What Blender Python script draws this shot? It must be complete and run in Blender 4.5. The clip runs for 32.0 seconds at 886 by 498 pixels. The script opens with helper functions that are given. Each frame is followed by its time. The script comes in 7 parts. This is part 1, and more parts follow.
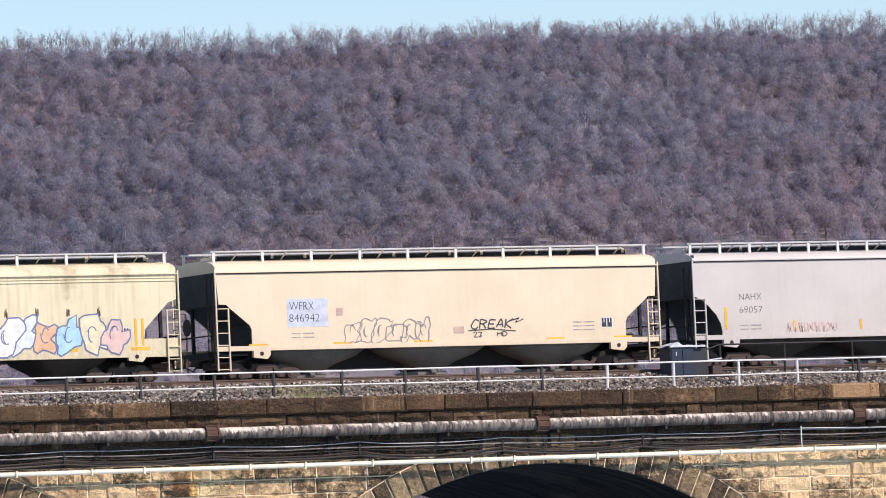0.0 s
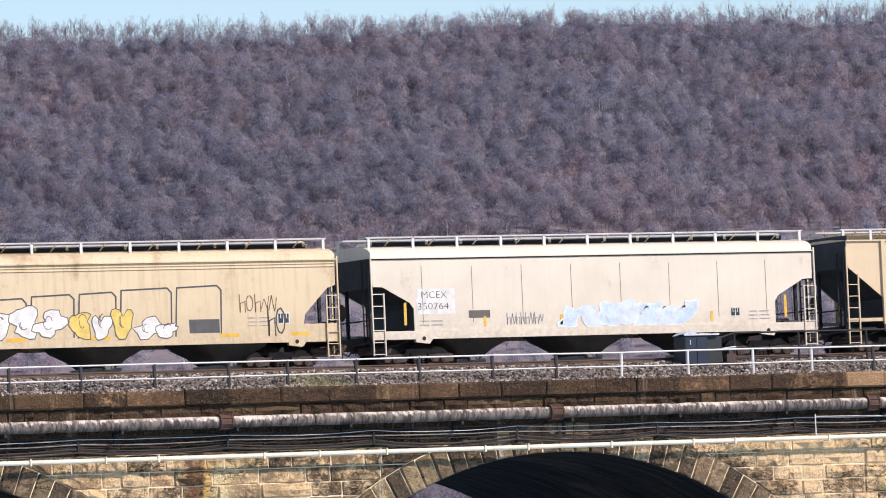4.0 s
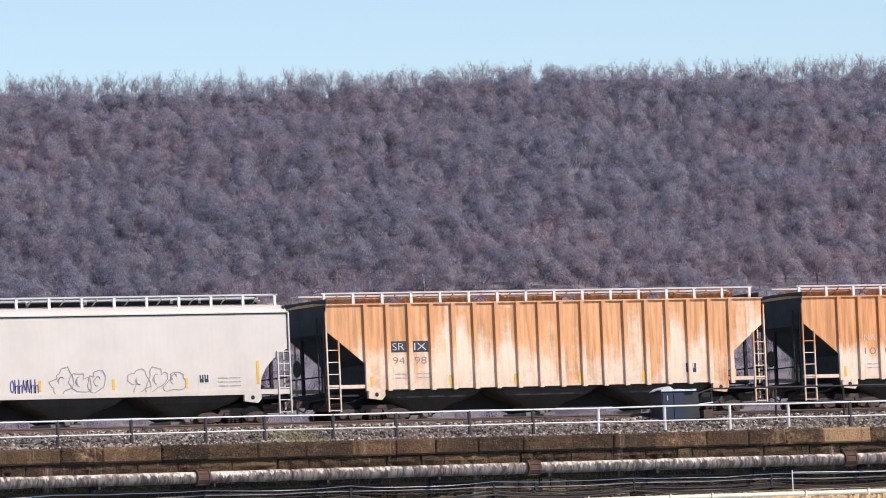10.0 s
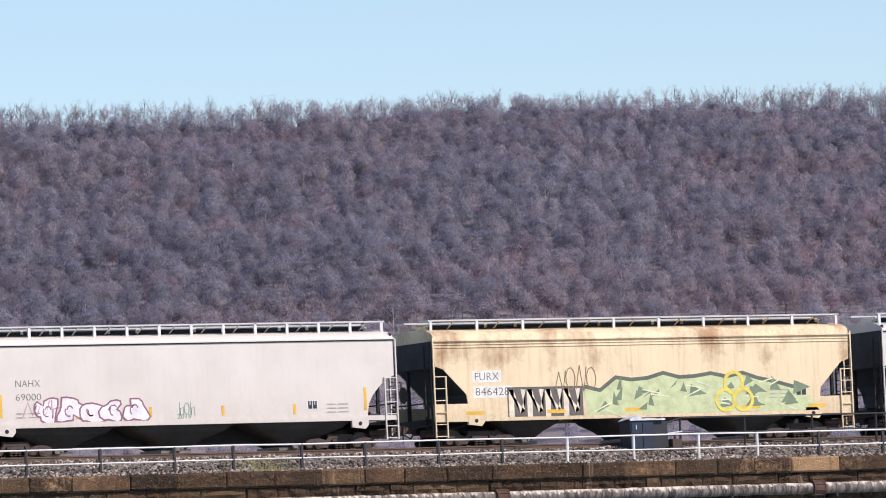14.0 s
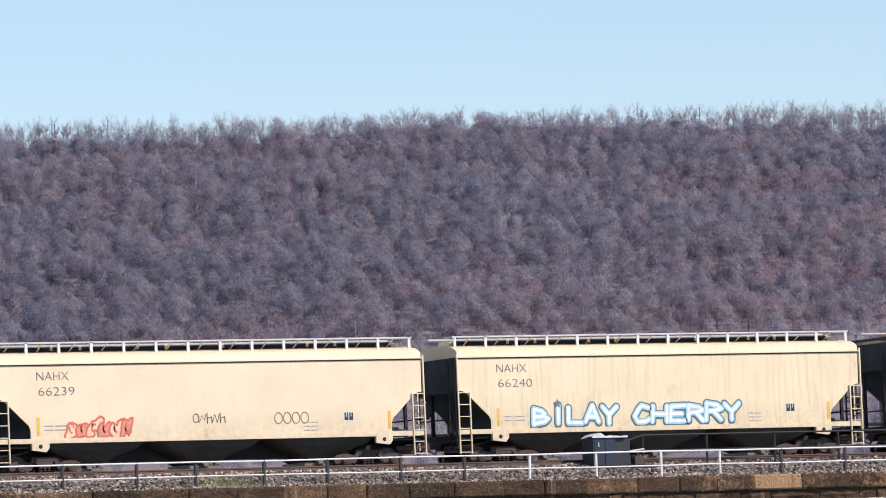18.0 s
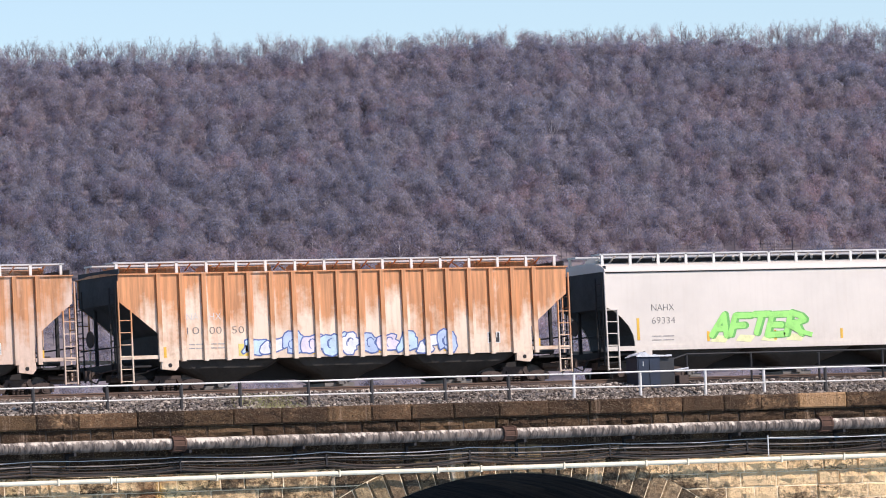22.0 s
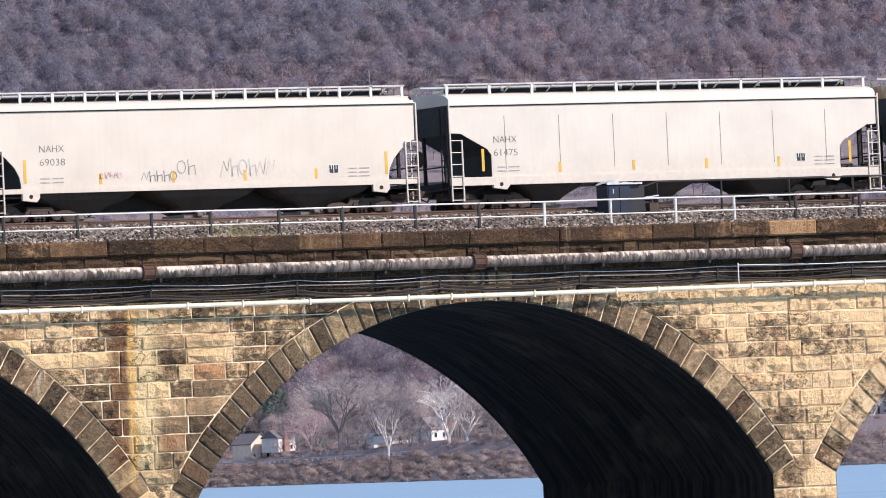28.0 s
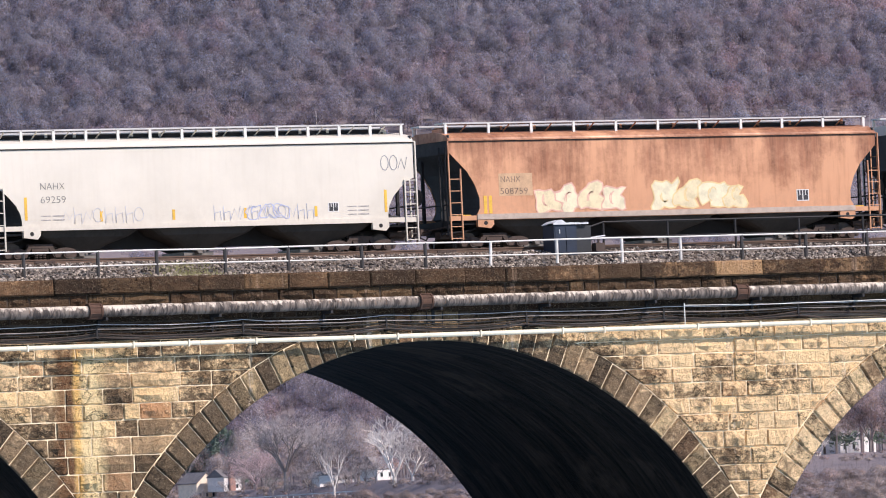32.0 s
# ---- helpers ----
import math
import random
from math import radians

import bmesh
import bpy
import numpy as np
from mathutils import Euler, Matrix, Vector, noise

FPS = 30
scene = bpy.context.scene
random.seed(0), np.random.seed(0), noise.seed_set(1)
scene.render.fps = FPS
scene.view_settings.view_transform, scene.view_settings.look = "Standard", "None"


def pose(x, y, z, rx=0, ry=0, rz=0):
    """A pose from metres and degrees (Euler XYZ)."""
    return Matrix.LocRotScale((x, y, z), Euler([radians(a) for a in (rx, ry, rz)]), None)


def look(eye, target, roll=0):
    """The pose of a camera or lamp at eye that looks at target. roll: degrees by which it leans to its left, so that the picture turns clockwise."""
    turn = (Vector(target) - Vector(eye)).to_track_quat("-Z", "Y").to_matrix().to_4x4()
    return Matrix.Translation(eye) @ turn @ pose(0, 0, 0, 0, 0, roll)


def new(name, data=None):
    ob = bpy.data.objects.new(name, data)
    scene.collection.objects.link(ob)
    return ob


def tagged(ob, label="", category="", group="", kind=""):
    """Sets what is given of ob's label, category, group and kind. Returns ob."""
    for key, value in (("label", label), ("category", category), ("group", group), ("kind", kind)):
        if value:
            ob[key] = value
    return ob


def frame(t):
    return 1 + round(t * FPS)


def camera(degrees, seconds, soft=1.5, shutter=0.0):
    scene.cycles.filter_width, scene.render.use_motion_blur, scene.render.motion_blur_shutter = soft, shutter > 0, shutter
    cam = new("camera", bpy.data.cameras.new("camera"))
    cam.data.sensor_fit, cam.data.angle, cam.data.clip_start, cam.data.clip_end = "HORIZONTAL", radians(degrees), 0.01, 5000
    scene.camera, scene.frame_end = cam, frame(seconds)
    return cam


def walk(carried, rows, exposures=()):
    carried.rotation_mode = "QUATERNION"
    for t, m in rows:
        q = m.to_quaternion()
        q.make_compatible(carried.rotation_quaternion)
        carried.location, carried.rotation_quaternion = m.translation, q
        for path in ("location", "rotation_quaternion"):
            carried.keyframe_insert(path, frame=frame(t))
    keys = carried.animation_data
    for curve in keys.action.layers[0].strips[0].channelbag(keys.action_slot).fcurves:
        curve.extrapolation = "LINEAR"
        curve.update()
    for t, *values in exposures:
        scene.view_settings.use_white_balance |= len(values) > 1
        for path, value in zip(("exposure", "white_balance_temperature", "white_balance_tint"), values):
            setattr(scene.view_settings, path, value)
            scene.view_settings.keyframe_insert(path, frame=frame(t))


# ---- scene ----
# World: the bridge's face lies in y = 0 and runs along x, z = 0 is the river bed; the camera stands on the near bank.
EYE = (-111.04, -206.64, 5.85)
cam = camera(7.034, 32.0, soft=1.0)
TURNS = [  # seconds, turn to the right of the bridge's normal, tilt, lean
    (0, 27.529, 3.019, 2.529),
    (0.5, 27.526, 2.933, 2.543),
    (1, 27.454, 2.877, 2.506),
    (1.5, 27.401, 2.822, 2.520),
    (2, 27.383, 2.805, 2.526),
    (2.5, 27.384, 2.820, 2.513),
    (3, 27.402, 2.858, 2.512),
    (3.5, 27.414, 2.904, 2.523),
    (5.5, 27.271, 2.968, 2.599),
    (6, 27.137, 2.992, 2.644),
    (6.5, 27.018, 3.057, 2.642),
    (7, 26.977, 3.139, 2.683),
    (7.5, 27.035, 3.234, 2.579),
    (8, 27.156, 3.294, 2.541),
    (8.5, 27.292, 3.330, 2.508),
    (9, 27.414, 3.346, 2.508),
    (9.5, 27.526, 3.355, 2.514),
    (10, 27.614, 3.365, 2.495),
    (10.5, 27.662, 3.382, 2.459),
    (11, 27.705, 3.409, 2.475),
    (11.5, 27.727, 3.442, 2.483),
    (12, 27.751, 3.467, 2.521),
    (12.5, 27.776, 3.489, 2.517),
    (13, 27.801, 3.522, 2.525),
    (13.5, 27.834, 3.549, 2.519),
    (15.5, 28.025, 3.748, 2.525),
    (16, 28.101, 3.804, 2.485),
    (16.5, 28.169, 3.849, 2.411),
    (17, 28.215, 3.835, 2.488),
    (17.5, 28.224, 3.791, 2.445),
    (18, 28.175, 3.709, 2.453),
    (18.5, 28.085, 3.614, 2.487),
    (19, 27.964, 3.515, 2.517),
    (19.5, 27.854, 3.420, 2.565),
    (20, 27.791, 3.333, 2.583),
    (20.5, 27.769, 3.275, 2.536),
    (21, 27.779, 3.221, 2.576),
    (21.5, 27.792, 3.171, 2.551),
    (22, 27.798, 3.086, 2.608),
    (22.5, 27.793, 2.930, 2.614),
    (23, 27.783, 2.701, 2.702),
    (23.5, 27.763, 2.435, 2.739),
    (24, 27.761, 2.188, 2.759),
    (24.5, 27.769, 2.009, 2.817),
    (25, 27.800, 1.875, 2.786),
    (25.5, 27.833, 1.802, 2.812),
    (27.5, 27.952, 1.717, 2.742),
    (28, 27.971, 1.710, 2.732),
    (28.5, 27.992, 1.719, 2.680),
    (29, 28.035, 1.745, 2.675),
    (29.5, 28.086, 1.784, 2.658),
    (30, 28.164, 1.838, 2.614),
    (30.5, 28.222, 1.897, 2.626),
    (31, 28.282, 1.950, 2.569),
    (31.5, 28.333, 1.985, 2.596),
    (32, 28.412, 2.005, 2.610),
]
walk(cam, [(t, pose(*EYE, 90 + b, 0, -a) @ pose(0, 0, 0, 0, 0, -c)) for t, a, b, c in TURNS], exposures=[(0, 0.08, 6650, 17), (13, 0.05, 6600, 17), (20, 0.05, 6600, 17), (25, 0.16, 6700, 18), (32, 0.14, 6700, 18)])

# ---- light ----
SUN_UP, SUN_SIDE = 40.0, 34.0     # elevation; degrees to the right of the bridge's outward normal
sun_way = Vector((math.sin(radians(SUN_SIDE)) * math.cos(radians(SUN_UP)), -math.cos(radians(SUN_SIDE)) * math.cos(radians(SUN_UP)), math.sin(radians(SUN_UP))))
world = bpy.data.worlds.new("world")
scene.world = world
world.use_nodes = True
wn = world.node_tree.nodes
sky = wn.new("ShaderNodeTexSky")
sky.sky_type, sky.sun_disc = "NISHITA", False
sky.sun_elevation = radians(SUN_UP)
sky.sun_rotation = math.atan2(sun_way.x, sun_way.y)
sky.air_density, sky.dust_density, sky.ozone_density = 1.0, 0.0, 4.0
wn["Background"].inputs[1].default_value = 0.135
world.node_tree.links.new(sky.outputs[0], wn["Background"].inputs[0])
sun_data = bpy.data.lights.new("sun", "SUN")
sun_data.energy, sun_data.angle, sun_data.color = 4.4, radians(0.5), (1.0, 0.93, 0.86)
sun = new("sun", sun_data)
sun.matrix_world = look(sun_way * 100, (0, 0, 0))


# ---- materials ----
class Nodes:
    """A principled material and short ways to add nodes to it."""

    def __init__(self, name, rough=0.7, metal=0.0, spec=0.5):
        self.m = bpy.data.materials.new(name)
        self.m.use_nodes = True
        self.t = self.m.node_tree
        self.b = self.t.nodes["Principled BSDF"]
        self.b.inputs["Roughness"].default_value = rough
        self.b.inputs["Metallic"].default_value = metal
        self.b.inputs["Specular IOR Level"].default_value = spec

    def put(self, src, socket):
        if hasattr(src, "links"):
            self.t.links.new(src, socket)
        elif isinstance(src, tuple) and len(src) == 3 and socket.type == "RGBA":
            socket.default_value = (*src, 1)
        else:
            socket.default_value = src

    def coords(self, kind="Object", scale=(1, 1, 1), shift=(0, 0, 0)):
        if kind == "World":
            out = self.t.nodes.new("ShaderNodeNewGeometry").outputs["Position"]
        else:
            out = self.t.nodes.new("ShaderNodeTexCoord").outputs[kind]
        mp = self.t.nodes.new("ShaderNodeMapping")
        mp.inputs["Scale"].default_value = scale
        mp.inputs["Location"].default_value = shift
        self.t.links.new(out, mp.inputs[0])
        return mp.outputs[0]

    def noise(self, co, scale, detail=4.0, rough=0.6):
        n = self.t.nodes.new("ShaderNodeTexNoise")
        self.t.links.new(co, n.inputs["Vector"])
        n.inputs["Scale"].default_value, n.inputs["Detail"].default_value, n.inputs["Roughness"].default_value = scale, detail, rough
        return n.outputs["Fac"]

    def ramp(self, src, lo, hi, a=0.0, b=1.0):
        n = self.t.nodes.new("ShaderNodeMapRange")
        self.put(src, n.inputs[0])
        n.inputs[1].default_value, n.inputs[2].default_value = lo, hi
        n.inputs[3].default_value, n.inputs[4].default_value = a, b
        return n.outputs[0]

    def math(self, op, a, b):
        n = self.t.nodes.new("ShaderNodeMath")
        n.operation = op
        self.put(a, n.inputs[0])
        self.put(b, n.inputs[1])
        return n.outputs[0]

    def mix(self, fac, a, b, kind="MIX"):
        n = self.t.nodes.new("ShaderNodeMix")
        n.data_type, n.blend_type = "RGBA", kind
        self.put(fac, n.inputs[0])
        self.put(a, n.inputs[6])
        self.put(b, n.inputs[7])
        return n.outputs[2]

    def axis(self, co, which):
        n = self.t.nodes.new("ShaderNodeSeparateXYZ")
        self.t.links.new(co, n.inputs[0])
        return n.outputs[which]

    def chance(self, island=False):
        if island:
            return self.t.nodes.new("ShaderNodeNewGeometry").outputs["Random Per Island"]
        return self.t.nodes.new("ShaderNodeObjectInfo").outputs["Random"]

    def bump(self, src, strength, dist):
        n = self.t.nodes.new("ShaderNodeBump")
        n.inputs["Strength"].default_value, n.inputs["Distance"].default_value = strength, dist
        self.t.links.new(src, n.inputs["Height"])
        self.t.links.new(n.outputs[0], self.b.inputs["Normal"])

    def done(self, colour):
        self.put(colour, self.b.inputs["Base Color"])
        return self.m


def plain(name, colour, rough=0.6, metal=0.0, vary=0.25, scale=3.0):
    """A worn surface: its colour with grime at two scales."""
    n = Nodes(name, rough, metal)
    co = n.coords("World" if metal < -1 else "Object")
    a, b = n.noise(co, scale, 5), n.noise(co, scale * 9, 3)
    g = n.ramp(n.math("ADD", n.math("MULTIPLY", a, 0.7), n.math("MULTIPLY", b, 0.3)), 0.32, 0.68, 1 - vary, 1 + vary * 0.4)
    cc = n.mix(1.0, colour, n.mix(g, (0, 0, 0), (1, 1, 1)), "MULTIPLY")
    n.bump(b, 0.15, 0.01)
    return n.done(cc)


def car_paint(name, base, rust=(0.3, 0.12, 0.04), amount=0.0, top=0.0, dirt=0.25, seed=0.0, mid=None, streak=0.5, panel=9.0):
    """Painted steel of a wagon: rain streaks, rust that starts at the eaves (top) or in blotches (amount), road dirt along the sill."""
    n = Nodes(name, 0.55)
    co = n.coords("Object", shift=(seed * 17.3, 0, seed * 5.1))
    z = n.axis(n.coords("Object"), 2)
    fine = n.noise(n.coords("Object", (7, 7, 0.5), (seed * 9.7, 0, 0)), 1.0, 5)
    blot = n.noise(co, 0.55, 6, 0.62)
    small = n.noise(co, 6.0, 5, 0.7)
    wide = n.noise(n.coords("Object", (1.3, 1, 0.25), (seed * 3.3, 0, 0)), 1.0, 4)
    cc = n.mix(n.ramp(blot, 0.35, 0.65, 0, 1), base, mid or tuple(x * 0.9 for x in base))
    cc = n.mix(n.ramp(fine, 0.5, 0.72, 0, streak), cc, tuple(x * y for x, y in zip(base, (0.72, 0.66, 0.58))))
    sheet = n.t.nodes.new("ShaderNodeTexWhiteNoise")
    sheet.noise_dimensions = "1D"
    n.t.links.new(n.math("FLOOR", n.math("MULTIPLY", n.math("ADD", n.axis(n.coords("Object"), 0), panel * 0.35 + seed * 40), 1 / panel), 0.0), sheet.inputs["W"])
    each = n.ramp(sheet.outputs["Value"], 0, 1, -0.16, 0.16) if panel < 5 else 0.0
    if top or amount:
        r = n.math("ADD", n.math("MULTIPLY", n.ramp(z, 1.2, 3.8, -0.35, 0.45), top), n.math("MULTIPLY", n.math("ADD", blot, n.math("MULTIPLY", wide, 0.8)), 1.0))
        r = n.math("ADD", n.math("ADD", r, each), n.math("MULTIPLY", small, 0.25))
        mask = n.ramp(r, 1.32 - amount, 1.62 - amount, 0, 0.93)
        if top > 1.2:
            edge = n.math("ADD", n.math("ADD", z, each), n.math("ADD", n.math("MULTIPLY", wide, 0.9), n.math("MULTIPLY", small, 0.5)))
            mask = n.ramp(edge, 2.7, 3.15, 0.05, 0.95)
        shade = n.mix(n.ramp(fine, 0.35, 0.65), rust, tuple(x * 0.55 for x in rust))
        cc = n.mix(mask, cc, shade)
    low = n.math("MULTIPLY", n.ramp(z, 1.2, 2.2, 1, 0), n.ramp(small, 0.35, 0.7, 0, dirt))
    cc = n.mix(low, cc, (0.18, 0.13, 0.09))
    n.bump(n.noise(co, 1.2, 3), 0.12, 0.05)
    n.put(n.ramp(blot, 0.3, 0.7, 0.45, 0.75), n.b.inputs["Roughness"])
    return n.done(cc)


def stone_material(name, island=False, sooty=0.0, tone=(1, 1, 1)):
    """Weathered sandstone blocks: tan and brown from block to block, soot in clouds, pale lime runs, one rusty run below a drain."""
    n = Nodes(name, 0.9, 0, 0.2)
    co = n.coords("World")
    rnd = n.chance(island)
    cc = n.mix(n.ramp(rnd, 0.05, 0.95), (0.56, 0.4, 0.245), (0.17, 0.122, 0.08))
    other = n.math("FRACT", n.math("MULTIPLY", rnd, 7.3), 0.0)
    cc = n.mix(n.ramp(other, 0.82, 0.9), cc, (0.95, 0.72, 0.42))
    cc = n.mix(n.ramp(other, 0.1, 0.03, 0, 0.7), cc, (0.56, 0.29, 0.15))
    g = n.noise(co, 2.3, 6, 0.72)
    cloud = n.noise(co, 0.23, 5, 0.65)
    x, z = n.axis(co, 0), n.axis(co, 2)
    # golden bare faces where the soot has washed off, more of them towards the sheltered pier
    side = n.ramp(x, 4, 12, -0.04 - sooty, 0.12 - sooty)
    rag = n.noise(n.coords("World", (1, 1, 1.5)), 5.5, 6, 0.75)
    bare = n.math("ADD", n.math("MULTIPLY", n.math("ADD", cloud, side), 0.5), n.math("ADD", n.math("MULTIPLY", g, 0.3), n.math("MULTIPLY", rag, 0.28)))
    cc = n.mix(n.ramp(bare, 0.53, 0.6, 0, 0.9), cc, (1.0, 0.77, 0.48))
    third = n.math("FRACT", n.math("MULTIPLY", rnd, 23.7), 0.0)
    soot = n.math("ADD", n.math("SUBTRACT", 1.04 + sooty, bare), n.ramp(third, 0, 1, -0.09, 0.09))
    cc = n.mix(n.ramp(soot, 0.5, 0.66, 0, 0.78), cc, (0.075, 0.056, 0.04))
    lime = n.noise(n.coords("World", (2.6, 2.6, 0.13)), 1.0, 4)
    cc = n.mix(n.ramp(lime, 0.63, 0.72, 0, 0.7), cc, (0.78, 0.68, 0.56))
    wet = n.noise(n.coords("World", (1.7, 1.7, 0.1), (31, 0, 0)), 1.0, 4)
    cc = n.mix(n.ramp(wet, 0.6, 0.7, 0, 0.6), cc, (0.07, 0.052, 0.04))
    cc = n.mix(1.0, cc, tone, "MULTIPLY")
    # rust and lime below the drain
    wob = n.math("ADD", x, n.math("MULTIPLY", n.noise(n.coords("World", (1, 1, 0.6)), 1.7), 0.34))
    wob = n.math("ADD", wob, n.ramp(z, 6.0, 11.0, 0.12, 0.0))
    below = n.math("MULTIPLY", n.ramp(z, 5.2, 6.6, 0, 1), n.ramp(z, 11.3, 11.0, 0, 1))
    for mid, half, soft, share, shade in ((-12.95, 0.2, 0.5, 0.8, (0.2, 0.085, 0.035)), (-12.05, 0.2, 0.6, 0.9, (1.0, 0.76, 0.4)), (-12.5, 0.05, 0.2, 0.8, (0.95, 0.56, 0.17))):
        off = n.math("ABSOLUTE", n.math("SUBTRACT", wob, mid), 0.0)
        cc = n.mix(n.math("MULTIPLY", n.ramp(off, half, soft, share, 0), n.math("MULTIPLY", below, n.ramp(g, 0.3, 0.5, 0.6, 1.0))), cc, shade)
    fine = n.noise(co, 9.0, 6, 0.75)
    cc = n.mix(n.ramp(fine, 0.58, 0.64, 0, 0.5), cc, (0.06, 0.045, 0.03))
    chips = n.noise(n.coords("World", (1, 1, 1.6)), 21.0, 5, 0.8)
    cc = n.mix(n.ramp(chips, 0.45, 0.36, 0, 0.35), cc, (0.95, 0.76, 0.5))
    # cracks along the bedding of the rock faces, their deep shade painted black
    crack = n.noise(n.coords("World", (1.5, 1, 2.6), (0, 0, 7)), 1.0, 5, 0.65)
    line = n.ramp(n.math("ABSOLUTE", n.math("SUBTRACT", crack, 0.47), 0.0), 0.007, 0.02, 1, 0)
    line = n.math("MULTIPLY", line, n.ramp(third, 0.62, 0.72, 0, 0.7))
    cc = n.mix(line, cc, (0.025, 0.018, 0.013))
    pits = n.t.nodes.new("ShaderNodeTexVoronoi")
    n.t.links.new(n.coords("World", (1, 0, 1)), pits.inputs["Vector"])
    pits.inputs["Scale"].default_value = 1.9
    cc = n.mix(n.ramp(pits.outputs["Distance"], 0.045, 0.06, 0.9, 0), cc, (0.012, 0.009, 0.007))
    n.bump(n.math("ADD", n.math("ADD", fine, n.math("MULTIPLY", chips, 0.4)), n.math("SUBTRACT", n.math("MULTIPLY", g, 2.0), line)), 1.0, 0.11)
    return n.done(cc)


M = {}
M["stone"] = stone_material("sandstone", False, 0.0, (1.06, 0.96, 0.84))
# upper courses: soot, with the shade of coping and pipe put into the colour
M["sooty"] = stone_material("sooty_shaded_sandstone", False, 0.2, (0.58, 0.46, 0.4))
M["soot"] = stone_material("soot_and_shade_sandstone", False, 0.6, (0.34, 0.28, 0.24))
M["ringstone"] = stone_material("ring_sandstone", False, 0.08, (1.02, 0.95, 0.86))
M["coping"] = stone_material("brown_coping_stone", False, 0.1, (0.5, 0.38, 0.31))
# mortar of these courses, darkened for soot and painted shade alike
M["darkmortar"] = plain("sooty_shaded_mortar", (0.08, 0.06, 0.045), 0.95, 0, 0.5, 1.2)
M["mortar"] = Nodes("weathered_pale_pointing", 0.95, 0, 0.2)
_n = M["mortar"]
_dirt = _n.noise(_n.coords("World"), 1.1, 6, 0.75)
M["mortar"] = _n.done(_n.mix(_n.ramp(_dirt, 0.42, 0.6), (1.0, 0.82, 0.55), (0.5, 0.37, 0.23)))


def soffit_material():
    n = Nodes("near_black_arch_stone", 0.95, 0, 0.15)
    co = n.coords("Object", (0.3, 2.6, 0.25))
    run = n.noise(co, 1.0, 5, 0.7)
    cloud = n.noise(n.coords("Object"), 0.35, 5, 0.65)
    # near-black base with brown runs and patches
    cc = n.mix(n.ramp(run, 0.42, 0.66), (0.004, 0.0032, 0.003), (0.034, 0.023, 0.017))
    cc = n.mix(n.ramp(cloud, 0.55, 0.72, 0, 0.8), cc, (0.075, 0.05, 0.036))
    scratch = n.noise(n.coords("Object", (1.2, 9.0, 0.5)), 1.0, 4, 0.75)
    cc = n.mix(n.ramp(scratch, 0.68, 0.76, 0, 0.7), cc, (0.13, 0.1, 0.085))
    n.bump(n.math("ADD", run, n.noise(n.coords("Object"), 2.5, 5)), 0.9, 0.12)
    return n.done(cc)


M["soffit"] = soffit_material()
M["steel"] = plain("brown_rail_steel", (0.16, 0.1, 0.07), 0.55, 0.4, 0.4, 2.0)
M["tie"] = plain("creosoted_wood", (0.09, 0.07, 0.055), 0.9)
M["railwhite"] = plain("white_rail_paint", (0.78, 0.75, 0.7), 0.5, 0, 0.3, 2.5)
M["postgrey"] = plain("grey_post_steel", (0.055, 0.05, 0.048), 0.6, 0.1)
M["darksteel"] = plain("dark_handrail_steel", (0.02, 0.019, 0.02), 0.7)
M["black"] = plain("black_underframe", (0.018, 0.016, 0.017), 0.75, 0.0, 0.4, 2.0)
# grime, and the shade of the wagon ends painted into the same dark colour
M["grimy"] = plain("grimy_shaded_end_paint", (0.05, 0.053, 0.056), 0.8, 0.0, 0.6, 1.3)
M["bay"] = plain("dark_grey_hopper", (0.062, 0.056, 0.05), 0.8, 0.0, 0.5, 1.1)
M["palebay"] = plain("dusty_pale_hopper", (0.2, 0.185, 0.165), 0.8, 0.0, 0.4, 1.1)
M["gate"] = plain("worn_gate_steel", (0.22, 0.2, 0.18), 0.6, 0.2, 0.5, 3.0)
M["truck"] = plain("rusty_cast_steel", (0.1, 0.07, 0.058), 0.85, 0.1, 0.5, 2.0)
M["galv"] = plain("galvanized_grating", (0.6, 0.58, 0.56), 0.5, 0.2, 0.25, 2.0)
M["wheel"] = plain("wheel_steel", (0.1, 0.08, 0.07), 0.5, 0.6)
M["blue"] = plain("blue_cabinet_paint", (0.008, 0.02, 0.045), 0.6, 0, 0.5, 3.0)
M["lid"] = plain("white_lid", (0.7, 0.72, 0.74), 0.6, 0, 0.4, 4.0)
M["cable"] = plain("black_cable", (0.03, 0.028, 0.026), 0.6)
M["cablepale"] = plain("pale_cable", (0.3, 0.26, 0.23), 0.7, 0, 0.8, 1.0)
M["cablewhite"] = plain("white_cable", (0.6, 0.57, 0.55), 0.6, 0, 0.3, 1.0)
M["cablebrown"] = plain("dusty_brown_cable", (0.07, 0.05, 0.04), 0.8, 0, 0.6, 1.0)
M["clamp"] = plain("rusty_clamp", (0.12, 0.062, 0.04), 0.85, 0.2, 0.5, 5.0)
M["yellow"] = plain("yellow_reflector", (0.85, 0.5, 0.06), 0.5, 0, 0.3, 4.0)
M["ink"] = plain("black_stencil", (0.04, 0.04, 0.045), 0.6, 0, 0.5, 6.0)
M["inkgrey"] = plain("faded_grey_stencil", (0.2, 0.19, 0.185), 0.7, 0, 0.4, 6.0)
M["inkpale"] = plain("faint_stencil", (0.52, 0.48, 0.45), 0.7, 0, 0.5, 6.0)
M["inkwhite"] = plain("white_stencil", (0.75, 0.73, 0.7), 0.6, 0, 0.3, 6.0)


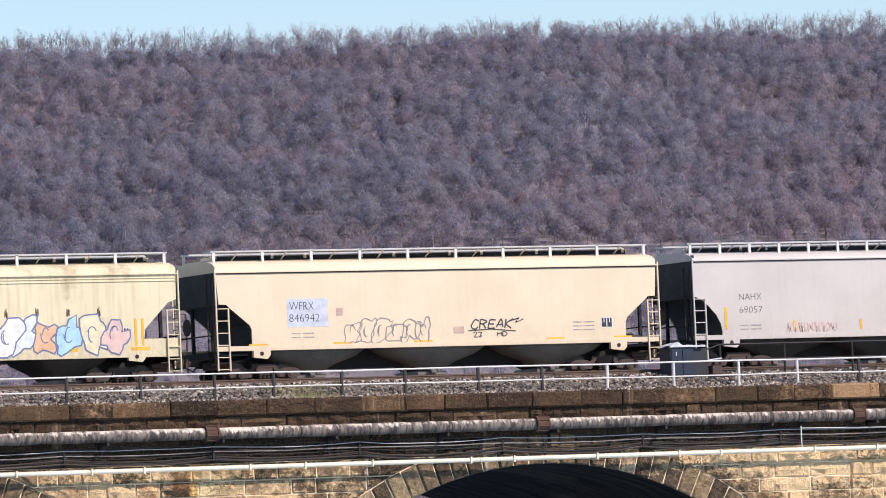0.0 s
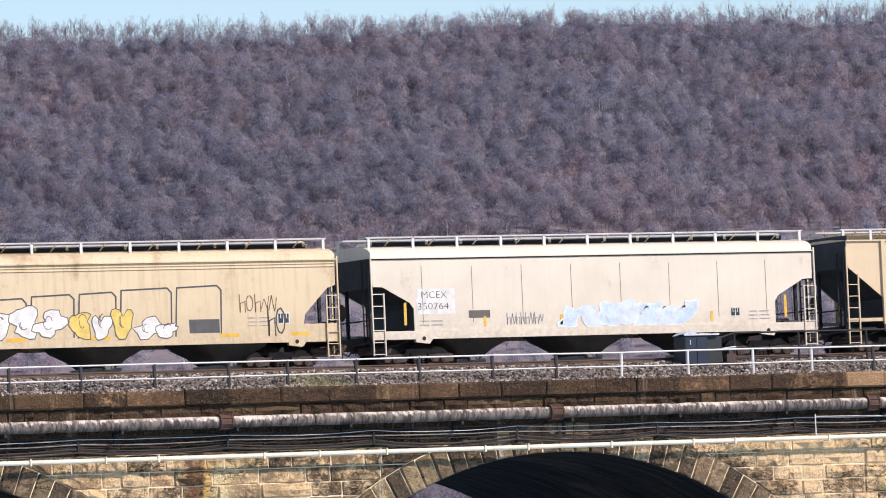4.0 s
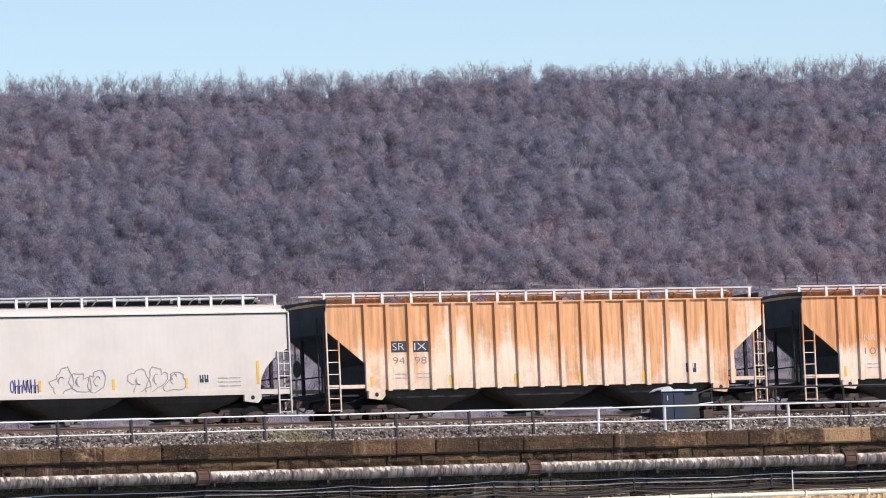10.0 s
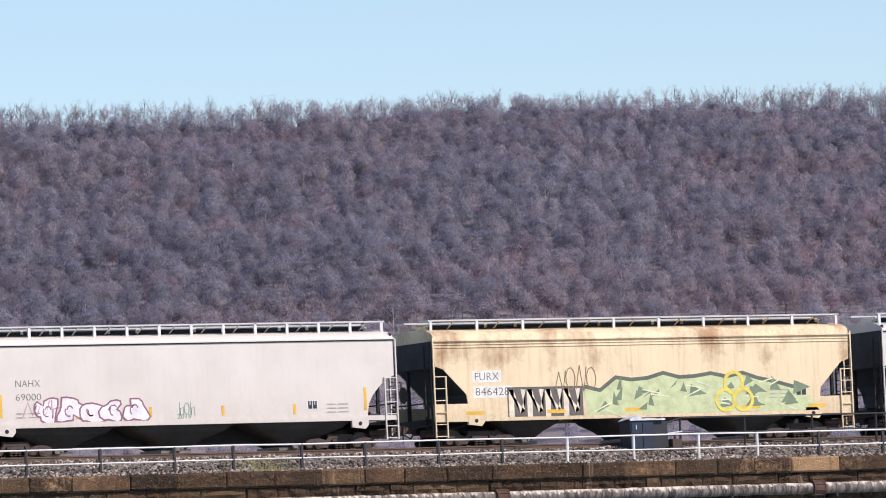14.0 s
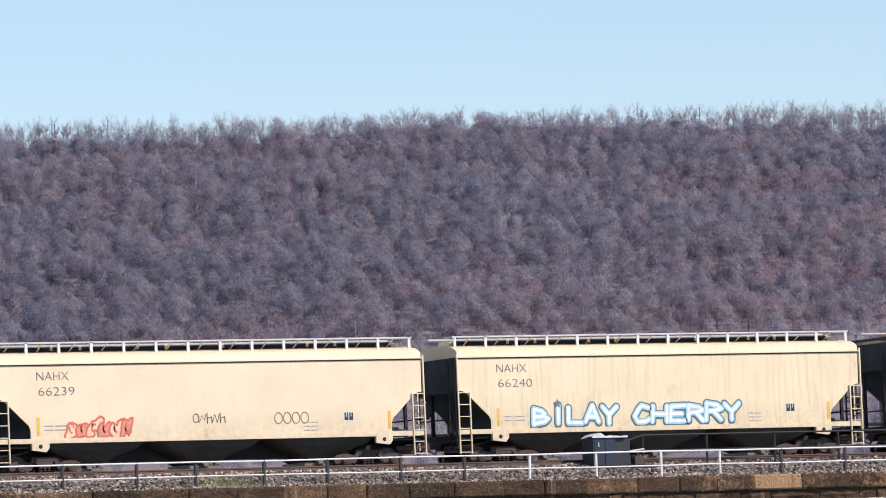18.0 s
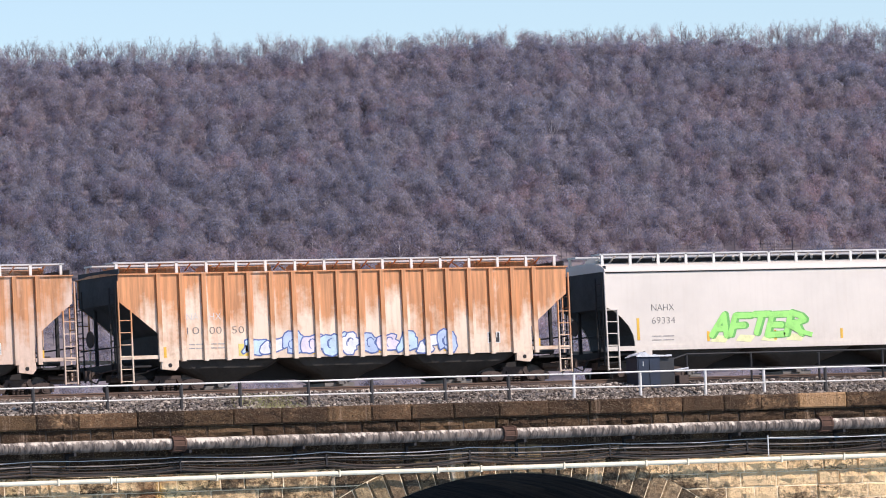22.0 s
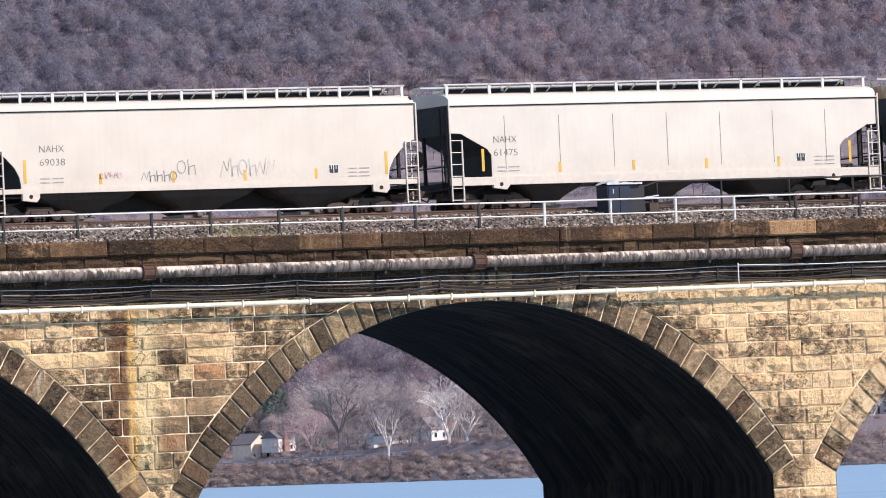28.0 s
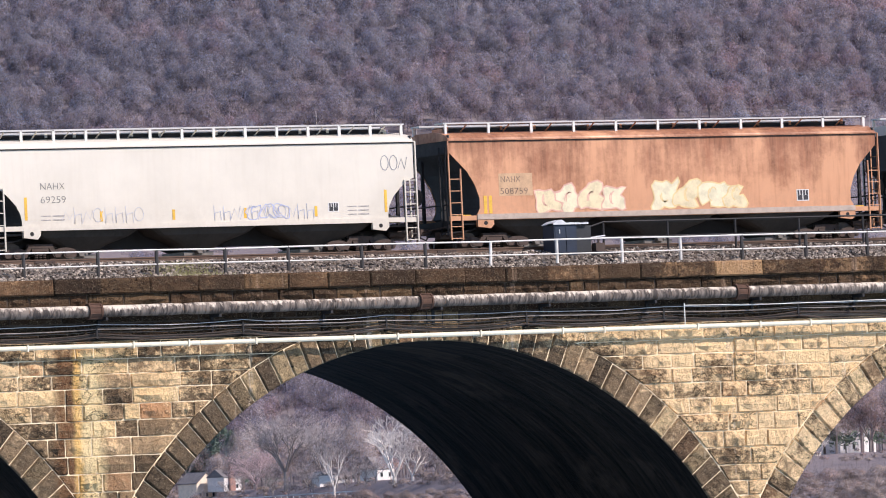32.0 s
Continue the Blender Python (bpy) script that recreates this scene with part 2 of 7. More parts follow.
def ballast_material():
    n = Nodes("granite_ballast", 0.9)
    co = n.coords("World")
    cc = n.mix(n.ramp(n.chance(True), 0.08, 0.7), (0.58, 0.49, 0.4), (0.06, 0.046, 0.037))
    cc = n.mix(n.ramp(n.noise(co, 0.5, 4), 0.45, 0.65, 0, 0.6), cc, (0.17, 0.12, 0.085))
    n.bump(n.noise(co, 14, 3), 0.7, 0.04)
    return n.done(cc)


def ballast_bed_material():
    n = Nodes("ballast_bed", 0.95)
    co = n.coords("World")
    cc = n.mix(n.ramp(n.noise(co, 11, 4, 0.8), 0.4, 0.62), (0.03, 0.024, 0.02), (0.3, 0.25, 0.21))
    cc = n.mix(n.ramp(n.noise(co, 0.4, 4), 0.45, 0.7, 0, 0.6), cc, (0.13, 0.1, 0.07))
    n.bump(n.noise(co, 12, 3), 1.0, 0.05)
    return n.done(cc)


def pipe_material():
    n = Nodes("peeling_shaded_pipe_wrap", 0.75)
    co = n.coords("World", (2.6, 2.0, 0.9))
    rings = n.coords("World", (8, 1.2, 1.2))
    a = n.math("ADD", n.math("MULTIPLY", n.noise(co, 1.6, 6, 0.75), 0.72), n.math("MULTIPLY", n.noise(rings, 1.0, 3), 0.28))
    big = n.noise(n.coords("World", (0.25, 1, 1)), 1.0, 3)
    a = n.math("ADD", a, n.math("MULTIPLY", big, 0.25))
    # underside painted darker as shade, top left paler as if lit
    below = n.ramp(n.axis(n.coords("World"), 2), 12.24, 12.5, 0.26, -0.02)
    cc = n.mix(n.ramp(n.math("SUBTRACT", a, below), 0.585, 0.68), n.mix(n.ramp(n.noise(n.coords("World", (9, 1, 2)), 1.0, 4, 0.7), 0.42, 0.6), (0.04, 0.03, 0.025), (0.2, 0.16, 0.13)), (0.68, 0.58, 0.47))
    cc = n.mix(n.ramp(n.noise(co, 6, 4), 0.58, 0.7, 0, 0.7), cc, (0.2, 0.12, 0.07))
    n.bump(a, 0.7, 0.03)
    return n.done(cc)


M["ballast"], M["bed"], M["wrap"] = ballast_material(), ballast_bed_material(), pipe_material()


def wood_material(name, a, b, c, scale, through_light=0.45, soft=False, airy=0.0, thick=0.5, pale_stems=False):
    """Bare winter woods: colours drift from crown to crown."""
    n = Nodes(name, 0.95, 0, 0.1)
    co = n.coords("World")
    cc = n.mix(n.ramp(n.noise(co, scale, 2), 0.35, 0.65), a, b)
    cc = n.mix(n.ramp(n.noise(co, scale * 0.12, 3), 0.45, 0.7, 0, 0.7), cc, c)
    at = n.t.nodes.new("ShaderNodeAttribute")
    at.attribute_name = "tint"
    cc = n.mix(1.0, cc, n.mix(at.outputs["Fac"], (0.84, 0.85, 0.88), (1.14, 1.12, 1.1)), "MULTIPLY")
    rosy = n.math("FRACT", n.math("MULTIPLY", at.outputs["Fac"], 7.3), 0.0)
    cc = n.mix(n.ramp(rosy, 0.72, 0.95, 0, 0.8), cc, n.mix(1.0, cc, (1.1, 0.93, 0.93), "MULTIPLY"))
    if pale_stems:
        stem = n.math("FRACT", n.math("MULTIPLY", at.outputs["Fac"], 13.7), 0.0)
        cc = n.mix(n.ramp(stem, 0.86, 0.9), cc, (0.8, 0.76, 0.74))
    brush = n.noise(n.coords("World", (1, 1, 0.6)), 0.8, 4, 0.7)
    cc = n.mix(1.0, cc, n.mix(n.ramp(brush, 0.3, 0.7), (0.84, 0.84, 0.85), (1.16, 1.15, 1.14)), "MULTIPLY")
    glow = n.t.nodes.new("ShaderNodeBsdfTranslucent")
    if soft:
        crown = n.t.nodes.new("ShaderNodeAttribute")
        crown.attribute_name = "crown_way"
        n.t.links.new(crown.outputs["Vector"], n.b.inputs["Normal"])
        n.t.links.new(crown.outputs["Vector"], glow.inputs["Normal"])
    n.put(cc, glow.inputs["Color"])
    both = n.t.nodes.new("ShaderNodeMixShader")
    both.inputs[0].default_value = through_light
    n.t.links.new(n.b.outputs[0], both.inputs[1])
    n.t.links.new(glow.outputs[0], both.inputs[2])
    last = both.outputs[0]
    if airy:
        gap = n.t.nodes.new("ShaderNodeBsdfTransparent")
        sieve = n.t.nodes.new("ShaderNodeMixShader")
        n.t.links.new(n.ramp(n.noise(n.coords("World", (1, 1, 0.45)), airy, 4, 0.75), 0.38, 0.62, 0.02, thick), sieve.inputs[0])
        n.t.links.new(gap.outputs[0], sieve.inputs[1])
        n.t.links.new(last, sieve.inputs[2])
        last = sieve.outputs[0]
    n.t.links.new(last, n.t.nodes["Material Output"].inputs["Surface"])
    return n.done(cc)


# pale lilac base colours stand in for haze over the mountain
M["twig"] = wood_material("haze_tinted_twigs", (0.74, 0.735, 0.84), (0.62, 0.62, 0.735), (0.86, 0.72, 0.77), 0.05, 0.78, True, 1.0, 0.38)
M["ridgetwig"] = wood_material("crest_twigs", (0.42, 0.385, 0.41), (0.32, 0.3, 0.33), (0.44, 0.37, 0.38), 0.06, 0.45)
M["cresttrunk"] = wood_material("pale_crest_bark", (0.36, 0.33, 0.33), (0.18, 0.165, 0.17), (0.3, 0.27, 0.27), 0.2, pale_stems=True)
M["hilltrunk"] = wood_material("hill_bark", (0.3, 0.275, 0.295), (0.22, 0.2, 0.23), (0.28, 0.25, 0.27), 0.2, pale_stems=True)
# valley twigs lightened in colour in place of haze
M["paletwig"] = wood_material("haze_pale_twigs", (0.88, 0.78, 0.76), (0.72, 0.64, 0.64), (0.88, 0.73, 0.71), 0.06, 0.6, True, 1.6, 0.4)
M["trunk"] = wood_material("grey_bark", (0.5, 0.45, 0.43), (0.4, 0.36, 0.35), (0.46, 0.41, 0.4), 0.2)
M["scrub"] = wood_material("brown_scrub", (0.68, 0.57, 0.55), (0.44, 0.37, 0.36), (0.7, 0.58, 0.5), 0.12, 0.45, True, 4.0)
M["bark"] = plain("brown_bark", (0.16, 0.13, 0.115), 0.95)
M["palebark"] = plain("white_sycamore_bark", (0.88, 0.8, 0.74), 0.9)
M["conifer"] = wood_material("conifer_needles", (0.3, 0.37, 0.29), (0.21, 0.28, 0.23), (0.32, 0.36, 0.27), 0.5)


def ground_material():
    n = Nodes("leaf_littered_soil", 0.95, 0, 0.1)
    co = n.coords("World")
    cc = n.mix(n.ramp(n.noise(co, 0.05, 6, 0.7), 0.35, 0.65), (0.2, 0.175, 0.19), (0.26, 0.22, 0.225))
    cc = n.mix(n.ramp(n.noise(co, 0.4, 4), 0.5, 0.7, 0, 0.5), cc, (0.34, 0.28, 0.24))
    return n.done(cc)


def water_material():
    n = Nodes("sky_tinted_water", 0.45, 0, 0.5)
    co = n.coords("World", (0.5, 1.2, 1))
    n.bump(n.noise(co, 0.9, 4), 0.25, 0.15)
    # blue base colour carries the sky's reflection
    return n.done(n.mix(n.ramp(n.noise(n.coords("World", (0.02, 0.1, 1)), 1.0, 4), 0.4, 0.65), (0.25, 0.41, 0.55), (0.34, 0.5, 0.63)))


M["ground"], M["water"] = ground_material(), water_material()


# ---- mesh tools ----
class Geo:
    """Vertices and faces of one mesh."""

    def __init__(self):
        self.v, self.f = [], []

    def add(self, verts, faces):
        k = len(self.v)
        self.v += [tuple(p) for p in verts]
        self.f += [tuple(k + i for i in q) for q in faces]
        return self

    def box(self, x0, x1, y0, y1, z0, z1):
        return self.add([(x, y, z) for z in (z0, z1) for y in (y0, y1) for x in (x0, x1)],
                        [(0, 2, 3, 1), (4, 5, 7, 6), (0, 1, 5, 4), (2, 6, 7, 3), (0, 4, 6, 2), (1, 3, 7, 5)])

    def slab(self, pts, y0, y1):
        """A polygon (x, z), given counter-clockwise as seen from -y, made solid from y0 to y1."""
        n = len(pts)
        v = [(x, y0, z) for x, z in pts] + [(x, y1, z) for x, z in pts]
        return self.add(v, [tuple(range(n)), tuple(range(2 * n - 1, n - 1, -1))] + [(i, i + n, (i + 1) % n + n, (i + 1) % n) for i in range(n)])

    def tube(self, a, b, r, n=6, r2=None, caps=True):
        a, b = Vector(a), Vector(b)
        d = (b - a).normalized()
        s = d.orthogonal().normalized()
        t = d.cross(s)
        r2 = r if r2 is None else r2
        v = []
        for p, rr in ((a, r), (b, r2)):
            v += [p + (s * math.cos(2 * math.pi * i / n) + t * math.sin(2 * math.pi * i / n)) * rr for i in range(n)]
        f = [(i, (i + 1) % n, (i + 1) % n + n, i + n) for i in range(n)]
        if caps:
            f += [tuple(range(n - 1, -1, -1)), tuple(range(n, 2 * n))]
        return self.add(v, f)

    def path(self, pts, r, n=6):
        """One bent round bar through the points."""
        pts = [Vector(p) for p in pts]
        side = (pts[1] - pts[0]).orthogonal().normalized()
        v, f = [], []
        for i, p in enumerate(pts):
            d = (pts[min(i + 1, len(pts) - 1)] - pts[max(i - 1, 0)]).normalized()
            side = (side - d * side.dot(d)).normalized()
            t = d.cross(side)
            v += [p + (side * math.cos(2 * math.pi * k / n) + t * math.sin(2 * math.pi * k / n)) * r for k in range(n)]
        for i in range(len(pts) - 1):
            f += [(i * n + k, i * n + (k + 1) % n, i * n + n + (k + 1) % n, i * n + n + k) for k in range(n)]
        f += [tuple(range(n - 1, -1, -1)), tuple(range(len(v) - n, len(v)))]
        return self.add(v, f)

    def mesh(self, name, material, smooth=False):
        me = bpy.data.meshes.new(name)
        me.from_pydata(self.v, [], self.f)
        me.materials.append(material)
        if smooth:
            me.shade_smooth()
        return me


def part(name, geo, material, parent=None, label="", smooth=False):
    """One mesh object, under its thing if there is one."""
    ob = new(name, geo.mesh(name, material, smooth) if isinstance(geo, Geo) else geo)
    ob.parent = parent
    if label:
        ob["label"] = label
    return ob


def thing(name, label, category, group="", at=(0, 0, 0)):
    ob = new(name)
    ob.location = at
    return tagged(ob, label, category, group)


TEXTS = {}


def text_mesh(word, size, fat=0.0):
    """Letters of the built-in font as a thin plate in the x-z plane, facing -y, from x = 0."""
    key = (word, size, fat)
    if key not in TEXTS:
        cu = bpy.data.curves.new("text", "FONT")
        cu.body, cu.size, cu.offset, cu.extrude, cu.resolution_u = word, size, fat, 0.003, 3
        ob = new("text", cu)
        bpy.context.view_layer.update()
        me = bpy.data.meshes.new_from_object(ob.evaluated_get(bpy.context.evaluated_depsgraph_get()))
        bpy.data.objects.remove(ob)
        me.transform(Matrix.Rotation(radians(90), 4, "X"))
        TEXTS[key] = me
    return TEXTS[key]


def lettering(word, x, y, z, height, material, parent, width=None, fat=0.0):
    """A word whose capitals are so high, its left foot at x, z on a wall at y."""
    me = text_mesh(word, height / 0.73, fat).copy()
    xs = [v.co.x for v in me.vertices]
    k = 1.0 if width is None else width / (max(xs) - min(xs))
    me.transform(Matrix.Translation((x - min(xs) * k, y, z)) @ Matrix.Diagonal((k, 1, 1, 1)))
    me.materials.clear()
    me.materials.append(material)
    return part("lettering", me, material, parent)


def ribbon(pts, w, y):
    """A brush stroke on a wall at y: (x, z) points, width w."""
    g = Geo()
    n = len(pts)
    for i, (x, z) in enumerate(pts):
        (xa, za), (xb, zb) = pts[max(i - 1, 0)], pts[min(i + 1, n - 1)]
        ways = []
        for (ux, uz), (vx, vz) in (((xa, za), (x, z)), ((x, z), (xb, zb))):
            d = math.hypot(vx - ux, vz - uz)
            if d > 1e-6:
                ways.append((-(vz - uz) / d, (vx - ux) / d))
        nx, nz = sum(q[0] for q in ways), sum(q[1] for q in ways)
        d = math.hypot(nx, nz)
        if d < 0.6:
            (nx, nz), d = ways[0], 1.0
        k = w / 2 / d * (2 / d if len(ways) > 1 and d > 1.2 else 1)
        g.v += [(x - nx * k, y, z - nz * k), (x + nx * k, y, z + nz * k)]
    g.f = [(2 * i, 2 * i + 2, 2 * i + 3, 2 * i + 1) for i in range(n - 1)]
    return g


# ---- the river, its banks and the mountain, laid out by u (to the right) and d (ahead) from the camera ----
AHEAD = radians(27.971)


def far(u, d, z=0.0):
    return (EYE[0] + d * math.sin(AHEAD) + u * math.cos(AHEAD), EYE[1] + d * math.cos(AHEAD) - u * math.sin(AHEAD), z)


WATER = 2.0
SHORE_U, SHORE_D = (-2500, -300, -62, 20, 79, 300, 2500), (3300, 2500, 2170, 1540, 1364, 1150, 900)
RIDGE = 4250.0


def land(u, d):
    """Height of the ground (numpy arrays)."""
    u, d = np.asarray(u, float), np.asarray(d, float)
    s = d - np.interp(u, SHORE_U, SHORE_D)
    z = np.where(s < 0, np.maximum(-1.0, 2.0 + s * 0.1), np.minimum(2.0 + s * 0.05, 9.3 + 0.05 * np.clip(s - 146, 0, 60) + 0.004 * np.maximum(s - 206, 0)))
    k = np.clip((d - 2450.0) / (RIDGE - 2450.0), 0, 1)
    top = 325.0 - 0.033 * np.clip(u, -900, 900)
    hill = top * (0.82 * k + 0.18 * k * k * (3 - 2 * k))
    hill = hill + 5.0 * np.sin(u / 61.0 + d / 140.0) * np.sin(d / 97.0) * np.clip(k * 6, 0, 1) * np.clip((1 - k) * 8, 0, 1)
    z = z + hill - np.maximum(d - RIDGE, 0) * 0.12
    near = np.clip((60 - d) / 50.0, 0, 1)
    return np.where(d < 60, -1.0 + near * 5.2, z)


def build_ground():
    us = np.concatenate([np.linspace(-2500, -420, 14), np.linspace(-400, 400, 161), np.linspace(420, 2500, 14)])
    cols = []
    for u in us:
        s0 = np.interp(u, SHORE_U, SHORE_D)
        cols.append(np.concatenate([np.linspace(-700, -20, 8), np.linspace(0, 100, 11), np.linspace(140, s0 - 30, 12), np.linspace(s0 - 15, s0 + 40, 23), np.linspace(s0 + 60, 4900, 120)]))
    dd = np.array(cols).T
    uu = np.broadcast_to(us[None], dd.shape)
    ds = dd[:, 0]
    zz = land(uu, dd)
    g = Geo()
    g.v = [far(a, b, c) for a, b, c in zip(uu.ravel(), dd.ravel(), zz.ravel())]
    w = len(us)
    g.f = [(j * w + i, j * w + i + 1, (j + 1) * w + i + 1, (j + 1) * w + i) for j in range(len(ds) - 1) for i in range(w - 1)]
    tagged(part("ground", g, M["ground"], smooth=True), "brown leaf-littered ground and wooded mountain", "ground", kind="structure")
    g = Geo()
    g.v = [far(-2500, -150, WATER), far(2500, -150, WATER), far(2500, 3400, WATER), far(-2500, 3400, WATER)]
    g.f = [(0, 1, 2, 3)]
    tagged(part("water", g, M["water"]), "wind-ruffled river water, coloured as reflected sky", "river", kind="structure")


def twig_tree(rng, tris, height, wide, limb=5, slim=0.16, facets=0, low=0.35, up=1.0, sliver=(1.0, 2.0), body=0.0, long=(0.08, 0.16)):
    """A bare tree as loose triangles: a tapered trunk, limbs, and a crown of fine twigs; returns (trunk, twig) arrays of shape (n, 3, 3)."""
    wood, twig, ways = [], [], []

    def stick(a, b, r0, r1):
        d = b - a
        s = np.cross(d, rng.normal(size=3))
        s /= np.linalg.norm(s) + 1e-9
        t = np.cross(d / (np.linalg.norm(d) + 1e-9), s)
        for q in (s, t):
            wood.append([a - q * r0, a + q * r0, b + q * r1])
            wood.append([a - q * r0, b + q * r1, b - q * r1])

    crown0 = height * rng.uniform(low - 0.06, low + 0.08)
    lean = np.array([rng.normal(0, 0.04), rng.normal(0, 0.04), 1.0])
    stick(np.zeros(3), lean * height * 0.8, 0.02 * height, 0.006 * height)
    tips = [lean * height * 0.8]
    for i in range(limb):
        a = lean * (crown0 + (height * 0.75 - crown0) * rng.uniform(0, 0.8))
        ang = rng.uniform(0, 2 * math.pi)
        out = np.array([math.cos(ang), math.sin(ang), rng.uniform(0.7, 1.5)])
        b = a + out * wide * rng.uniform(0.22, 0.4)
        stick(a, b, 0.008 * height, 0.003 * height)
        tips.append(b)
    half = (height - crown0) / 2
    for i in range(facets):
        th, cz = rng.uniform(0, 2 * math.pi), rng.uniform(-0.55, 1)
        sx = math.sqrt(1 - cz * cz)
        nrm = np.array([math.cos(th) * sx, math.sin(th) * sx, cz])
        rr = rng.uniform(0.8, 1.08)
        p = nrm * np.array([wide / 2, wide / 2, half]) * rr + np.array([0, 0, crown0 + half])
        round_way = nrm + np.array([0, 0, 0.8])
        nrm = nrm + rng.normal(0, 0.3, 3)
        way = np.array([nrm[0] * 0.5, nrm[1] * 0.5, 0.9]) + rng.normal(0, 0.45, 3)
        side = np.cross(nrm, way)
        side /= np.linalg.norm(side) + 1e-9
        way = np.cross(side, nrm)
        way /= np.linalg.norm(way) + 1e-9
        ln = rng.uniform(*sliver)
        side = side * ln * rng.uniform(0.09, 0.16)
        twig.append([p - side - way * ln * 0.4, p + side - way * ln * 0.4, p + way * ln * 0.6])
        ways.append(round_way)
    for i in range(tris):
        th, cz = rng.uniform(0, 2 * math.pi), rng.uniform(-0.6, 1)
        rr = rng.uniform(0.55, 1.0)
        sx = math.sqrt(1 - cz * cz)
        p = np.array([math.cos(th) * sx * wide / 2 * rr, math.sin(th) * sx * wide / 2 * rr, crown0 + half + half * cz * rr])
        o = np.array([math.cos(th) * sx * 0.6, math.sin(th) * sx * 0.6, rng.uniform(0.2, 1.2) * up])
        ln = rng.uniform(*long) * height
        s = np.cross(o, rng.normal(size=3))
        s *= slim * ln / (np.linalg.norm(s) + 1e-9)
        twig.append([p - s, p + s, p + o * ln])
        ways.append(np.array([math.cos(th) * sx, math.sin(th) * sx, cz + 0.8]))
    ways = [w for w in ways for c in range(3)]
    if body:
        # the brushy mass of the crown: airy shells of twigs, one within the other
        for shell in (1.0, 0.62):
            rings, around, dome, out = 4, 7, [], []
            turn = rng.uniform(0, 6.28)
            for j in range(rings + 1):
                cz = -0.8 + 1.8 * j / rings
                sx = math.sqrt(max(1 - cz * cz, 0.0))
                for i in range(around):
                    th = turn + 2 * math.pi * (i + 0.5 * (j % 2)) / around
                    rr = body * shell * (1 + rng.uniform(-0.25, 0.2))
                    dome.append(np.array([math.cos(th) * sx * wide / 2 * rr, math.sin(th) * sx * wide / 2 * rr, crown0 + half + half * cz * rr]))
                    out.append(np.array([math.cos(th) * sx, math.sin(th) * sx, cz + 0.8]))
            for j in range(rings):
                for i in range(around):
                    a, b = j * around + i, j * around + (i + 1) % around
                    for f in ((a, b, b + around), (a, b + around, a + around)):
                        twig.append([dome[q] for q in f])
                        ways += [out[q] for q in f]
    ways = np.array(ways)
    return np.array(wood), np.array(twig), ways / np.linalg.norm(ways, axis=1)[:, None]


def scatter(name, label, category, spots, kinds, rng, mats, size=(0.8, 1.25)):
    """Plants kinds of trees at spots (u, d): one object each of twigs and of trunks."""
    pick = rng.integers(0, len(kinds), len(spots))
    turn, grow, tone = rng.uniform(0, 2 * math.pi, len(spots)), rng.uniform(*size, len(spots)), rng.uniform(0, 1, len(spots))
    z = land(spots[:, 0], spots[:, 1])
    base = np.array([far(a, b, c) for (a, b), c in zip(spots, z)])
    for which, mname, more in ((1, mats[0], ""), (0, mats[1], "_trunks")):
        out, tints, ways, faces, count = [], [], [], [], 0
        for k, kind in enumerate(kinds):
            ids = np.nonzero(pick == k)[0]
            if not len(ids):
                continue
            t = kind[which].reshape(-1, 3)
            m = len(t)
            cs, sn = np.cos(turn[ids])[:, None], np.sin(turn[ids])[:, None]
            x, y = t[None, :, 0] * cs - t[None, :, 1] * sn, t[None, :, 0] * sn + t[None, :, 1] * cs
            p = np.stack([x, y, np.broadcast_to(t[None, :, 2], x.shape)], -1) * grow[ids][:, None, None]
            out.append((p + base[ids][:, None, :]).reshape(-1, 3))
            tints.append(np.repeat(tone[ids], m))
            if which:
                w = kind[2]
                ways.append(np.stack([w[None, :, 0] * cs - w[None, :, 1] * sn, w[None, :, 0] * sn + w[None, :, 1] * cs, np.broadcast_to(w[None, :, 2], x.shape)], -1).reshape(-1, 3))
            f = np.arange(m).reshape(-1, 3)
            faces.append((f[None] + m * np.arange(len(ids))[:, None, None] + count).reshape(-1, 3))
            count += m * len(ids)
        v, f = np.concatenate(out), np.concatenate(faces)
        me = bpy.data.meshes.new(name + more)
        me.vertices.add(len(v))
        me.vertices.foreach_set("co", v.astype(np.float32).ravel())
        me.loops.add(f.size)
        me.loops.foreach_set("vertex_index", f.astype(np.int32).ravel())
        me.polygons.add(len(f))
        me.polygons.foreach_set("loop_start", np.arange(0, f.size, 3, dtype=np.int32))
        me.update(calc_edges=True)
        tint = me.attributes.new("tint", "FLOAT", "POINT")
        tint.data.foreach_set("value", np.concatenate(tints).astype(np.float32))
        if which:
            crown = me.attributes.new("crown_way", "FLOAT_VECTOR", "POINT")
            crown.data.foreach_set("vector", np.concatenate(ways).astype(np.float32).ravel())
        me.materials.append(M[mname])
        tagged(new(name + more, me), label + {"": "", "_trunks": ", their trunks and limbs"}[more], category, kind="stuff")


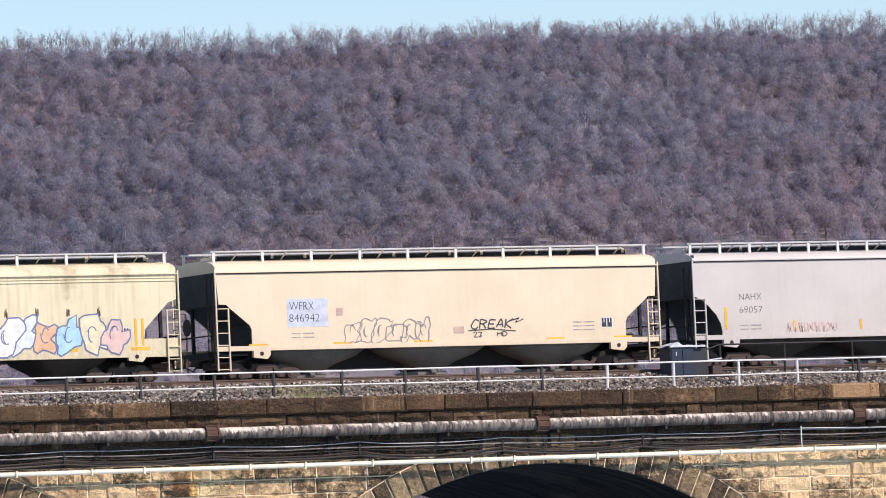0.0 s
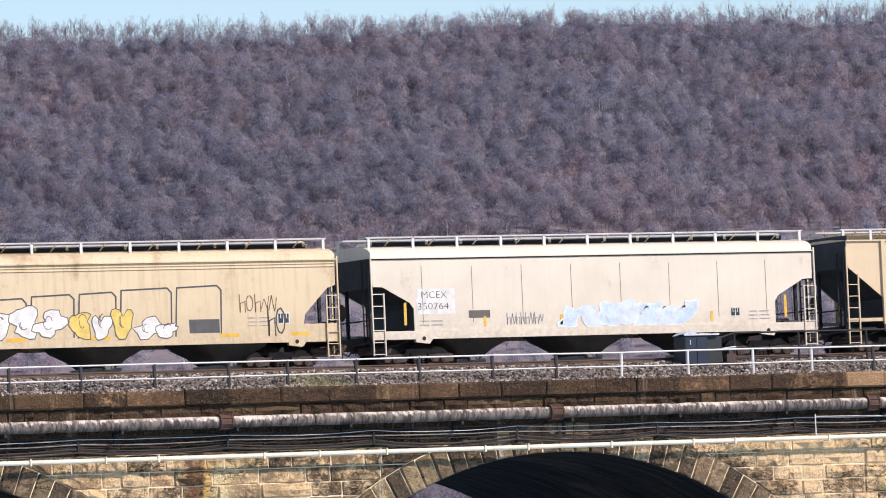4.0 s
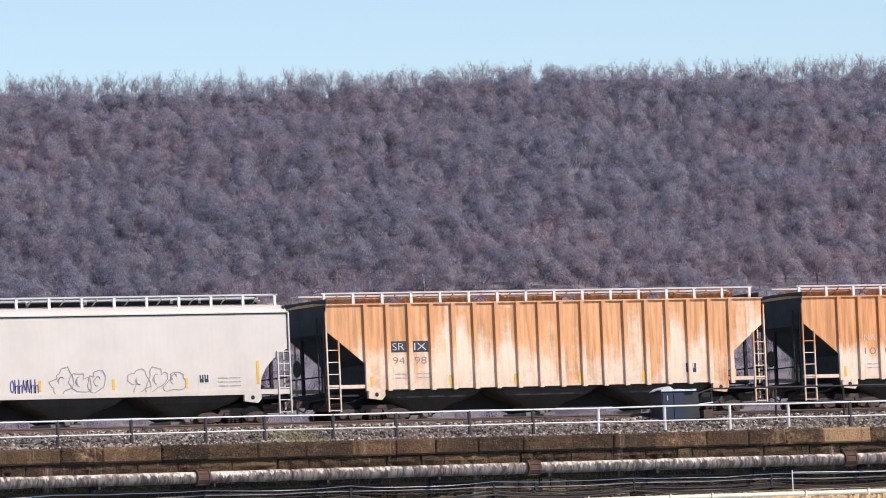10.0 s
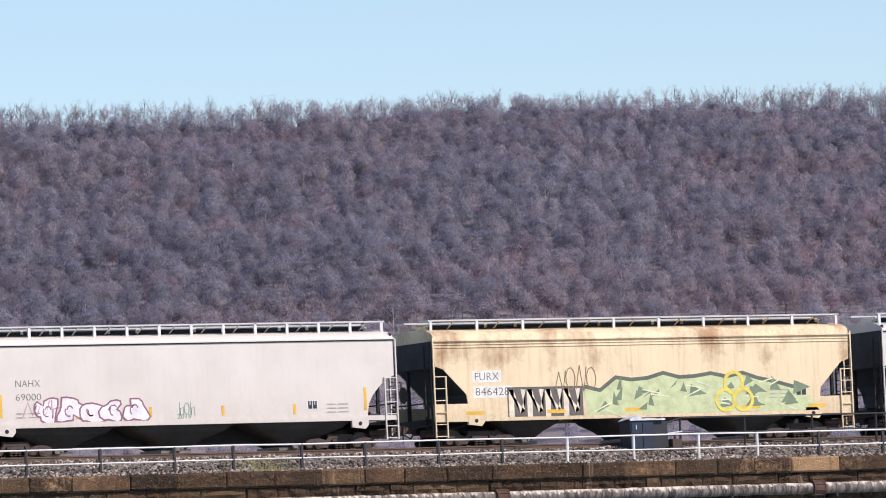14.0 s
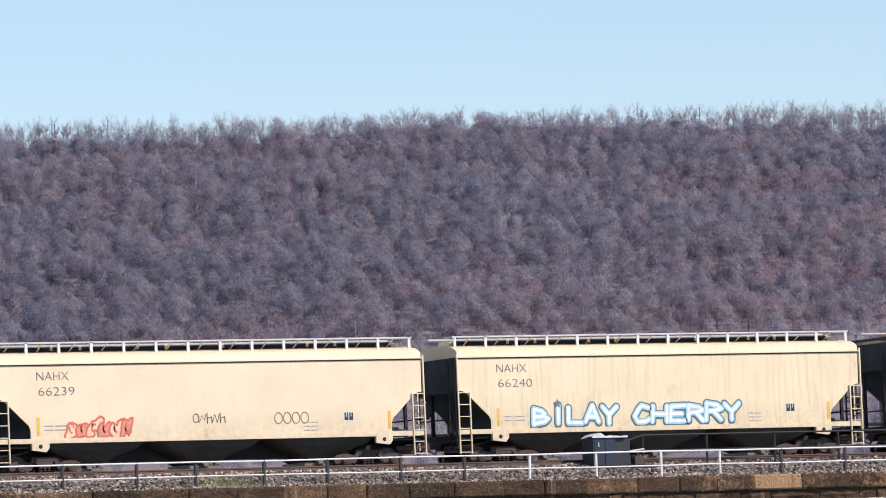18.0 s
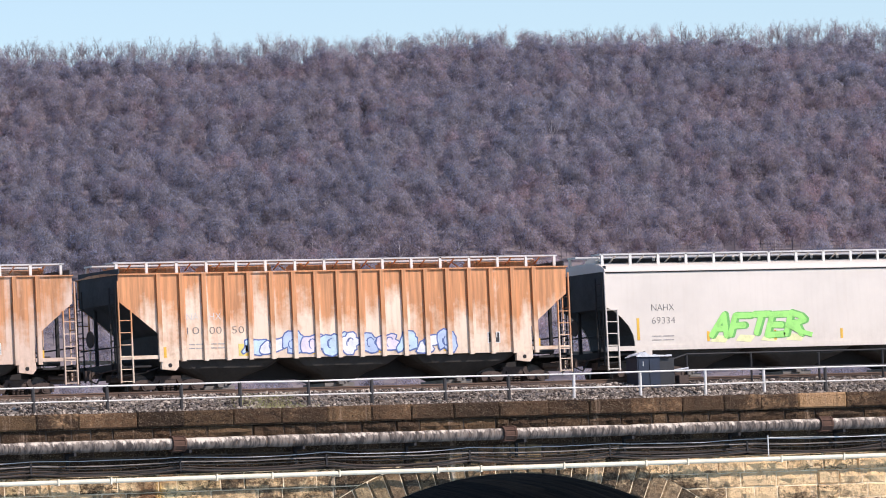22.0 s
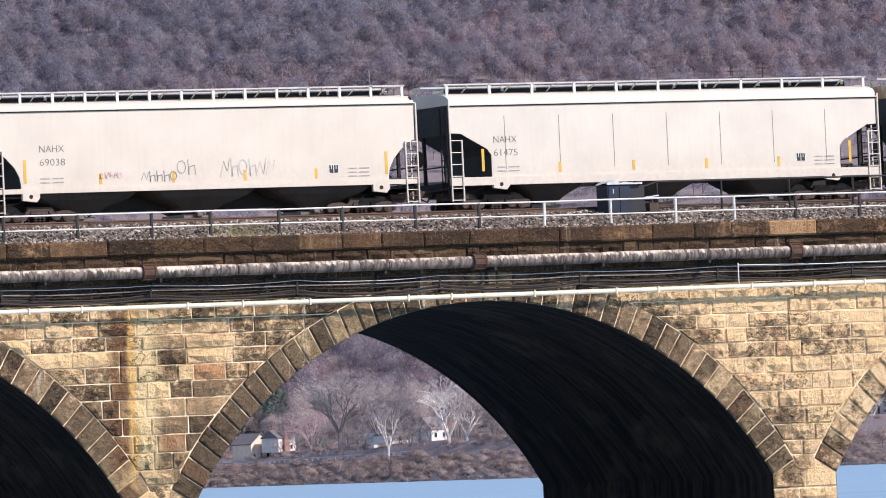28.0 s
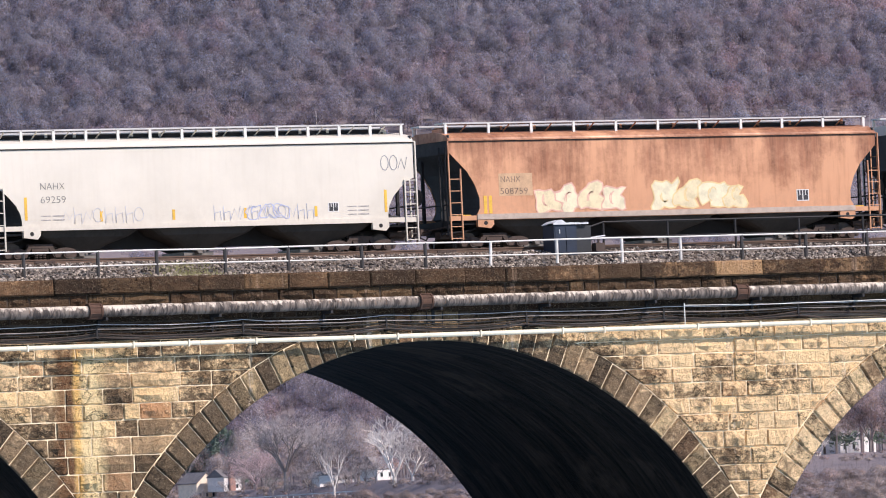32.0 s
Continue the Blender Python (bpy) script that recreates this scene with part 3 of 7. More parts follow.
def brush_tree(rng, height, wide, twigs):
    """A bare crown seen from afar: a trunk, rising limbs and a fan of fine twigs; returns (wood, twig, twig normals)."""
    wood, twig, ways = [], [], []

    def stick(a, b, r0, r1):
        for q in (np.array([1.0, 0, 0]), np.array([0, 1.0, 0])):
            wood.append([a - q * r0, a + q * r0, b + q * r1])
            wood.append([a - q * r0, b + q * r1, b - q * r1])

    top, low = height * 0.7, height * rng.uniform(0.06, 0.18)
    stick(np.zeros(3), np.array([0, 0, top]), 0.013 * height, 0.006 * height)
    for i in range(5):
        th = rng.uniform(0, 6.28)
        a = np.array([0, 0, rng.uniform(low, top * 0.8)])
        stick(a, a + np.array([math.cos(th), math.sin(th), 1.5]) * wide * rng.uniform(0.2, 0.32), 0.11, 0.05)
    half = (height - low) / 2
    for i in range(twigs):
        th, cz = rng.uniform(0, 6.28), rng.uniform(-0.6, 1)
        sx, rr = math.sqrt(1 - cz * cz), rng.uniform(0.25, 1.0) ** 0.35
        out = np.array([math.cos(th) * sx, math.sin(th) * sx, cz])
        p = out * np.array([wide / 2, wide / 2, half]) * rr + np.array([0, 0, low + half])
        way = out * 0.8 + np.array([0, 0, 0.35]) + rng.normal(0, 0.45, 3)
        way = way / np.linalg.norm(way) * rng.uniform(0.6, 1.5)
        side = np.cross(way, rng.normal(size=3))
        side *= rng.uniform(0.045, 0.095) / (np.linalg.norm(side) + 1e-9)
        twig.append([p - side - way * 0.3, p + side - way * 0.3, p + way * 0.7])
        ways += [out * 0.5 + np.array([0, 0, 0.85])] * 3
    for shell in (1.0, 0.66):
        rings, around, dome, outs = 4, 8, [], []
        turn = rng.uniform(0, 6.28)
        for j in range(rings + 1):
            cz = -0.7 + 1.65 * j / rings
            sx = math.sqrt(1 - cz * cz)
            for i in range(around):
                th = turn + 6.2832 * (i + 0.5 * (j % 2)) / around
                out = np.array([math.cos(th) * sx, math.sin(th) * sx, cz])
                dome.append(out * np.array([wide / 2, wide / 2, half]) * shell * rng.uniform(0.72, 1.12) + np.array([0, 0, low + half]))
                outs.append(out * 0.5 + np.array([0, 0, 0.85]))
        for j in range(rings):
            for i in range(around):
                a, b = j * around + i, j * around + (i + 1) % around
                for f in ((a, b, b + around), (a, b + around, a + around)):
                    twig.append([dome[q] for q in f])
                    ways += [outs[q] for q in f]
    ways = np.array(ways)
    return np.array(wood), np.array(twig), ways / np.linalg.norm(ways, axis=1)[:, None]


def crest_tree(rng, height, wide, twigs):
    """A tall bare tree of the crest: a clear stem, limbs in a vase and twigs at their ends."""
    wood, twig, ends = [], [], []

    def stick(a, b, r0, r1):
        for q in (np.array([1.0, 0, 0]), np.array([0, 1.0, 0])):
            wood.append([a - q * r0, a + q * r0, b + q * r1])
            wood.append([a - q * r0, b + q * r1, b - q * r1])

    lean = np.array([rng.normal(0, 0.05), rng.normal(0, 0.05), 1.0])
    stick(np.zeros(3), lean * height * 0.6, 0.013 * height, 0.008 * height)
    stick(lean * height * 0.6, lean * height * 0.92, 0.008 * height, 0.003 * height)
    for i in range(8):
        th = rng.uniform(0, 6.28)
        a = lean * height * rng.uniform(0.42, 0.8)
        o = np.array([math.cos(th), math.sin(th), rng.uniform(0.9, 1.6)])
        b = a + o * wide * rng.uniform(0.14, 0.24)
        c = b + (o * np.array([0.6, 0.6, 1.1])) * wide * rng.uniform(0.12, 0.22)
        stick(a, b, 0.1, 0.07)
        stick(b, c, 0.07, 0.04)
        ends += [b, (b + c) / 2, c, c]
    ends += [lean * height * 0.85, lean * height * 0.92]
    for i in range(twigs):
        p = ends[rng.integers(len(ends))] + rng.normal(0, 0.55, 3)
        way = np.array([rng.normal(0, 0.7), rng.normal(0, 0.7), rng.uniform(-0.2, 0.9)])
        way = way / np.linalg.norm(way) * rng.uniform(0.5, 1.3)
        side = np.cross(way, rng.normal(size=3))
        side *= rng.uniform(0.035, 0.075) / (np.linalg.norm(side) + 1e-9)
        twig.append([p - side, p + side, p + way])
    ways = np.tile(np.array([0.0, 0.0, 1.0]), (3 * len(twig), 1))
    return np.array(wood), np.array(twig), ways


def rows_of_trees(rng, d0, d1, across, deep):
    """Spots (u, d) in staggered rows over the slope that can be seen."""
    spots, d = [], d0
    while d < d1:
        us = np.arange(-0.086 * d, 0.078 * d, across)
        us = us + rng.uniform(-0.5, 0.5, len(us)) * across
        spots += list(zip(us, d + rng.uniform(-0.5, 0.5, len(us)) * deep))
        d += deep
    return spots


def build_woods():
    rng = np.random.default_rng(7)
    kinds = [brush_tree(rng, h, w, 150) for h, w in ((14, 10), (12, 9), (15, 13), (11, 9), (13, 12), (10, 8), (16, 10), (17, 14))]
    spots = rows_of_trees(rng, 2420, 2860, 9.0, 12.0) + rows_of_trees(rng, 2870, 3330, 16.0, 26.0) + rows_of_trees(rng, 3330, RIDGE - 52, 8.2, 11.0)
    scatter("mountain_woods", "dense leafless grey-brown woods on the mountainside, colour paled for haze", "woods", np.array(spots), kinds, rng, ("twig", "hilltrunk"), (0.6, 1.25))
    kinds = [crest_tree(rng, h, w, 260) for h, w in ((17, 9), (15, 8), (19, 10), (14, 7), (18, 8), (16, 10), (20, 9))]
    spots = [(u + rng.uniform(-3, 3), RIDGE + rng.uniform(-72, 14)) for u in np.arange(-370, 340, 0.62)]
    scatter("ridge_woods", "tall leafless trees along the mountain's crest", "woods", np.array(spots), kinds, rng, ("ridgetwig", "cresttrunk"), (0.55, 1.05))
    kinds = [brush_tree(rng, h, w, 420) for h, w in ((16, 11), (13, 10), (18, 11), (11, 9))]
    spots = []
    for u in np.arange(-230, 230, 7.0):
        s0 = np.interp(u, SHORE_U, SHORE_D)
        for s in [q for q in (222, 240, 270, 300, 330, 430, 560, 720, 900, 1100) if q < 2440 - s0]:
            spots.append((u + rng.uniform(-3.5, 3.5), s0 + s + rng.uniform(-6, 6)))
    scatter("valley_woods", "leafless trees on the flat beyond the river", "woods", np.array(spots), kinds, rng, ("paletwig", "trunk"))
    kinds = [twig_tree(rng, 110, h, w, 3, 0.012, 0, 0.04, 2.2, body=0.75, long=(0.25, 0.55)) for h, w in ((1.9, 3.4), (2.6, 3.4), (1.5, 3.0))]
    spots = []
    for u in np.arange(-260, 220, 1.7):
        s0 = np.interp(u, SHORE_U, SHORE_D)
        for s in (-4, 0, 8, 16, 26, 38, 52, 66, 80, 94):
            spots.append((u + rng.uniform(-1, 1), s0 + s + rng.uniform(-8, 8)))
        for s in (150, 164, 178, 192, 206):
            if rng.uniform() < 0.3:
                spots.append((u + rng.uniform(-1, 1), s0 + s + rng.uniform(-6, 6)))
    scatter("bank_scrub", "tangled brown scrub along the river bank", "scrub", np.array(spots), kinds, rng, ("scrub", "bark"), (0.45, 1.7))


def limbs(g, fine, rng, a, way, length, r, depth, spread, droop=0.0):
    """Branches of a bare tree, forking to fine twigs."""
    b = a + way * length
    (g if depth > 0 else fine).tube(a, b, r, 5 if depth > 1 else 3, r * 0.62, False)
    if depth < 0:
        return
    for k in range(3 if depth > 1 else 4):
        d = (way + Vector((rng.gauss(0, spread), rng.gauss(0, spread), rng.gauss(0.12 - droop, spread * 0.6)))).normalized()
        limbs(g, fine, rng, a + (b - a) * rng.uniform(0.55, 1.0), d, length * rng.uniform(0.55, 0.82), r * 0.55, depth - 1, spread, droop)


def back(u, d):
    """Sets a spot back from the shore to the top of the bank, on the same line of sight."""
    return u * (d + 165.0) / d, d + 165.0


def bare_tree(seed, u, d, height, label, bark, twigs, spread=0.45, stems=4, depth=3, sink=0.0, fat=1.0):
    rng = random.Random(seed)
    u, d = back(u, d)
    at = far(u, d, float(land(u, d)) - 0.3 - sink)
    tree = thing("bare_tree", label, "tree", at=at)
    g, fine = Geo(), Geo()
    g.tube((0, 0, 0), (0, 0, height * 0.2), height * 0.03 * fat, 8, height * 0.024 * fat, False)
    for k in range(stems):
        a = 2 * math.pi * k / stems + rng.uniform(-0.4, 0.4)
        way = Vector((math.cos(a) * spread, math.sin(a) * spread, 1)).normalized()
        limbs(g, fine, rng, Vector((0, 0, height * 0.19)), way, height * 0.27, height * 0.016 * fat, depth, spread)
    part("trunk", g, bark, tree)
    part("crown", fine, twigs, tree)


def conifer(seed, u, d, height, wide):
    rng = random.Random(seed)
    u, d = back(u, d)
    tree = thing("conifer", "dark green conifer among bare trees", "tree", at=far(u, d, float(land(u, d)) - 0.3))
    part("trunk", Geo().tube((0, 0, 0), (0, 0, height * 0.95), 0.3, 6, 0.05, False), M["bark"], tree)
    g = Geo()
    for k in range(1700):
        t = rng.random() ** 0.8
        z = height * (0.12 + 0.88 * t)
        r = wide / 2 * (1 - t) * rng.uniform(0.5, 1.1) + 0.2
        a = rng.uniform(0, 6.28)
        p = Vector((math.cos(a) * r, math.sin(a) * r, z))
        o = Vector((math.cos(a), math.sin(a), -0.35)) * rng.uniform(0.5, 1.1)
        q = o.cross(Vector((rng.gauss(0, 1), rng.gauss(0, 1), rng.gauss(0, 1)))).normalized() * 0.3
        g.add([p - o * 0.4 - q, p - o * 0.4 + q, p + o], [(0, 1, 2)])
    part("crown", g, M["conifer"], tree)


def house(u, d, w, deep, wall_h, roof_h, wall, roof, label, gable=True, chimney=None):
    """A far house whose front faces the river."""
    u, d = back(u, d)
    z = float(land(u, d)) - 0.1
    hs = thing("house", label, "house", at=far(u, d, z))
    hs.rotation_euler.z = -AHEAD + 0.75
    part("wall", Geo().box(-w / 2, w / 2, 0, deep, 0, wall_h), wall, hs)
    if gable:
        part("gable", Geo().slab([(-w / 2, wall_h), (w / 2, wall_h), (0, wall_h + roof_h)], 0.0, 0.25), wall, hs)
        for s in (-1, 1):
            part("roof", Geo().slab([(s * -0.1 if s > 0 else -w / 2 - 0.4, wall_h + roof_h + 0.15 if s > 0 else wall_h - 0.3), (w / 2 + 0.4 if s > 0 else 0.1, wall_h - 0.3 if s > 0 else wall_h + roof_h + 0.15), (w / 2 + 0.4 if s > 0 else 0.1, wall_h if s > 0 else wall_h + roof_h + 0.4), (s * -0.1 if s > 0 else -w / 2 - 0.4, wall_h + roof_h + 0.4 if s > 0 else wall_h)], -0.4, deep + 0.4), roof, hs)
    else:
        m = deep / 2
        part("roof", Geo().add([(-w / 2 - 0.4, -0.4, wall_h), (w / 2 + 0.4, -0.4, wall_h), (w / 2 + 0.4, deep + 0.4, wall_h), (-w / 2 - 0.4, deep + 0.4, wall_h), (-w / 2 - 0.2, m, wall_h + roof_h), (w / 2 + 0.2, m, wall_h + roof_h)],
                                [(0, 1, 5, 4), (2, 3, 4, 5), (1, 2, 5), (3, 0, 4), (3, 2, 1, 0)]), roof, hs)
    for k in range(max(int(w / 2.6), 1)):
        for lev in range(max(int(wall_h / 2.8), 1)):
            x = -w / 2 + w * (k + 0.5) / max(int(w / 2.6), 1)
            fr = part("window", Geo().box(x - 0.55, x + 0.55, -0.06, 0.02, 0.9 + lev * 2.8, 2.3 + lev * 2.8), M["lid"], hs, "white-framed window")
            part("pane", Geo().box(x - 0.43, x + 0.43, -0.09, -0.062, 1.0 + lev * 2.8, 2.2 + lev * 2.8), M["pane"], fr)
    if chimney:
        cx, cw, ch = chimney
        part("chimney", Geo().box(cx - cw / 2, cx + cw / 2, -0.9, 0.3, 0, ch * 0.6).box(cx - cw / 3, cx + cw / 3, -0.7, 0.3, ch * 0.6, ch), M["brick"], hs, "tall brick chimney")
    return hs


M["pane"] = plain("dark_window_glass", (0.03, 0.035, 0.045), 0.15)
M["brick"] = plain("pink_brick", (0.42, 0.24, 0.2), 0.9, 0, 0.4, 2.0)
M["clapboard"] = plain("cream_clapboard", (0.88, 0.74, 0.6), 0.8, 0, 0.2, 1.0)
M["whiteboard"] = plain("white_clapboard", (0.8, 0.76, 0.74), 0.8, 0, 0.2, 1.0)
M["shingle"] = plain("grey_shingles", (0.2, 0.185, 0.19), 0.9, 0, 0.4, 1.0)
M["shinglepale"] = plain("pale_grey_shingles", (0.28, 0.27, 0.28), 0.9, 0, 0.3, 1.0)


def build_far_bank():
    house(-57.5, 2166, 8.5, 9, 5.4, 3.2, M["clapboard"], M["shingle"], "cream gabled house on the far bank", True)
    house(-49.5, 2160, 7.5, 8, 4.6, 2.6, M["whiteboard"], M["shingle"], "low white house with a tall brick chimney", False, (-0.6, 2.2, 8.6))
    house(-3.0, 1800, 6.2, 7, 3.2, 3.4, M["whiteboard"], M["shinglepale"], "white cottage with a pale grey roof", False)
    house(-13.5, 1872, 8.0, 7, 2.4, 1.8, M["whiteboard"], M["shingle"], "low dark-roofed cottage in the trees", False)
    house(-19.6, 1885, 2.6, 3, 2.8, 1.2, M["whiteboard"], M["shinglepale"], "small white shed by the road", True)
    house(96, 1500, 12, 8, 4.0, 2.5, M["whiteboard"], M["shinglepale"], "white house among trees on the far bank", False)
    rail = thing("guard_rail", "white road guard rail along the far bank", "guard rail")
    us = np.arange(-78, -8, 2.0)
    pts = []
    for u in us:
        d = np.interp(u, SHORE_U, SHORE_D) + 138
        z = float(land(u, d))
        p = far(u, d, z + 0.75)
        pts.append(p)
        part("post", Geo().box(p[0] - 0.08, p[0] + 0.08, p[1], p[1] + 0.16, z - 0.2, z + 0.8), M["lid"], rail)
    part("beam", Geo().path(pts, 0.17, 6), M["lid"], rail)
    bare_tree(1, -30.5, 1962, 30, "great bare grey tree on the far bank", M["trunkg"], M["twigg"], 0.62, 8, 4, 0.0, 0.8)
    bare_tree(2, -40.5, 2062, 19, "round rose-twigged bare tree beside the houses", M["rosetwig2"], M["rosetwig2"], 0.85, 9, 4, 1.5, 0.6)
    bare_tree(3, -0.8, 1712, 24, "white-barked bare sycamore on the river bank", M["palebark"], M["palebark"], 0.5, 5, 4, 2.5, 0.95)
    bare_tree(31, 3.5, 1690, 17, "white-barked bare sycamore on the river bank", M["palebark"], M["twigg"], 0.6, 4, 4, 2.0, 0.9)
    bare_tree(4, -15.8, 1782, 19, "thin white-barked bare tree above the bank", M["palebark"], M["twigg"], 0.3, 3, 4, 1.0, 0.6)
    bare_tree(5, -20, 1900, 21, "bare grey tree on the far bank", M["trunkg"], M["twigg"], 0.5, 5, 4, 0.0, 0.6)
    bare_tree(6, 12, 1640, 19, "bare grey tree on the far bank", M["trunkg"], M["twigg"], 0.55, 5, 4, 0.0, 0.6)
    bare_tree(7, -66, 2225, 20, "bare grey tree behind the houses", M["trunkg"], M["twigg"], 0.5, 4, 4)
    bare_tree(8, -10, 1860, 20, "bare grey tree behind the cottages", M["trunkg"], M["twigg"], 0.5, 6, 4, 0.0, 0.6)
    bare_tree(32, 5.5, 1725, 22, "bare grey tree behind the cottages", M["trunkg"], M["twigg"], 0.55, 6, 4, 0.0, 0.6)
    bare_tree(33, -21, 1990, 24, "bare grey tree behind the cottages", M["trunkg"], M["twigg"], 0.5, 6, 4, 0.0, 0.6)
    bare_tree(9, 81, 1388, 9, "white-barked bare sycamore on the river bank", M["palebark"], M["palebark"], 0.6, 3, 3, 2.0)
    bare_tree(10, 92, 1400, 14, "rose-twigged bare tree on the far bank", M["trunkg"], M["rosetwig2"], 0.6, 5, 4)
    for k, (u, d, h) in enumerate(((-58, 2122, 7), (-50.5, 2112, 8), (-34, 1950, 9), (-29, 1905, 8), (-22, 1862, 9), (-12.8, 1790, 8), (-8, 1768, 9), (8.8, 1660, 10), (12, 1640, 8), (-45.5, 2095, 8), (-15.5, 1835, 9), (-5.5, 1768, 8), (-10, 1800, 10), (5.5, 1700, 9), (-24, 1900, 11), (-37, 2010, 12))):
        bare_tree(20 + k, u, d, h, "small bare tree on the bank before the houses", M["trunkg"], M["twigg"], 0.6, 4, 4, 0.0, 0.7)
    for k, (u, d, h) in enumerate(((-50, 2190, 20), (-54, 2230, 25), (-58, 2240, 22), (-62, 2235, 18), (-36, 2075, 8), (86, 1450, 16), (95, 1470, 18))):
        conifer(k, u, d, h, h * 0.6)


M["trunkg"] = plain("grey_tree_bark", (0.3, 0.26, 0.25), 0.95)
M["twigg"] = plain("grey_tree_twigs", (0.56, 0.48, 0.46), 0.95)
M["rosetwig2"] = plain("rose_tree_twigs", (0.6, 0.45, 0.45), 0.95)
build_far_bank()
build_ground()
build_woods()

# ---- the viaduct: segmental arches between piers ----
SPAN, PIER, WIDE, RAD, MIDZ = 21.34, 2.44, 15.85, 12.36, -1.265
RING = 0.96
PITCH = SPAN + PIER
SPRING = MIDZ + math.sqrt(RAD ** 2 - (SPAN / 2) ** 2)
COPE0, COPE1 = 12.92, 13.42
N_ARC = 64
HALF_ANGLE = math.asin(SPAN / 2 / RAD)
ARC = [(RAD * math.sin(a), MIDZ + RAD * math.cos(a)) for a in np.linspace(-HALF_ANGLE, HALF_ANGLE, N_ARC + 1)]
FIRST, LAST = -19, 20


def wall_mesh(x, y, flip):
    """The face of one span about x in the plane y."""
    g = Geo()
    h = PITCH / 2
    cols = [(-h, -1.0)] + [(-SPAN / 2, -1.0)] + ARC + [(SPAN / 2, -1.0), (h, -1.0)]
    for (a, za), (b, zb) in zip(cols, cols[1:]):
        if abs(a - b) < 1e-6:
            continue
        q = [(x + a, y, za), (x + b, y, zb), (x + b, y, COPE0), (x + a, y, COPE0)]
        g.add(q[::-1] if flip else q, [(0, 1, 2, 3)])
    return g


viaduct = Geo()
far_face = Geo()
for k in range(FIRST, LAST):
    g = wall_mesh(k * PITCH, -0.034, False)
    (viaduct if -2 < k < 2 else far_face).add(g.v, g.f)
    g = wall_mesh(k * PITCH, WIDE, True)
    far_face.add(g.v, g.f)
viaduct = tagged(part("viaduct", viaduct, M["mortar"]), "long sandstone railway viaduct with round arches, stained by soot", "bridge", kind="structure")
part("outer_wall", far_face, M["stone"], viaduct)
barrel = Geo()
cols = [(-SPAN / 2, -1.0)] + ARC + [(SPAN / 2, -1.0)]
for i, ((a, za), (b, zb)) in enumerate(zip(cols, cols[1:])):
    barrel.add([(a, -0.05, za), (a, WIDE + 0.05, za), (b, WIDE + 0.05, zb), (b, -0.05, zb)], [(0, 1, 2, 3)])
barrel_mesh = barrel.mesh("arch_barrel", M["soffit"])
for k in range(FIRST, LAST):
    ob = part("arch_barrel", barrel_mesh, None, viaduct, "near-black underside of the arch")
    ob.location.x = k * PITCH
X0, X1 = (FIRST - 0.5) * PITCH, (LAST - 0.5) * PITCH
deck = Geo()
prof = [(0.25, 13.05), (0.25, 13.38), (1.2, 13.52), (2.2, 13.9), (2.6, 14.0), (5.3, 14.0), (6.2, 13.88), (9.8, 13.88), (13.0, 13.8), (15.6, 13.4), (15.6, 12.9), (0.25, 12.9)]
n = len(prof)
deck.add([(X0, y, z) for y, z in prof] + [(X1, y, z) for y, z in prof], [tuple(range(n)), tuple(range(2 * n - 1, n - 1, -1))] + [(i, i + n, (i + 1) % n + n, (i + 1) % n) for i in range(n)])
part("upper_wall", Geo().box(-36, 36, -0.04, 0.02, 11.43, COPE0 - 0.002), M["darkmortar"], viaduct)
part("ballast_bed", deck, M["bed"], viaduct, "grey ballast on the deck")
part("far_coping", Geo().box(X0, X1, 15.5, 16.1, COPE0 + 0.01, COPE1), M["stone"], viaduct)
part("outer_coping", Geo().box(X0, -36.5, -0.18, 0.45, COPE0 + 0.005, COPE1), M["stone"], viaduct)
part("outer_coping", Geo().box(36.5, X1, -0.18, 0.45, COPE0 + 0.005, COPE1), M["stone"], viaduct)


def block(rng, x0, x1, z0, z1, proud, rough=0.15, hug=None):
    """A rock-faced stone: a rim set in the pointing and a broken, bulging face; hug = (middle, side) cuts one end along an arch ring."""
    g = Geo()
    nx, nz = (7 if x1 - x0 > 0.8 else 5), 5
    gap = 0.011
    chip = rng.random() < 0.45
    lip = rng.choice((0.042, 0.05, 0.062, 0.085))
    ci, cj = rng.randint(2, nx - 3), rng.choice((1, 2, 3))
    for j in range(nz):
        for i in range(nx):
            edge = i in (0, nx - 1) or j in (0, nz - 1)
            z = z0 + gap + (z1 - z0 - 2 * gap) * j / (nz - 1)
            if j in (1, nz - 2):
                z = z0 + 0.045 if j == 1 else z1 - 0.045
            a, b = x0, x1
            if hug:
                reach = math.sqrt(max((RAD + RING + 0.02) ** 2 - (z - MIDZ) ** 2, 0.0))
                a, b = (hug[0] + reach, x1) if hug[1] > 0 else (x0, hug[0] - reach)
            x = a + gap + (b - a - 2 * gap) * i / (nx - 1)
            if i in (1, nx - 2):
                x = a + 0.045 if i == 1 else b - 0.045
            if edge:
                g.v.append((x + rng.uniform(-0.005, 0.005), -0.03, z + rng.uniform(-0.005, 0.005)))
                continue
            out = lip + rng.random() ** 3 * 0.05 if (i in (1, nx - 2) or j in (1, nz - 2)) else lip + 0.01 + proud + rng.random() ** 1.5 * rough
            if chip and i == ci and j == cj:
                out = 0.04
            g.v.append((x + rng.uniform(-0.015, 0.015), -out - rng.uniform(0, 0.018), z + rng.uniform(-0.012, 0.012)))
    for j in range(nz - 1):
        for i in range(nx - 1):
            a = j * nx + i
            g.f += [(a, a + 1, a + nx + 1), (a, a + nx + 1, a + nx)] if (i + j) % 2 else [(a, a + 1, a + nx), (a + 1, a + nx + 1, a + nx)]
    return g


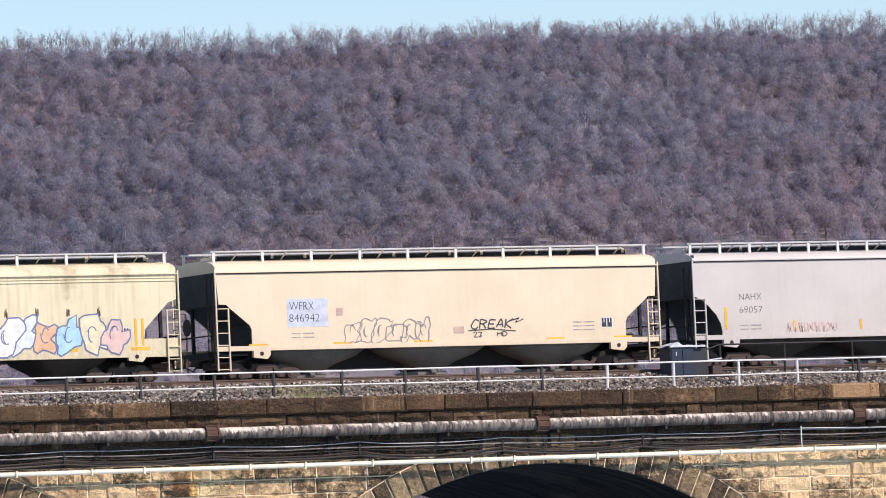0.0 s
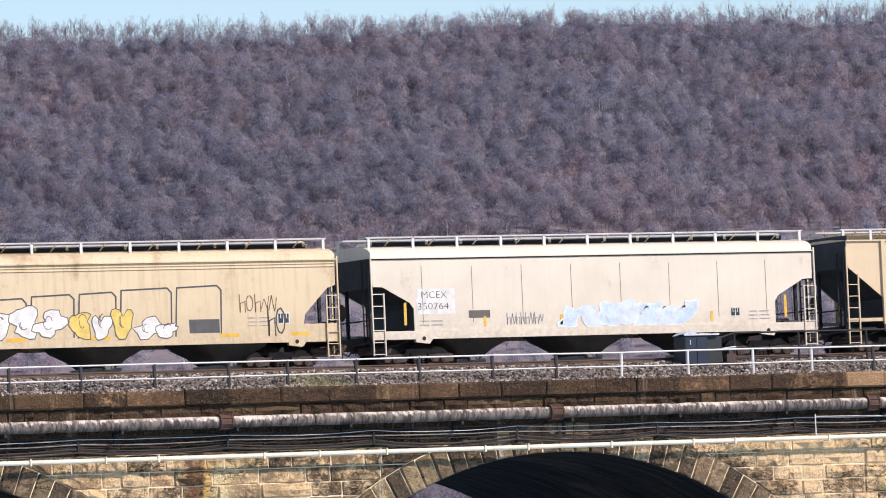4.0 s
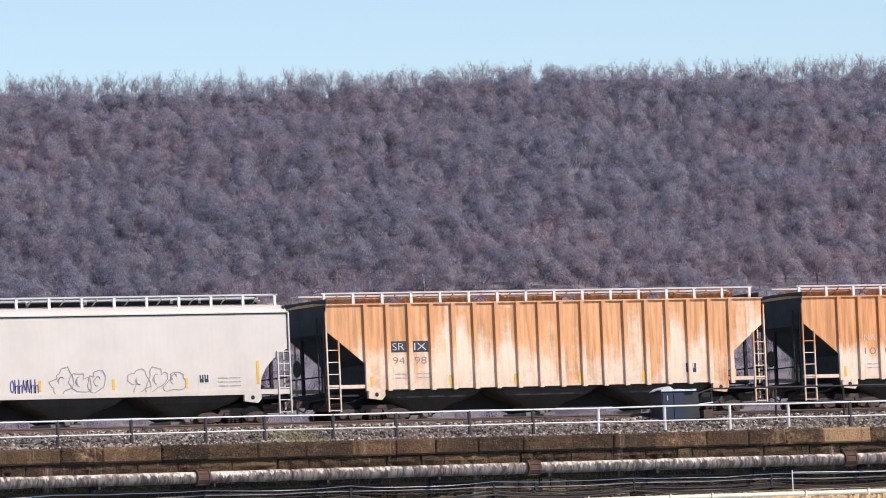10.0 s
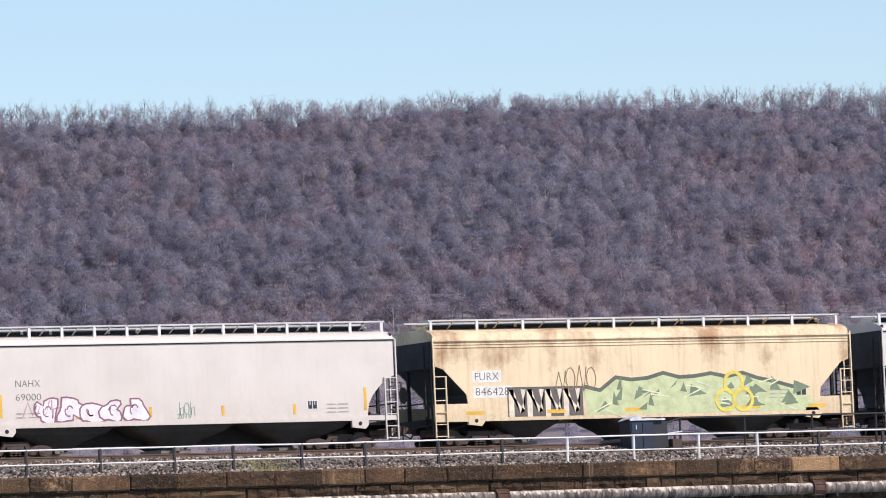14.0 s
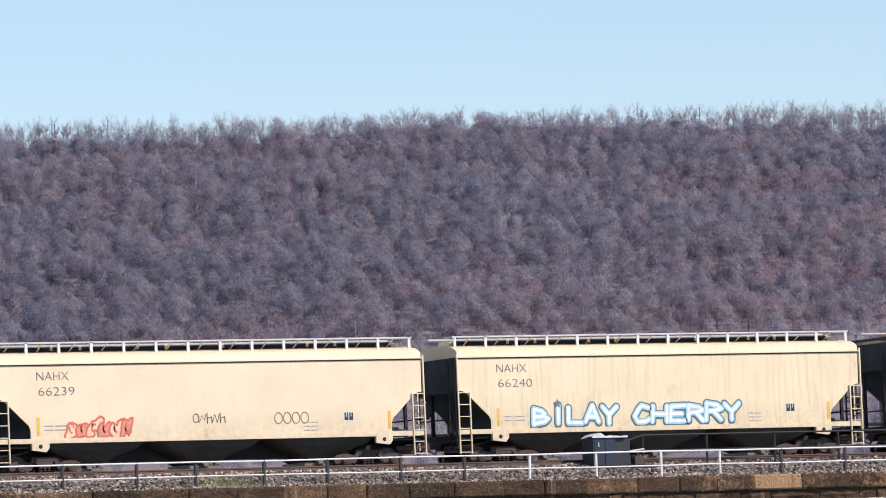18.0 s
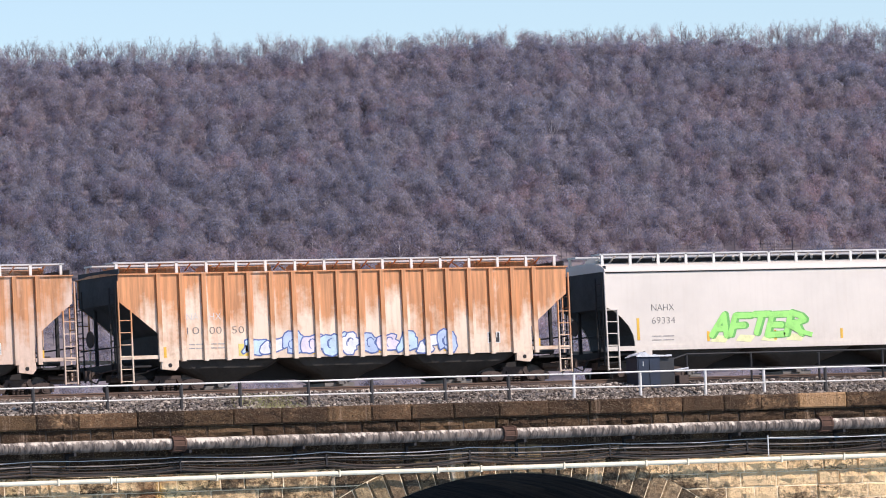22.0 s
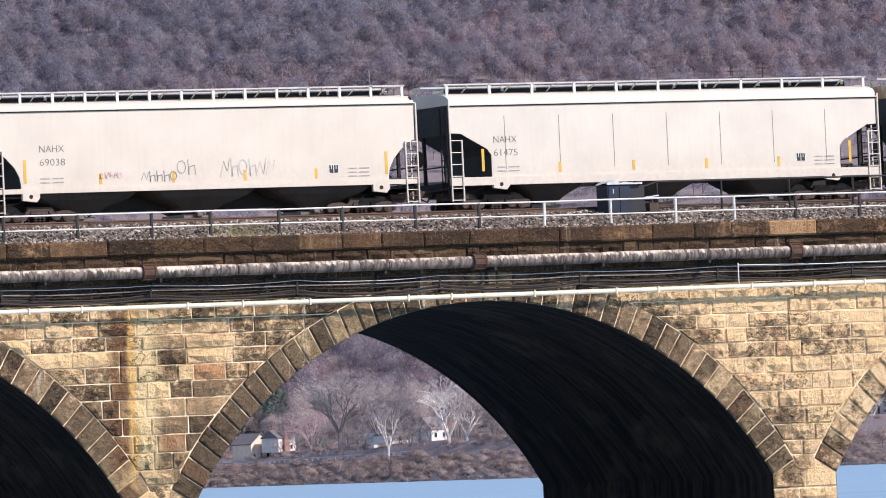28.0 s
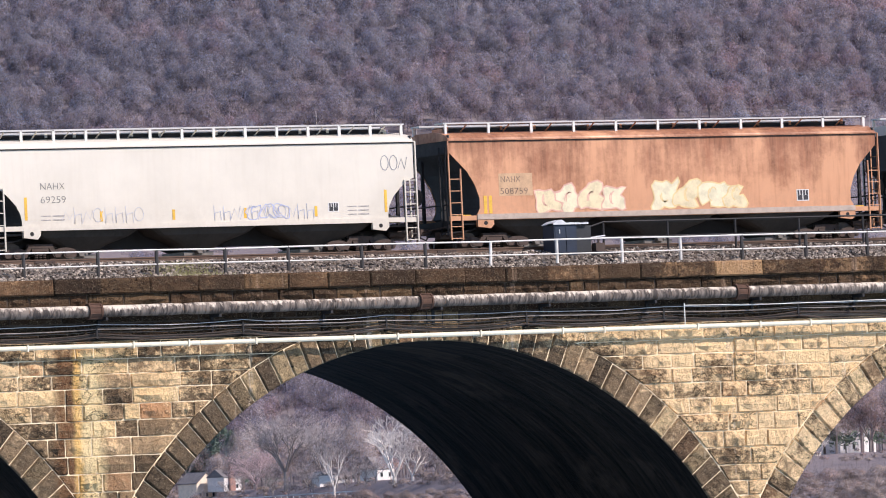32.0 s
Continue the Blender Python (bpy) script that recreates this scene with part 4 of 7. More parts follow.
def build_stones():
    rng = random.Random(5)
    # courses of the spandrels
    tops = [COPE0, 12.5, 12.0, 11.43, 10.86, 10.38, 9.92, 9.42, 8.9, 8.36, 7.78, 7.22, 6.64, 6.1, 5.62, 5.1]
    outer = RAD + RING
    for z1, z0 in zip(tops, tops[1:]):
        # courses below the coping take the colours darkened for soot and shade
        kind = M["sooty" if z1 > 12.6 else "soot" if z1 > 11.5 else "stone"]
        for k in (-2, -1, 0, 1):
            # one spandrel, from ring to ring about a pier
            px = (k + 0.5) * PITCH
            high = max(z0, z1 - 0.12) - MIDZ
            reach = math.sqrt(outer ** 2 - high ** 2) if high < outer else 0.0
            lo, hi = max(px - PITCH / 2 + reach, -35.6), min(px + PITCH / 2 - reach, 29.0)
            left, right = reach > 0 and lo > -35.6, reach > 0 and hi < 29.0
            cuts, x = [lo], lo
            while x < hi:
                x += rng.choice((0.62, 0.85, 1.1, 1.3, 1.5, 1.75)) * rng.uniform(0.9, 1.1)
                cuts.append(min(x, hi))
            if len(cuts) > 2 and cuts[-1] - cuts[-2] < 0.45:
                del cuts[-2]
            for i, (a, b) in enumerate(zip(cuts, cuts[1:])):
                if b - a < 0.2:
                    continue
                hug = (px - PITCH / 2, 1) if left and i == 0 else (px + PITCH / 2, -1) if right and i == len(cuts) - 2 else None
                if hug and b - a < 0.5:
                    a, b = (a, a + 0.5) if hug[1] > 0 else (b - 0.5, b)
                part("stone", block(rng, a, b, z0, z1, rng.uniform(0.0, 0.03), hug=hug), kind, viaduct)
    # rings of wedge stones
    for k in (-1, 0, 1):
        m = 46
        for i in range(m):
            a0, a1 = [-HALF_ANGLE + 2 * HALF_ANGLE * (i + e) / m for e in (0.017, 0.983)]
            x_mid = k * PITCH + RAD * math.sin((a0 + a1) / 2)
            if not -34 < x_mid < 28:
                continue
            ro = outer + rng.uniform(-0.02, 0.01)
            g = Geo()
            nr, na = 6, 4
            for p in range(nr):
                for q in range(na):
                    edge = p in (0, nr - 1) or q in (0, na - 1)
                    t, e = p / (nr - 1), q / (na - 1)
                    t = 0.035 if p == 1 else 0.965 if p == nr - 2 else t
                    e = 0.1 if q == 1 else 0.9 if q == na - 2 else e
                    r, a = RAD + 0.004 + (ro - RAD) * t, a0 + (a1 - a0) * e
                    y = -0.03 if edge and p else -0.045 if edge else -0.055 - rng.random() * 0.11
                    g.v.append((k * PITCH + r * math.sin(a), y, MIDZ + r * math.cos(a)))
            for p in range(nr - 1):
                for q in range(na - 1):
                    c = p * na + q
                    g.f.append((c, c + 1, c + na + 1, c + na))
            part("voussoir", g, M["ringstone"], viaduct)
    # springers and pier blocks below them
    for k in (-2, -1, 0):
        px = (k + 0.5) * PITCH
        tip = PITCH / 2 - (RAD + RING) * math.sin(HALF_ANGLE)
        tall = MIDZ + (RAD + RING) * math.cos(HALF_ANGLE)
        rim = [(-PIER / 2, 4.52), (-0.01, 4.52), (-0.01, tall), (-tip, tall), (-PIER / 2, SPRING)]
        for s in (1, -1):
            loop = [(px + s * a, b) for a, b in rim]
            cx, cz = sum(q[0] for q in loop) / 5, sum(q[1] for q in loop) / 5
            g = Geo()
            g.v = [(a, -0.03, b) for a, b in loop] + [(a + (cx - a) * 0.13, -0.07 - rng.uniform(0, 0.05), b + (cz - b) * 0.13) for a, b in loop]
            g.f = [(i, (i + 1) % 5, (i + 1) % 5 + 5, i + 5) for i in range(5)] + [(5, 6, 7, 8, 9)]
            if s < 0:
                g.f = [f[::-1] for f in g.f]
            part("springer", g, M["stone"], viaduct)
        for z1, z0 in zip((4.5, 3.95, 3.4, 2.85), (3.95, 3.4, 2.85, 2.3)):
            x = px - PIER / 2
            while x < px + PIER / 2 - 0.1:
                x2 = min(x + rng.uniform(0.7, 1.4), px + PIER / 2)
                if px + PIER / 2 - x2 < 0.35:
                    x2 = px + PIER / 2
                part("stone", block(rng, x, x2, z0, z1, 0.02), M["stone"], viaduct)
                x = x2
    # coping
    joints = [-35.6]
    fixed = [-16.95, -15.48, -13.42, -11.77, -10.04, -8.33, -6.67, -5.08, -3.64, -2.09, -0.43, 1.39, 2.92, 4.51, 6.43, 8.0, 9.44, 10.85, 12.71, 14.69]
    while joints[-1] < -18.6:
        joints.append(joints[-1] + rng.uniform(1.4, 1.9))
    joints = joints[:-1] + fixed
    while joints[-1] < 36:
        joints.append(joints[-1] + rng.uniform(1.4, 2.0))
    for a, b in zip(joints, joints[1:]):
        g = Geo()
        p, t = -0.22 - rng.uniform(0, 0.04), COPE1 + rng.uniform(-0.015, 0.02)
        xs = (a + 0.01, a + 0.05, (a + b) / 2, b - 0.05, b - 0.01)
        for i, x in enumerate(xs):
            e = 0.025 if i in (0, 4) else rng.uniform(-0.02, 0.015)
            g.v += [(x, p + 0.05, COPE0), (x, p + e, COPE0 + 0.05), (x, p + e + rng.uniform(-0.015, 0.015), t - 0.06), (x, p + 0.05, t), (x, 0.45, t)]
        for i in range(4):
            for j in range(4):
                g.f.append((i * 5 + j, i * 5 + 5 + j, i * 5 + 6 + j, i * 5 + 1 + j))
            g.f.append((i * 5 + 4, i * 5 + 9, i * 5 + 5, i * 5))
        g.f += [(0, 1, 2, 3, 4), (24, 23, 22, 21, 20)]
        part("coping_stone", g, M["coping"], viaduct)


# ---- track ----
RAIL_Z, TRACK_Y = 14.07, 8.0


def build_track():
    for ty, top in ((3.95, 14.2), (TRACK_Y, RAIL_Z)):
        track = thing("railway_track", "brown steel rails on creosoted ties in ballast", "track", at=(0, ty, 0))
        for s in (-1, 1):
            g = Geo()
            y = s * 0.755
            half = [(0.07, -0.18), (0.07, -0.155), (0.012, -0.14), (0.012, -0.05), (0.036, -0.04), (0.036, -0.004), (0.03, 0.0)]
            ring = half + [(-a, b) for a, b in half[::-1]]
            k = len(ring)
            g.v = [(x, y + a, top + b) for x in (X0, X1) for a, b in ring]
            g.f = [(i, (i + 1) % k, k + (i + 1) % k, k + i) for i in range(k)] + [tuple(range(k - 1, -1, -1)), tuple(range(k, 2 * k))]
            part("rail", g, M["steel"], track)
        tie = Geo().box(-0.11, 0.11, -1.3, 1.3, top - 0.32, top - 0.178).mesh("tie", M["tie"])
        g = Geo()
        x = X0
        while x < X1:
            if -36 < x < 36:
                ob = part("tie", tie, None, track)
                ob.location.x = x
            else:
                g.box(x - 0.11, x + 0.11, -1.3, 1.3, top - 0.32, top - 0.178)
            x += 0.56
        tagged(part("more_ties", g, M["tie"], track), kind="stuff")
        plate = Geo().box(-0.35, 0.35, -0.05, -0.012, -0.14, -0.05)
        for i in range(5):
            plate.tube((-0.28 + i * 0.14, -0.045, -0.095), (-0.28 + i * 0.14, -0.075, -0.095), 0.022, 6)
        pm = plate.mesh("joint_bar", M["truck"])
        for x in (-24.0, -12.1, -0.1, 2.6, 11.8, 23.7):
            ob = part("joint_bar", pm, None, track)
            ob.location = (x, -0.755, top)
    # loose stones
    rng = np.random.default_rng(3)
    n = 15000
    octa = np.array([(1, 0, 0), (-1, 0, 0), (0, 1, 0), (0, -1, 0), (0, 0, 1), (0, 0, -1)], float)
    tri = np.array([(0, 2, 4), (2, 1, 4), (1, 3, 4), (3, 0, 4), (2, 0, 5), (1, 2, 5), (3, 1, 5), (0, 3, 5)])
    x, y = rng.uniform(-34, 30, n), 0.5 + 2.9 * rng.uniform(0, 1, n) ** 1.2
    z = np.interp(y, [p[0] for p in prof[1:7]], [p[1] for p in prof[1:7]]) + 0.01
    r = rng.uniform(0.03, 0.075, n)
    v = octa[None] * r[:, None, None] * rng.uniform(0.6, 1.4, (n, 1, 3)) + rng.normal(0, 0.008, (n, 6, 3))
    a = rng.uniform(0, 6.28, n)
    vx = v[..., 0] * np.cos(a)[:, None] - v[..., 2] * np.sin(a)[:, None]
    vz = v[..., 0] * np.sin(a)[:, None] + v[..., 2] * np.cos(a)[:, None]
    v = np.stack([vx + x[:, None], v[..., 1] + y[:, None], vz + z[:, None]], -1).reshape(-1, 3)
    f = (tri[None] + 6 * np.arange(n)[:, None, None]).reshape(-1, 3)
    me = bpy.data.meshes.new("ballast_stones")
    me.from_pydata(v.tolist(), [], f.tolist())
    me.materials.append(M["ballast"])
    tagged(new("ballast_stones", me), "loose grey and tan ballast stones beside the track", "ballast", kind="stuff")


def build_grass():
    rng = random.Random(77)
    g = Geo()
    for k in range(900):
        x, y = rng.gauss(-7.9, 0.6), rng.uniform(0.5, 2.3)
        z = float(np.interp(y, [p[0] for p in prof[1:7]], [p[1] for p in prof[1:7]]))
        h, w = rng.uniform(0.04, 0.13), 0.012
        dx, dy = rng.gauss(0, 0.05), rng.gauss(0, 0.05)
        g.add([(x - w, y, z - 0.01), (x + w, y, z - 0.01), (x + dx, y + dy, z + h)], [(0, 1, 2)])
    tagged(part("dry_grass", g, plain("olive_winter_grass", (0.3, 0.29, 0.12), 0.9)), "sparse olive winter grass on the ballast shoulder", "grass", kind="stuff")


# ---- railings, pipes and cables on the parapet ----
POSTS = [-16.45, -13.87, -11.26, -9.17, -6.71, -4.42, -1.73, 0.63, 3.04, 5.56, 8.03, 10.29, 12.66, 15.16]


def build_railing():
    rail = thing("parapet_railing", "two-bar pipe railing, grey posts and white bars", "railing", at=(0, 1.0, 0))
    xs = [-33.6, -31.1, -28.7, -26.3, -23.8, -21.4, -18.95] + POSTS + [17.6, 20.1, 22.5, 25.0, 27.5]
    for i, x in enumerate(xs):
        white = 2.5 < x < 11
        rng = random.Random(i)
        lean = rng.uniform(-0.015, 0.03)
        part("post", Geo().tube((x, 0, 13.35), (x + lean, 0, 14.33), 0.052 if white else 0.062, 8), M["railwhite" if white else "postgrey"], rail, "white post" if white else "grey post")
    for z, r in ((14.32, 0.028), (13.86, 0.024)):
        pts = []
        rng = random.Random(int(z * 10))
        for x in xs:
            pts.append((x, -0.03, z + rng.uniform(-0.012, 0.012)))
        part("rail_bar", Geo().path(pts, r, 8), M["railwhite"], rail)
    dark = thing("walkway_handrail", "dark steel handrail beside the cabinet", "railing", at=(0, 2.35, 0))
    xs = [8.13, 10.61, 13.25, 15.76, 18.3, 20.8, 23.3, 25.8, 28.3]
    for x in xs:
        part("post", Geo().tube((x, 0, 13.45), (x, 0, 14.93), 0.04, 8), M["darksteel"], dark)
    part("top_bar", Geo().path([(6.4, -0.02, 14.35), (7.6, -0.02, 14.78)] + [(x, -0.02, 14.93) for x in xs], 0.03, 8), M["darksteel"], dark)
    part("middle_bar", Geo().path([(6.5, -0.02, 14.2)] + [(x, -0.02, 14.42) for x in xs], 0.022, 8), M["darksteel"], dark)


def build_cabinet():
    cab = thing("trackside_cabinet", "blue steel trackside cabinet with a dented white lid", "cabinet", at=(6.04, 2.0, 13.86))
    body = Geo().box(0, 0.86, 0, 0.75, -0.1, 1.0)
    part("body", body, M["blue"], cab)
    part("side_box", Geo().box(0.865, 1.45, 0.08, 0.7, -0.1, 0.96), plain("grey_cabinet_paint", (0.02, 0.022, 0.026), 0.6, 0, 0.4, 3.0), cab, "grey steel box")
    for x in (0.04, 0.46):
        part("door_panel", Geo().box(x, x + 0.34, -0.02, -0.002, 0.08, 0.92), M["blue"], cab)
    lid = Geo()
    rng = random.Random(2)
    m = 9
    for i in range(m):
        for j in range(4):
            lid.v.append((-0.05 + 1.35 * i / (m - 1), -0.06 + 0.27 * j, 1.01 + 0.14 * math.sin(i * 0.9) ** 2 * (1 if i < 5 else 0.35) + rng.uniform(0, 0.04)))
    k = len(lid.v)
    lid.v += [(x, y, 1.0) for x, y, z in lid.v]
    for i in range(m - 1):
        for j in range(3):
            a = i * 4 + j
            lid.f += [(a, a + 4, a + 5, a + 1), (k + a, k + a + 1, k + a + 5, k + a + 4)]
        for j, fl in ((0, 0), (3, 1)):
            a, b = i * 4 + j, i * 4 + 4 + j
            lid.f.append((a, a + k, b + k, b) if not fl else (b, b + k, a + k, a))
    part("lid", lid, M["lid"], cab, "dented white lid")
    part("hasp", Geo().tube((0.2, -0.03, 0.7), (0.2, -0.03, 0.85), 0.02, 6), M["lid"], cab)
    sw = thing("switch_machine", "dark steel switch stand on the ballast", "switch stand", at=(7.75, 1.9, 13.72))
    part("base", Geo().box(-0.35, 0.45, 0, 0.4, 0, 0.22), M["black"], sw)
    part("housing", Geo().box(-0.15, 0.2, 0.05, 0.35, 0.22, 0.5), M["truck"], sw)
    part("crank", Geo().tube((0, 0.15, 0.5), (0, 0.15, 0.72), 0.04, 8), M["truck"], sw)
    part("lever", Geo().tube((-0.3, 0.12, 0.68), (0.25, 0.12, 0.74), 0.025, 6), M["lid"], sw)


def build_pipes():
    y, z = -0.47, 12.37
    pipe = thing("insulated_water_main", "old pipe in peeling whitish wrap, slung along the wall", "pipe")
    joints = [-38, -30.2, -24.1, -18.1, -12.18, -9.05, -3.61, -0.28, 4.22, 9.35, 11.66, 17.7, 23.6, 29.6, 38]
    for i, (a, b) in enumerate(zip(joints, joints[1:])):
        g = Geo()
        k = max(int((b - a) / 0.35), 3)
        rng = random.Random(i)
        n = 16
        for j in range(k + 1):
            x = a + 0.012 + (b - a - 0.024) * j / k
            r = 0.187 + rng.uniform(-0.007, 0.007) - (0.02 if j in (0, k) else 0)
            g.v += [(x, y + r * math.cos(2 * math.pi * s / n), z + r * math.sin(2 * math.pi * s / n)) for s in range(n)]
        for j in range(k):
            for s in range(n):
                g.f.append((j * n + s, j * n + (s + 1) % n, j * n + n + (s + 1) % n, j * n + n + s))
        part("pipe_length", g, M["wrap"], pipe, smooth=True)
    for x in (-36.0, -24.1, -12.18, -0.28, 11.66, 23.6):
        c = part("coupling", Geo().tube((x - 0.22, y, z), (x + 0.22, y, z), 0.235, 20), M["clamp"], pipe, "rusty bolted coupling")
        for e in (-0.2, 0.2):
            part("flange", Geo().tube((x + e - 0.03, y, z), (x + e + 0.03, y, z), 0.26, 20), M["clamp"], c)
        for s in range(8):
            a = 2 * math.pi * s / 8 + 0.3
            p = (y + 0.25 * math.cos(a), z + 0.25 * math.sin(a))
            part("bolt", Geo().tube((x - 0.22, *p), (x + 0.22, *p), 0.02, 5), M["clamp"], c)
    for i in range(-9, 9):
        x = i * 4.02 + 0.2
        g = Geo().box(x - 0.04, x + 0.04, -0.75, 0.0, z - 0.3, z - 0.2)
        g.slab([(x - 0.04, z - 0.75), (x + 0.04, z - 0.75), (x + 0.04, z - 0.3), (x - 0.04, z - 0.3)], -0.16, 0.0)
        part("bracket", g, M["black"], pipe, "black wall bracket")
    white = thing("white_conduit", "cream-painted conduit on stand-off clips along the wall", "pipe")
    rng = random.Random(8)
    xs = np.arange(-38, 38.1, 5.9)
    for a, b in zip(xs, xs[1:]):
        part("conduit_length", Geo().tube((a, -0.5, 11.27), (b - 0.01, -0.5, 11.27), 0.075, 12), plain("cream_conduit_paint", (0.88, 0.78, 0.58), 0.6, 0, 0.25, 1.5) if "cream" not in M else M["cream"], white, smooth=False)
        M["cream"] = bpy.data.materials["cream_conduit_paint"]
    for i in range(-14, 14):
        x = i * 2.62 + 1.7 + 0.6 * math.sin(i * 2.3)
        part("clip", Geo().box(x - 0.025, x + 0.025, -0.56, 0.0, 11.16, 11.19).box(x - 0.025, x + 0.025, -0.6, -0.578, 11.16, 11.38), M["cream"], white)
    lead = thing("cable_bundle", "black and grey cables sagging between wall hooks", "cables")
    hooks = [-38 + 5.2 * i for i in range(15)]
    for c, (yy, zz, sag, m) in enumerate(((-0.2, 11.86, 0.1, "cable"), (-0.24, 11.8, 0.05, "cablepale"), (-0.18, 11.72, 0.08, "cable"), (-0.21, 11.62, 0.12, "cable"), (-0.16, 11.56, 0.07, "cablepale"), (-0.19, 11.5, 0.05, "cable"), (-0.26, 11.96, 0.07, "cablewhite"), (-0.22, 11.66, 0.16, "cablebrown"), (-0.25, 11.54, 0.13, "cablebrown"))):
        pts = []
        rng = random.Random(c)
        for a, b in zip(hooks, hooks[1:]):
            dip = sag * rng.uniform(0.5, 1.4)
            for j in range(6):
                t = j / 6
                pts.append((a + (b - a) * t, yy, zz - dip * 4 * t * (1 - t) + rng.uniform(-0.013, 0.013)))
        part("cable", Geo().path(pts, rng.uniform(0.011, 0.024) if m != "cablewhite" else 0.013, 6), M[m], lead, {"cablepale": "pale weathered cable", "cablewhite": "white cable", "cablebrown": "dusty brown cable"}.get(m, "black cable"))
    for x in hooks:
        part("hook", Geo().box(x - 0.03, x + 0.03, -0.27, 0.0, 11.44, 11.5).box(x - 0.03, x + 0.03, -0.27, -0.24, 11.45, 11.9), M["black"], lead)
    post = thing("cable_standard", "thin white upright that carries a pale wire", "wire post")
    part("upright", Geo().tube((9.5, -0.42, 11.2), (9.5, -0.42, 12.05), 0.022, 6), M["railwhite"], post)
    part("wire", Geo().path([(9.5, -0.42, 11.98), (13, -0.4, 11.93), (17, -0.4, 11.96), (23, -0.4, 11.92), (30, -0.4, 11.95)], 0.014, 5), M["railwhite"], post)


# ---- covered hopper wagons ----
# x along the car from its middle, y across (the near side is -1.6), z above the rail
SHEET = {}


def shared(key, make, material):
    """A mesh that alike parts share."""
    if (key, material.name) not in SHEET:
        SHEET[key, material.name] = make().mesh(key if isinstance(key, str) else key[0], material)
    return SHEET[key, material.name]


CUTS = {  # outline of the cut-away at a car's ends: distance from the end, height
    "smooth": [(0.04, 2.69), (0.3, 2.58), (0.58, 2.35), (0.86, 2.05), (1.02, 1.75), (1.07, 1.5), (1.07, 1.34)],
    "round": [(0.04, 3.5), (0.35, 3.2), (0.7, 2.85), (0.98, 2.4), (1.14, 1.95), (1.14, 1.6), (1.0, 1.36)],
    "flow": [(0.05, 2.95), (0.35, 2.85), (0.75, 2.45), (1.2, 2.0), (1.25, 1.7), (1.22, 1.34)],
    "wide": [(0.1, 2.75), (0.38, 2.73), (0.52, 2.6), (1.2, 2.05), (1.27, 1.9), (1.27, 1.34)],
    "sill": [(0.05, 2.85), (0.42, 2.83), (0.62, 2.72), (1.4, 2.3), (1.55, 2.1), (1.55, 1.4)],
    "plain": [(0.05, 2.67), (0.28, 2.62), (1.15, 1.8), (1.22, 1.66), (1.22, 1.34)],
    "rib": [(0.05, 3.2), (0.75, 2.66), (1.45, 2.1), (1.45, 1.34)],
    "thin_rib": [(0.05, 3.5), (0.72, 2.9), (1.4, 2.3), (1.4, 1.34)],
}


def truck_parts(car, x):
    """A two-axle truck under the car."""
    truck = part("truck", shared("truck", lambda: Geo().box(-0.2, 0.2, -1.1, 1.1, 0.42, 0.72), M["truck"]), None, car)
    truck.location.x = x

    def frame_geo():
        g = Geo()
        arch = [(-0.42 * math.cos(a), 0.5 + 0.16 * math.sin(a)) for a in np.linspace(0, math.pi, 7)]
        for s in (-1, 1):
            hump = [(x + s * 0.9, z) for x, z in arch]
            g.slab(([(s * 0.9 - 0.36, 0.34), (s * 0.9 + 0.36, 0.34)] + hump[::-1]), -1.16, -1.02)
            g.tube((s * 0.9, -1.28, 0.43), (s * 0.9, -1.14, 0.43), 0.13, 12)
            g.tube((s * 0.9, -1.3, 0.43), (s * 0.9, -1.28, 0.43), 0.07, 8)
            g.slab([(s * 0.62 - 0.12, 0.34), (s * 0.62 + 0.12, 0.34), (s * 0.34 + 0.08, 0.74), (s * 0.34 - 0.08, 0.74)], -1.14, -1.03)
        g.box(-0.46, 0.46, -1.15, -1.02, 0.66, 0.78)
        g.slab([(-0.55, 0.3), (-0.3, 0.14), (0.3, 0.14), (0.55, 0.3), (0.4, 0.3), (0.24, 0.24), (-0.24, 0.24), (-0.4, 0.3)], -1.15, -1.02)
        for i in range(-1, 2):
            for k in range(4):
                g.tube((i * 0.15, -1.08, 0.26 + k * 0.07), (i * 0.15, -1.08, 0.295 + k * 0.07), 0.065, 8)
        g.box(-0.3, 0.3, -1.13, -1.03, 0.54, 0.66)
        return g

    for s in (0, 1):
        ob = part("side_frame", shared("side_frame", frame_geo, M["truck"]), None, truck)
        ob.rotation_euler.z = math.pi * s
    for dx in (-0.9, 0.9):
        def wheels():
            g = Geo().tube((0, -1.2, 0), (0, 1.2, 0), 0.07, 8)
            for s in (-1, 1):
                g.tube((0, s * 0.69, 0), (0, s * 0.82, 0), 0.42, 24).tube((0, s * 0.66, 0), (0, s * 0.69, 0), 0.45, 24)
            return g
        ob = part("wheelset", shared("wheelset", wheels, M["wheel"]), None, truck)
        ob.location = (dx, 0, 0.42)


